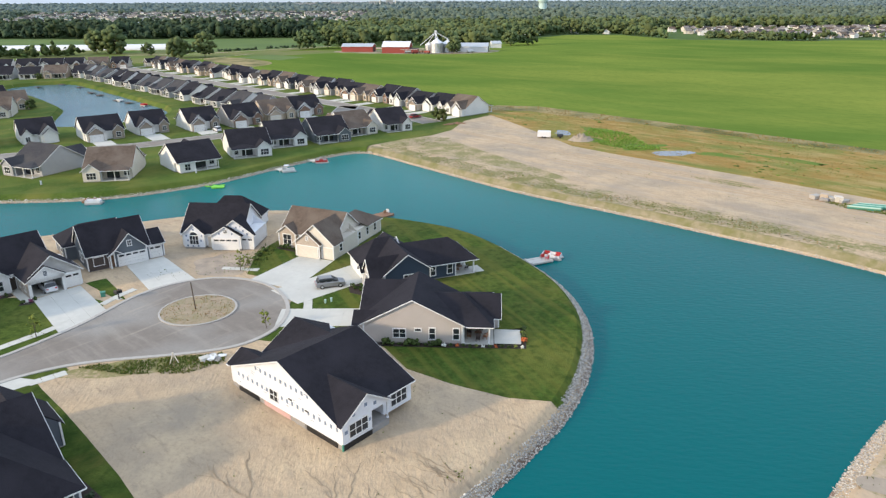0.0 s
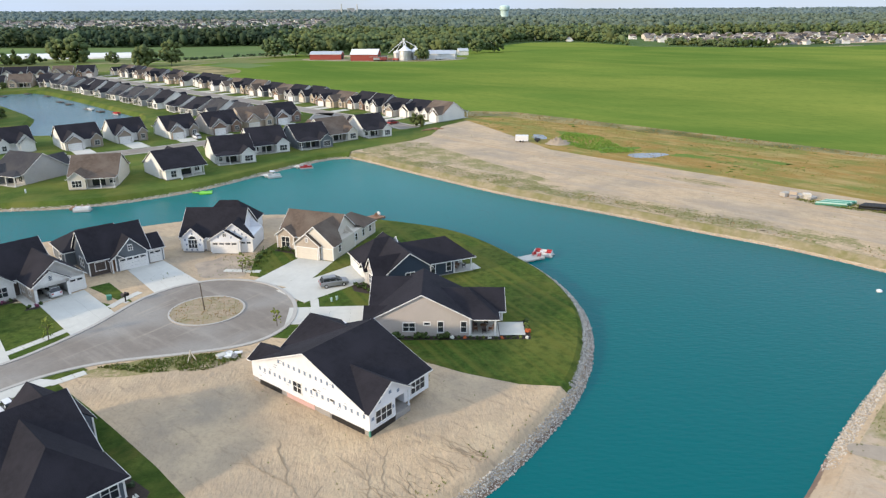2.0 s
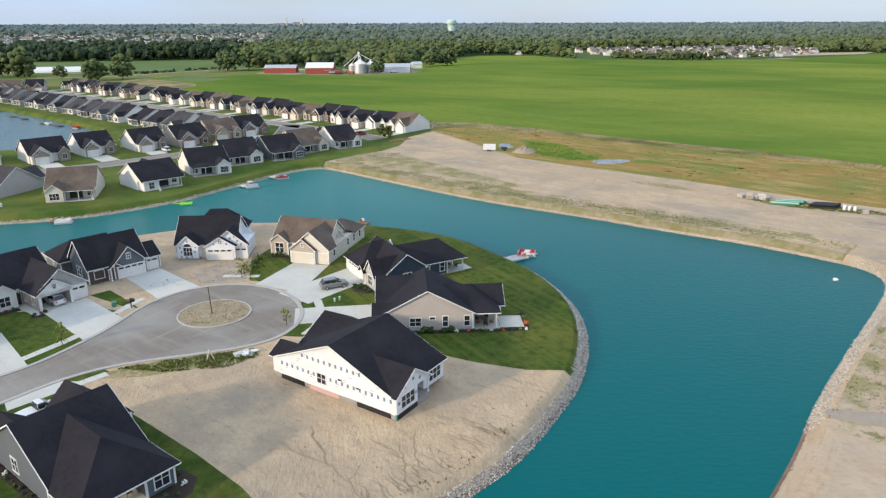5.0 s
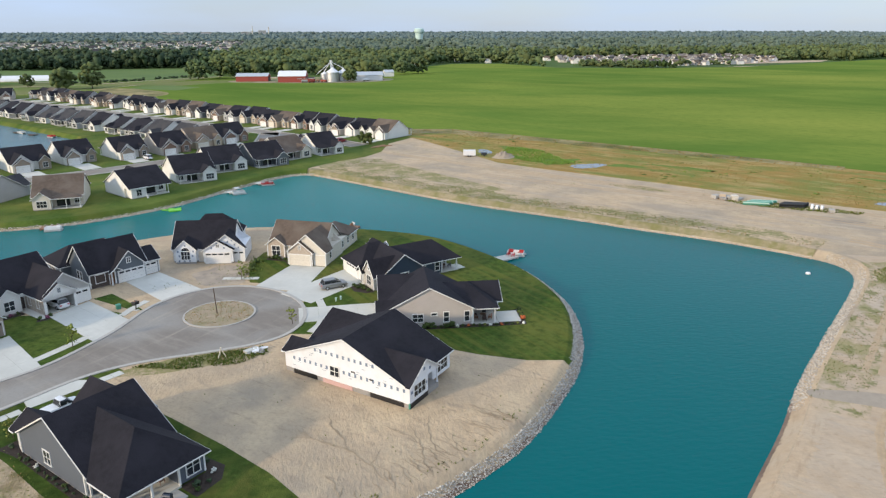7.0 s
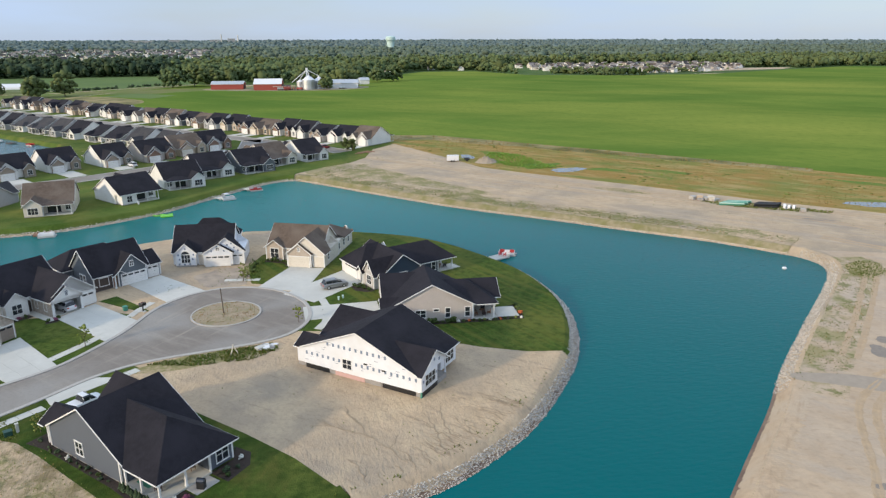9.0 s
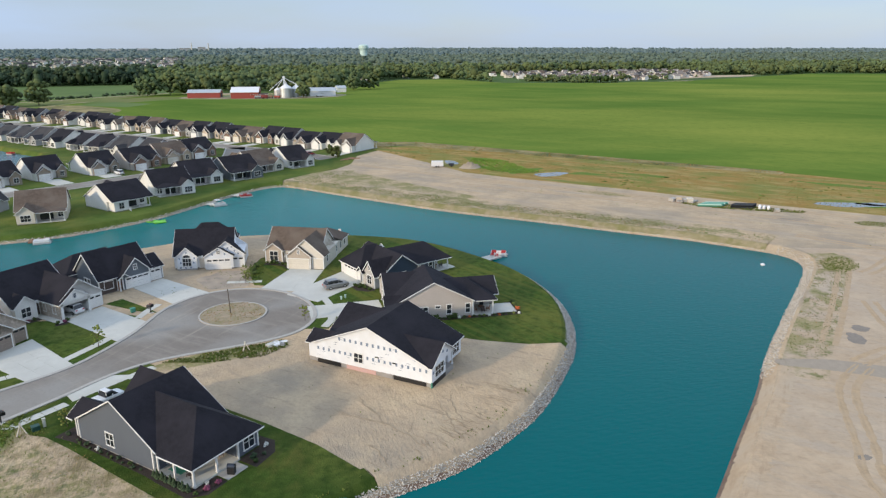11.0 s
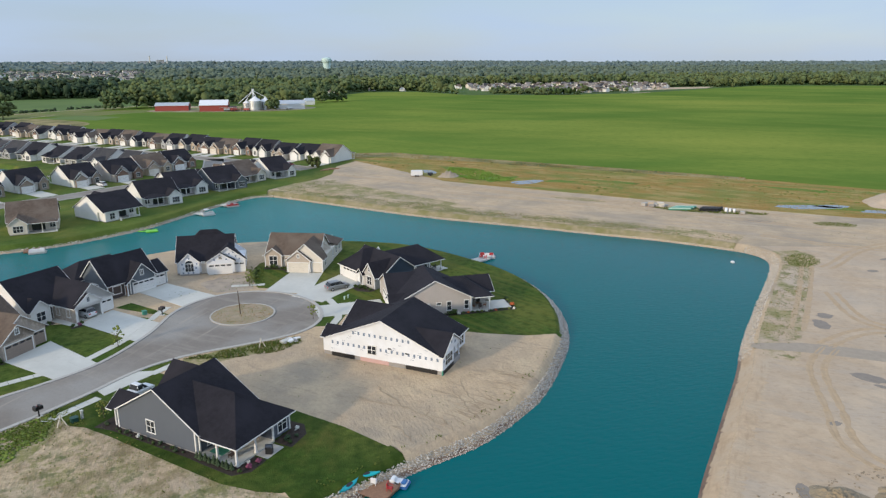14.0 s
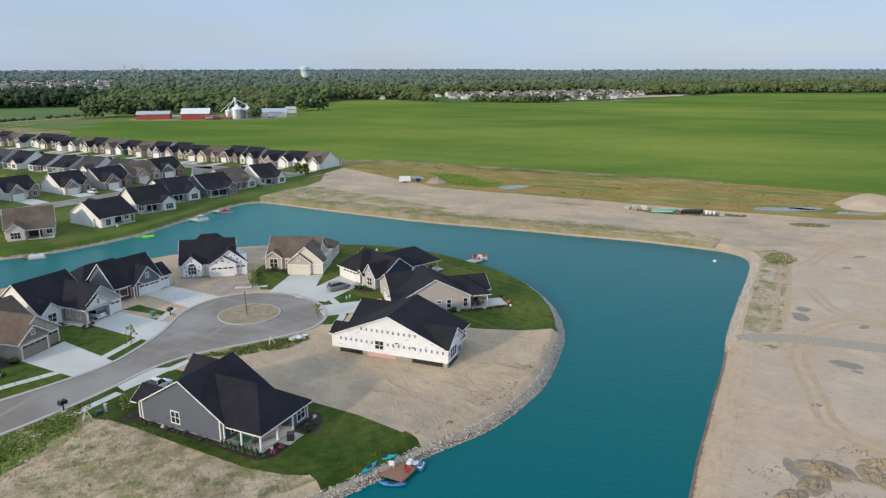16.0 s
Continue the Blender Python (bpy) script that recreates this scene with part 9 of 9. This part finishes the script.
bed(hH, [(-2.4, -1.4), (0.5, -0.9), (13.2, -1.0), (15.5, -1.2), (20.2, -1.4), (21.6, 0.2), (21.5, 2.8), (19.72, 2.8), (19.7, 0), (0, 0), (-0.6, 3), (-2.6, 2)], "dark mulch bed round the porch")
bed(hH, [(19.58, 6.2), (22.3, 6.2), (21.9, 9.5), (20.2, 11.2), (14, 10.6), (14, 9.35), (19.58, 9.35)], "dark mulch bed round the sun room")
plants = [(0.6 + i * 0.95, -0.5 - 0.25 * (i % 2)) for i in range(13)] + [(20.6, -0.6), (20.9, 0.6), (20.2, 1.4), (21.0, 2.1), (20.7, 7.2), (21.2, 8.4), (20.3, 9.8), (18.2, 10.4), (16.0, 10.2), (21.5, 7.0), (-1.4, -0.3), (-1.6, 1.3)]
for i, (u, v) in enumerate(plants):
    x, y = hpos(hH, u, v)
    shrub(x, y, 0.2 + 0.09 * (i % 3) if u < 14 else 0.3 + 0.08 * (i % 3), "small dark shrub in dark mulch", FLOWER_P if i in (14, 16) else FLOWER_W if i in (4, 15, 19) else (LEAF_DEEP, LEAF, LEAF_DEEP)[i % 3], 0.03)
for i in range(9):
    x, y = hpos(hH, 14.2 + i * 0.66, -0.55 - 0.08 * (i % 2))
    conifer(x, y, 0.85 + 0.15 * ((i * 5) % 3), "small dark conical evergreen before the porch")
bed(hB, [(0.3, -1.0), (13.9, -1.0), (22.2, -0.8), (22.4, 5.2), (21.6, 5.2), (21.6, 0.3), (18.0, 0.0), (0.3, -0.02)], "dark mulch bed along the house wall")
for i in range(22):
    u = 3.6 + i * 0.86
    x, y = hpos(hB, u, -0.5 - 0.2 * (i % 2))
    shrub(x, y, (0.75, 0.4, 0.3, 0.55)[i % 4] if u < 12 else 0.32, "leafy shrub against the greige wall", (LEAF, LEAF, GREEN_WEED, FLOWER_W, LEAF, FLOWER_O)[i % 6] if u > 11 else LEAF, 0.03)
for i, v in enumerate((1.2, 2.4, 3.4, 4.6)):
    x, y = hpos(hB, 22.0, v)
    shrub(x, y, 0.5, "garden shrub with orange flowers by the patio", (FLOWER_O, LEAF, GREEN_WEED, LEAF)[i], 0.03)
bed(hD, [(0.2, -2.0), (4.6, -2.4), (6.1, -4.2), (6.1, -0.9), (0.2, -0.82)], "mulch bed before the brick bay")
for i, (u, v) in enumerate(((0.8, -1.4), (1.8, -1.5), (3.0, -1.5), (4.2, -1.6), (5.4, -2.6), (5.2, -1.2))):
    x, y = hpos(hD, u, v)
    shrub(x, y, 0.45, "rounded shrub before the brick bay", LEAF, 0.03)
bed(hG, [(-5, 4.7), (-5, 3.6), (-1.4, 3.4), (-1.4, 4.7)], "dark mulch bed below the window")
bed(hG, [(-0.1, 0.3), (-0.9, 0.2), (-2.2, -1.4), (-0.6, -2.0), (0.9, -1.2), (0.8, -0.1), (-0.02, -0.1)], "dark mulch bed at the garage corner")
for i, (u, v) in enumerate(((-4.4, 4.2), (-3.4, 4.1), (-2.2, 4.2), (-1.3, -0.8), (-0.4, -1.2), (0.3, -0.8))):
    x, y = hpos(hG, u, v)
    shrub(x, y, 0.42, "dark shrub in mulch by the white house", (LEAF, FLOWER_P, LEAF)[i % 3], 0.03)
bed(hI, [(-8.4, 2.45), (-8.4, 0.8), (-3.4, 0.6), (-0.4, -0.8), (-0.1, 1.2), (-1.2, 4.6), (-3.9, 2.45)], "dark mulch bed before the stone house")
for i, (u, v, r_) in enumerate(((-7.6, 1.7, 0.6), (-6.2, 1.6, 0.6), (-4.8, 1.5, 0.6), (-1.0, 0.3, 0.8), (-3.2, 1.4, 0.5))):
    x, y = hpos(hI, u, v)
    shrub(x, y, r_, "leafy shrub before the stone house", LEAF, 0.03)
for x, y in ((-75.2, 77.6), (-76.6, 78.6), (-74.2, 79.2)):
    shrub(x, y, 0.8, "flowering shrub with white blooms on the lawn", FLOWER_W, 0.02)
    shrub(x + 0.6, y + 0.3, 0.7, "leafy shrub on the lawn", LEAF, 0.02)
bed(hC, [(0.5, -0.5), (-0.9, -0.3), (-2.4, 1.6), (-2.0, 4.6), (-0.6, 5.2), (0.3, 3.6), (0.55, 3.6), (0.55, -0.1)], "dark mulch bed beside the entry")
for i, (u, v) in enumerate(((-0.2, 0.5), (-0.6, 1.6), (-1.2, 2.6), (-1.4, 3.8), (-0.2, 2.8))):
    x, y = hpos(hC, u, v)
    shrub(x, y, 0.45, "garden shrub beside the stone entry", LEAF, 0.03)
for i, (x, y) in enumerate(((-29.6, 121.0), (-33.6, 117.2), (-33.0, 119.5), (-33.6, 115))):
    shrub(x, y, 0.7, "loose shrub at the lawn edge", LEAF, 0.02)
for x, y in ((0, 262), (-2, 264), (-214, 430), (-196, 420), (-232, 410), (-174, 297), (-178, 303), (-192, 322)):
    tree(x, y, 4.5, 1.8, "small bushy tree beside the houses", LEAF, 30, 0.3, int(abs(x) + y))

# porch furniture
for h, items in ((hH, ((14.8, 2.2, 90), (14.8, 3.4, 90), (16.4, 5.4, 180), (17.6, 5.4, 180), (17.8, 1.2, 0))), (hB, ((14.6, 1.6, 90), (14.6, 2.9, 90), (16.2, 3.8, 180), (16.8, 1.6, 250), (15.8, 0.9, 0))), (hC, ((16.6, 3.2, 90), (17.6, 5.0, 180), (18.4, 3.4, 250)))):
    deg = math.degrees(h.matrix_basis.to_euler().z)
    for i, (u, v, a) in enumerate(items):
        x, y = hpos(h, u, v)
        lounge(x, y, 0.2 if h is hH else 0.16, deg + a, (WOOD, BRICK_DARK, BLACK)[i % 3], "dark wooden porch chair under the roof")
    u, v = {hH: (16.2, 2.8), hB: (15.8, 2.4), hC: (17.4, 4.0)}[h]
    x, y = hpos(h, u, v)
    t = tagged(new("porch_table"), "low round table on the porch", "table")
    t.matrix_basis = pose(x, y, 0.2 if h is hH else 0.16, 0, 0, deg)
    bm = bmesh.new()
    lathe(bm, [(0.5, 0.5), (0.52, 0.53), (0.5, 0.56)], seg=18)
    part("tabletop", bm, WOOD, t)
    for a in range(4):
        bm = bmesh.new()
        tube(bm, (0.35 * math.cos(a * 1.57), 0.35 * math.sin(a * 1.57), 0), (0.3 * math.cos(a * 1.57), 0.3 * math.sin(a * 1.57), 0.5), 0.03, 0.03, 6)
        part("leg", bm, WOOD, t)
x, y = hpos(hH, 15.6, 1.6)
t = tagged(new("rug"), "green outdoor rug on the porch", "rug")
t.matrix_basis = pose(x, y, 0.205, 0, 0, -45.5)
bm = bmesh.new()
box(bm, -1.0, 1.0, -0.7, 0.7, 0, 0.012)
part("pile", bm, GREENPIPE, t)
x, y = hpos(hH, 20.9, 4.0)
t = tagged(new("grill"), "dark gas grill on the patio slab", "grill")
t.matrix_basis = pose(x, y, 0.08, 0, 0, -20)
bm = bmesh.new()
box(bm, -0.4, 0.4, -0.28, 0.28, 0, 0.8)
part("cabinet", bm, BLACK, t)
bm = bmesh.new()
tube(bm, (-0.4, 0, 0.85), (0.4, 0, 0.85), 0.3, 0.3, 12)
part("hood", bm, CARPAINT, t)

# Upper row of stones where the lawn meets the shore round the point
cut_t = [i for i, p in enumerate(ps) if p[1] > 68][0]
stones(ps[cut_t:cut_a], 30, 1.0, 1.4, 0.1, "riprap_point_top", "pale limestone riprap between lawn and shore")
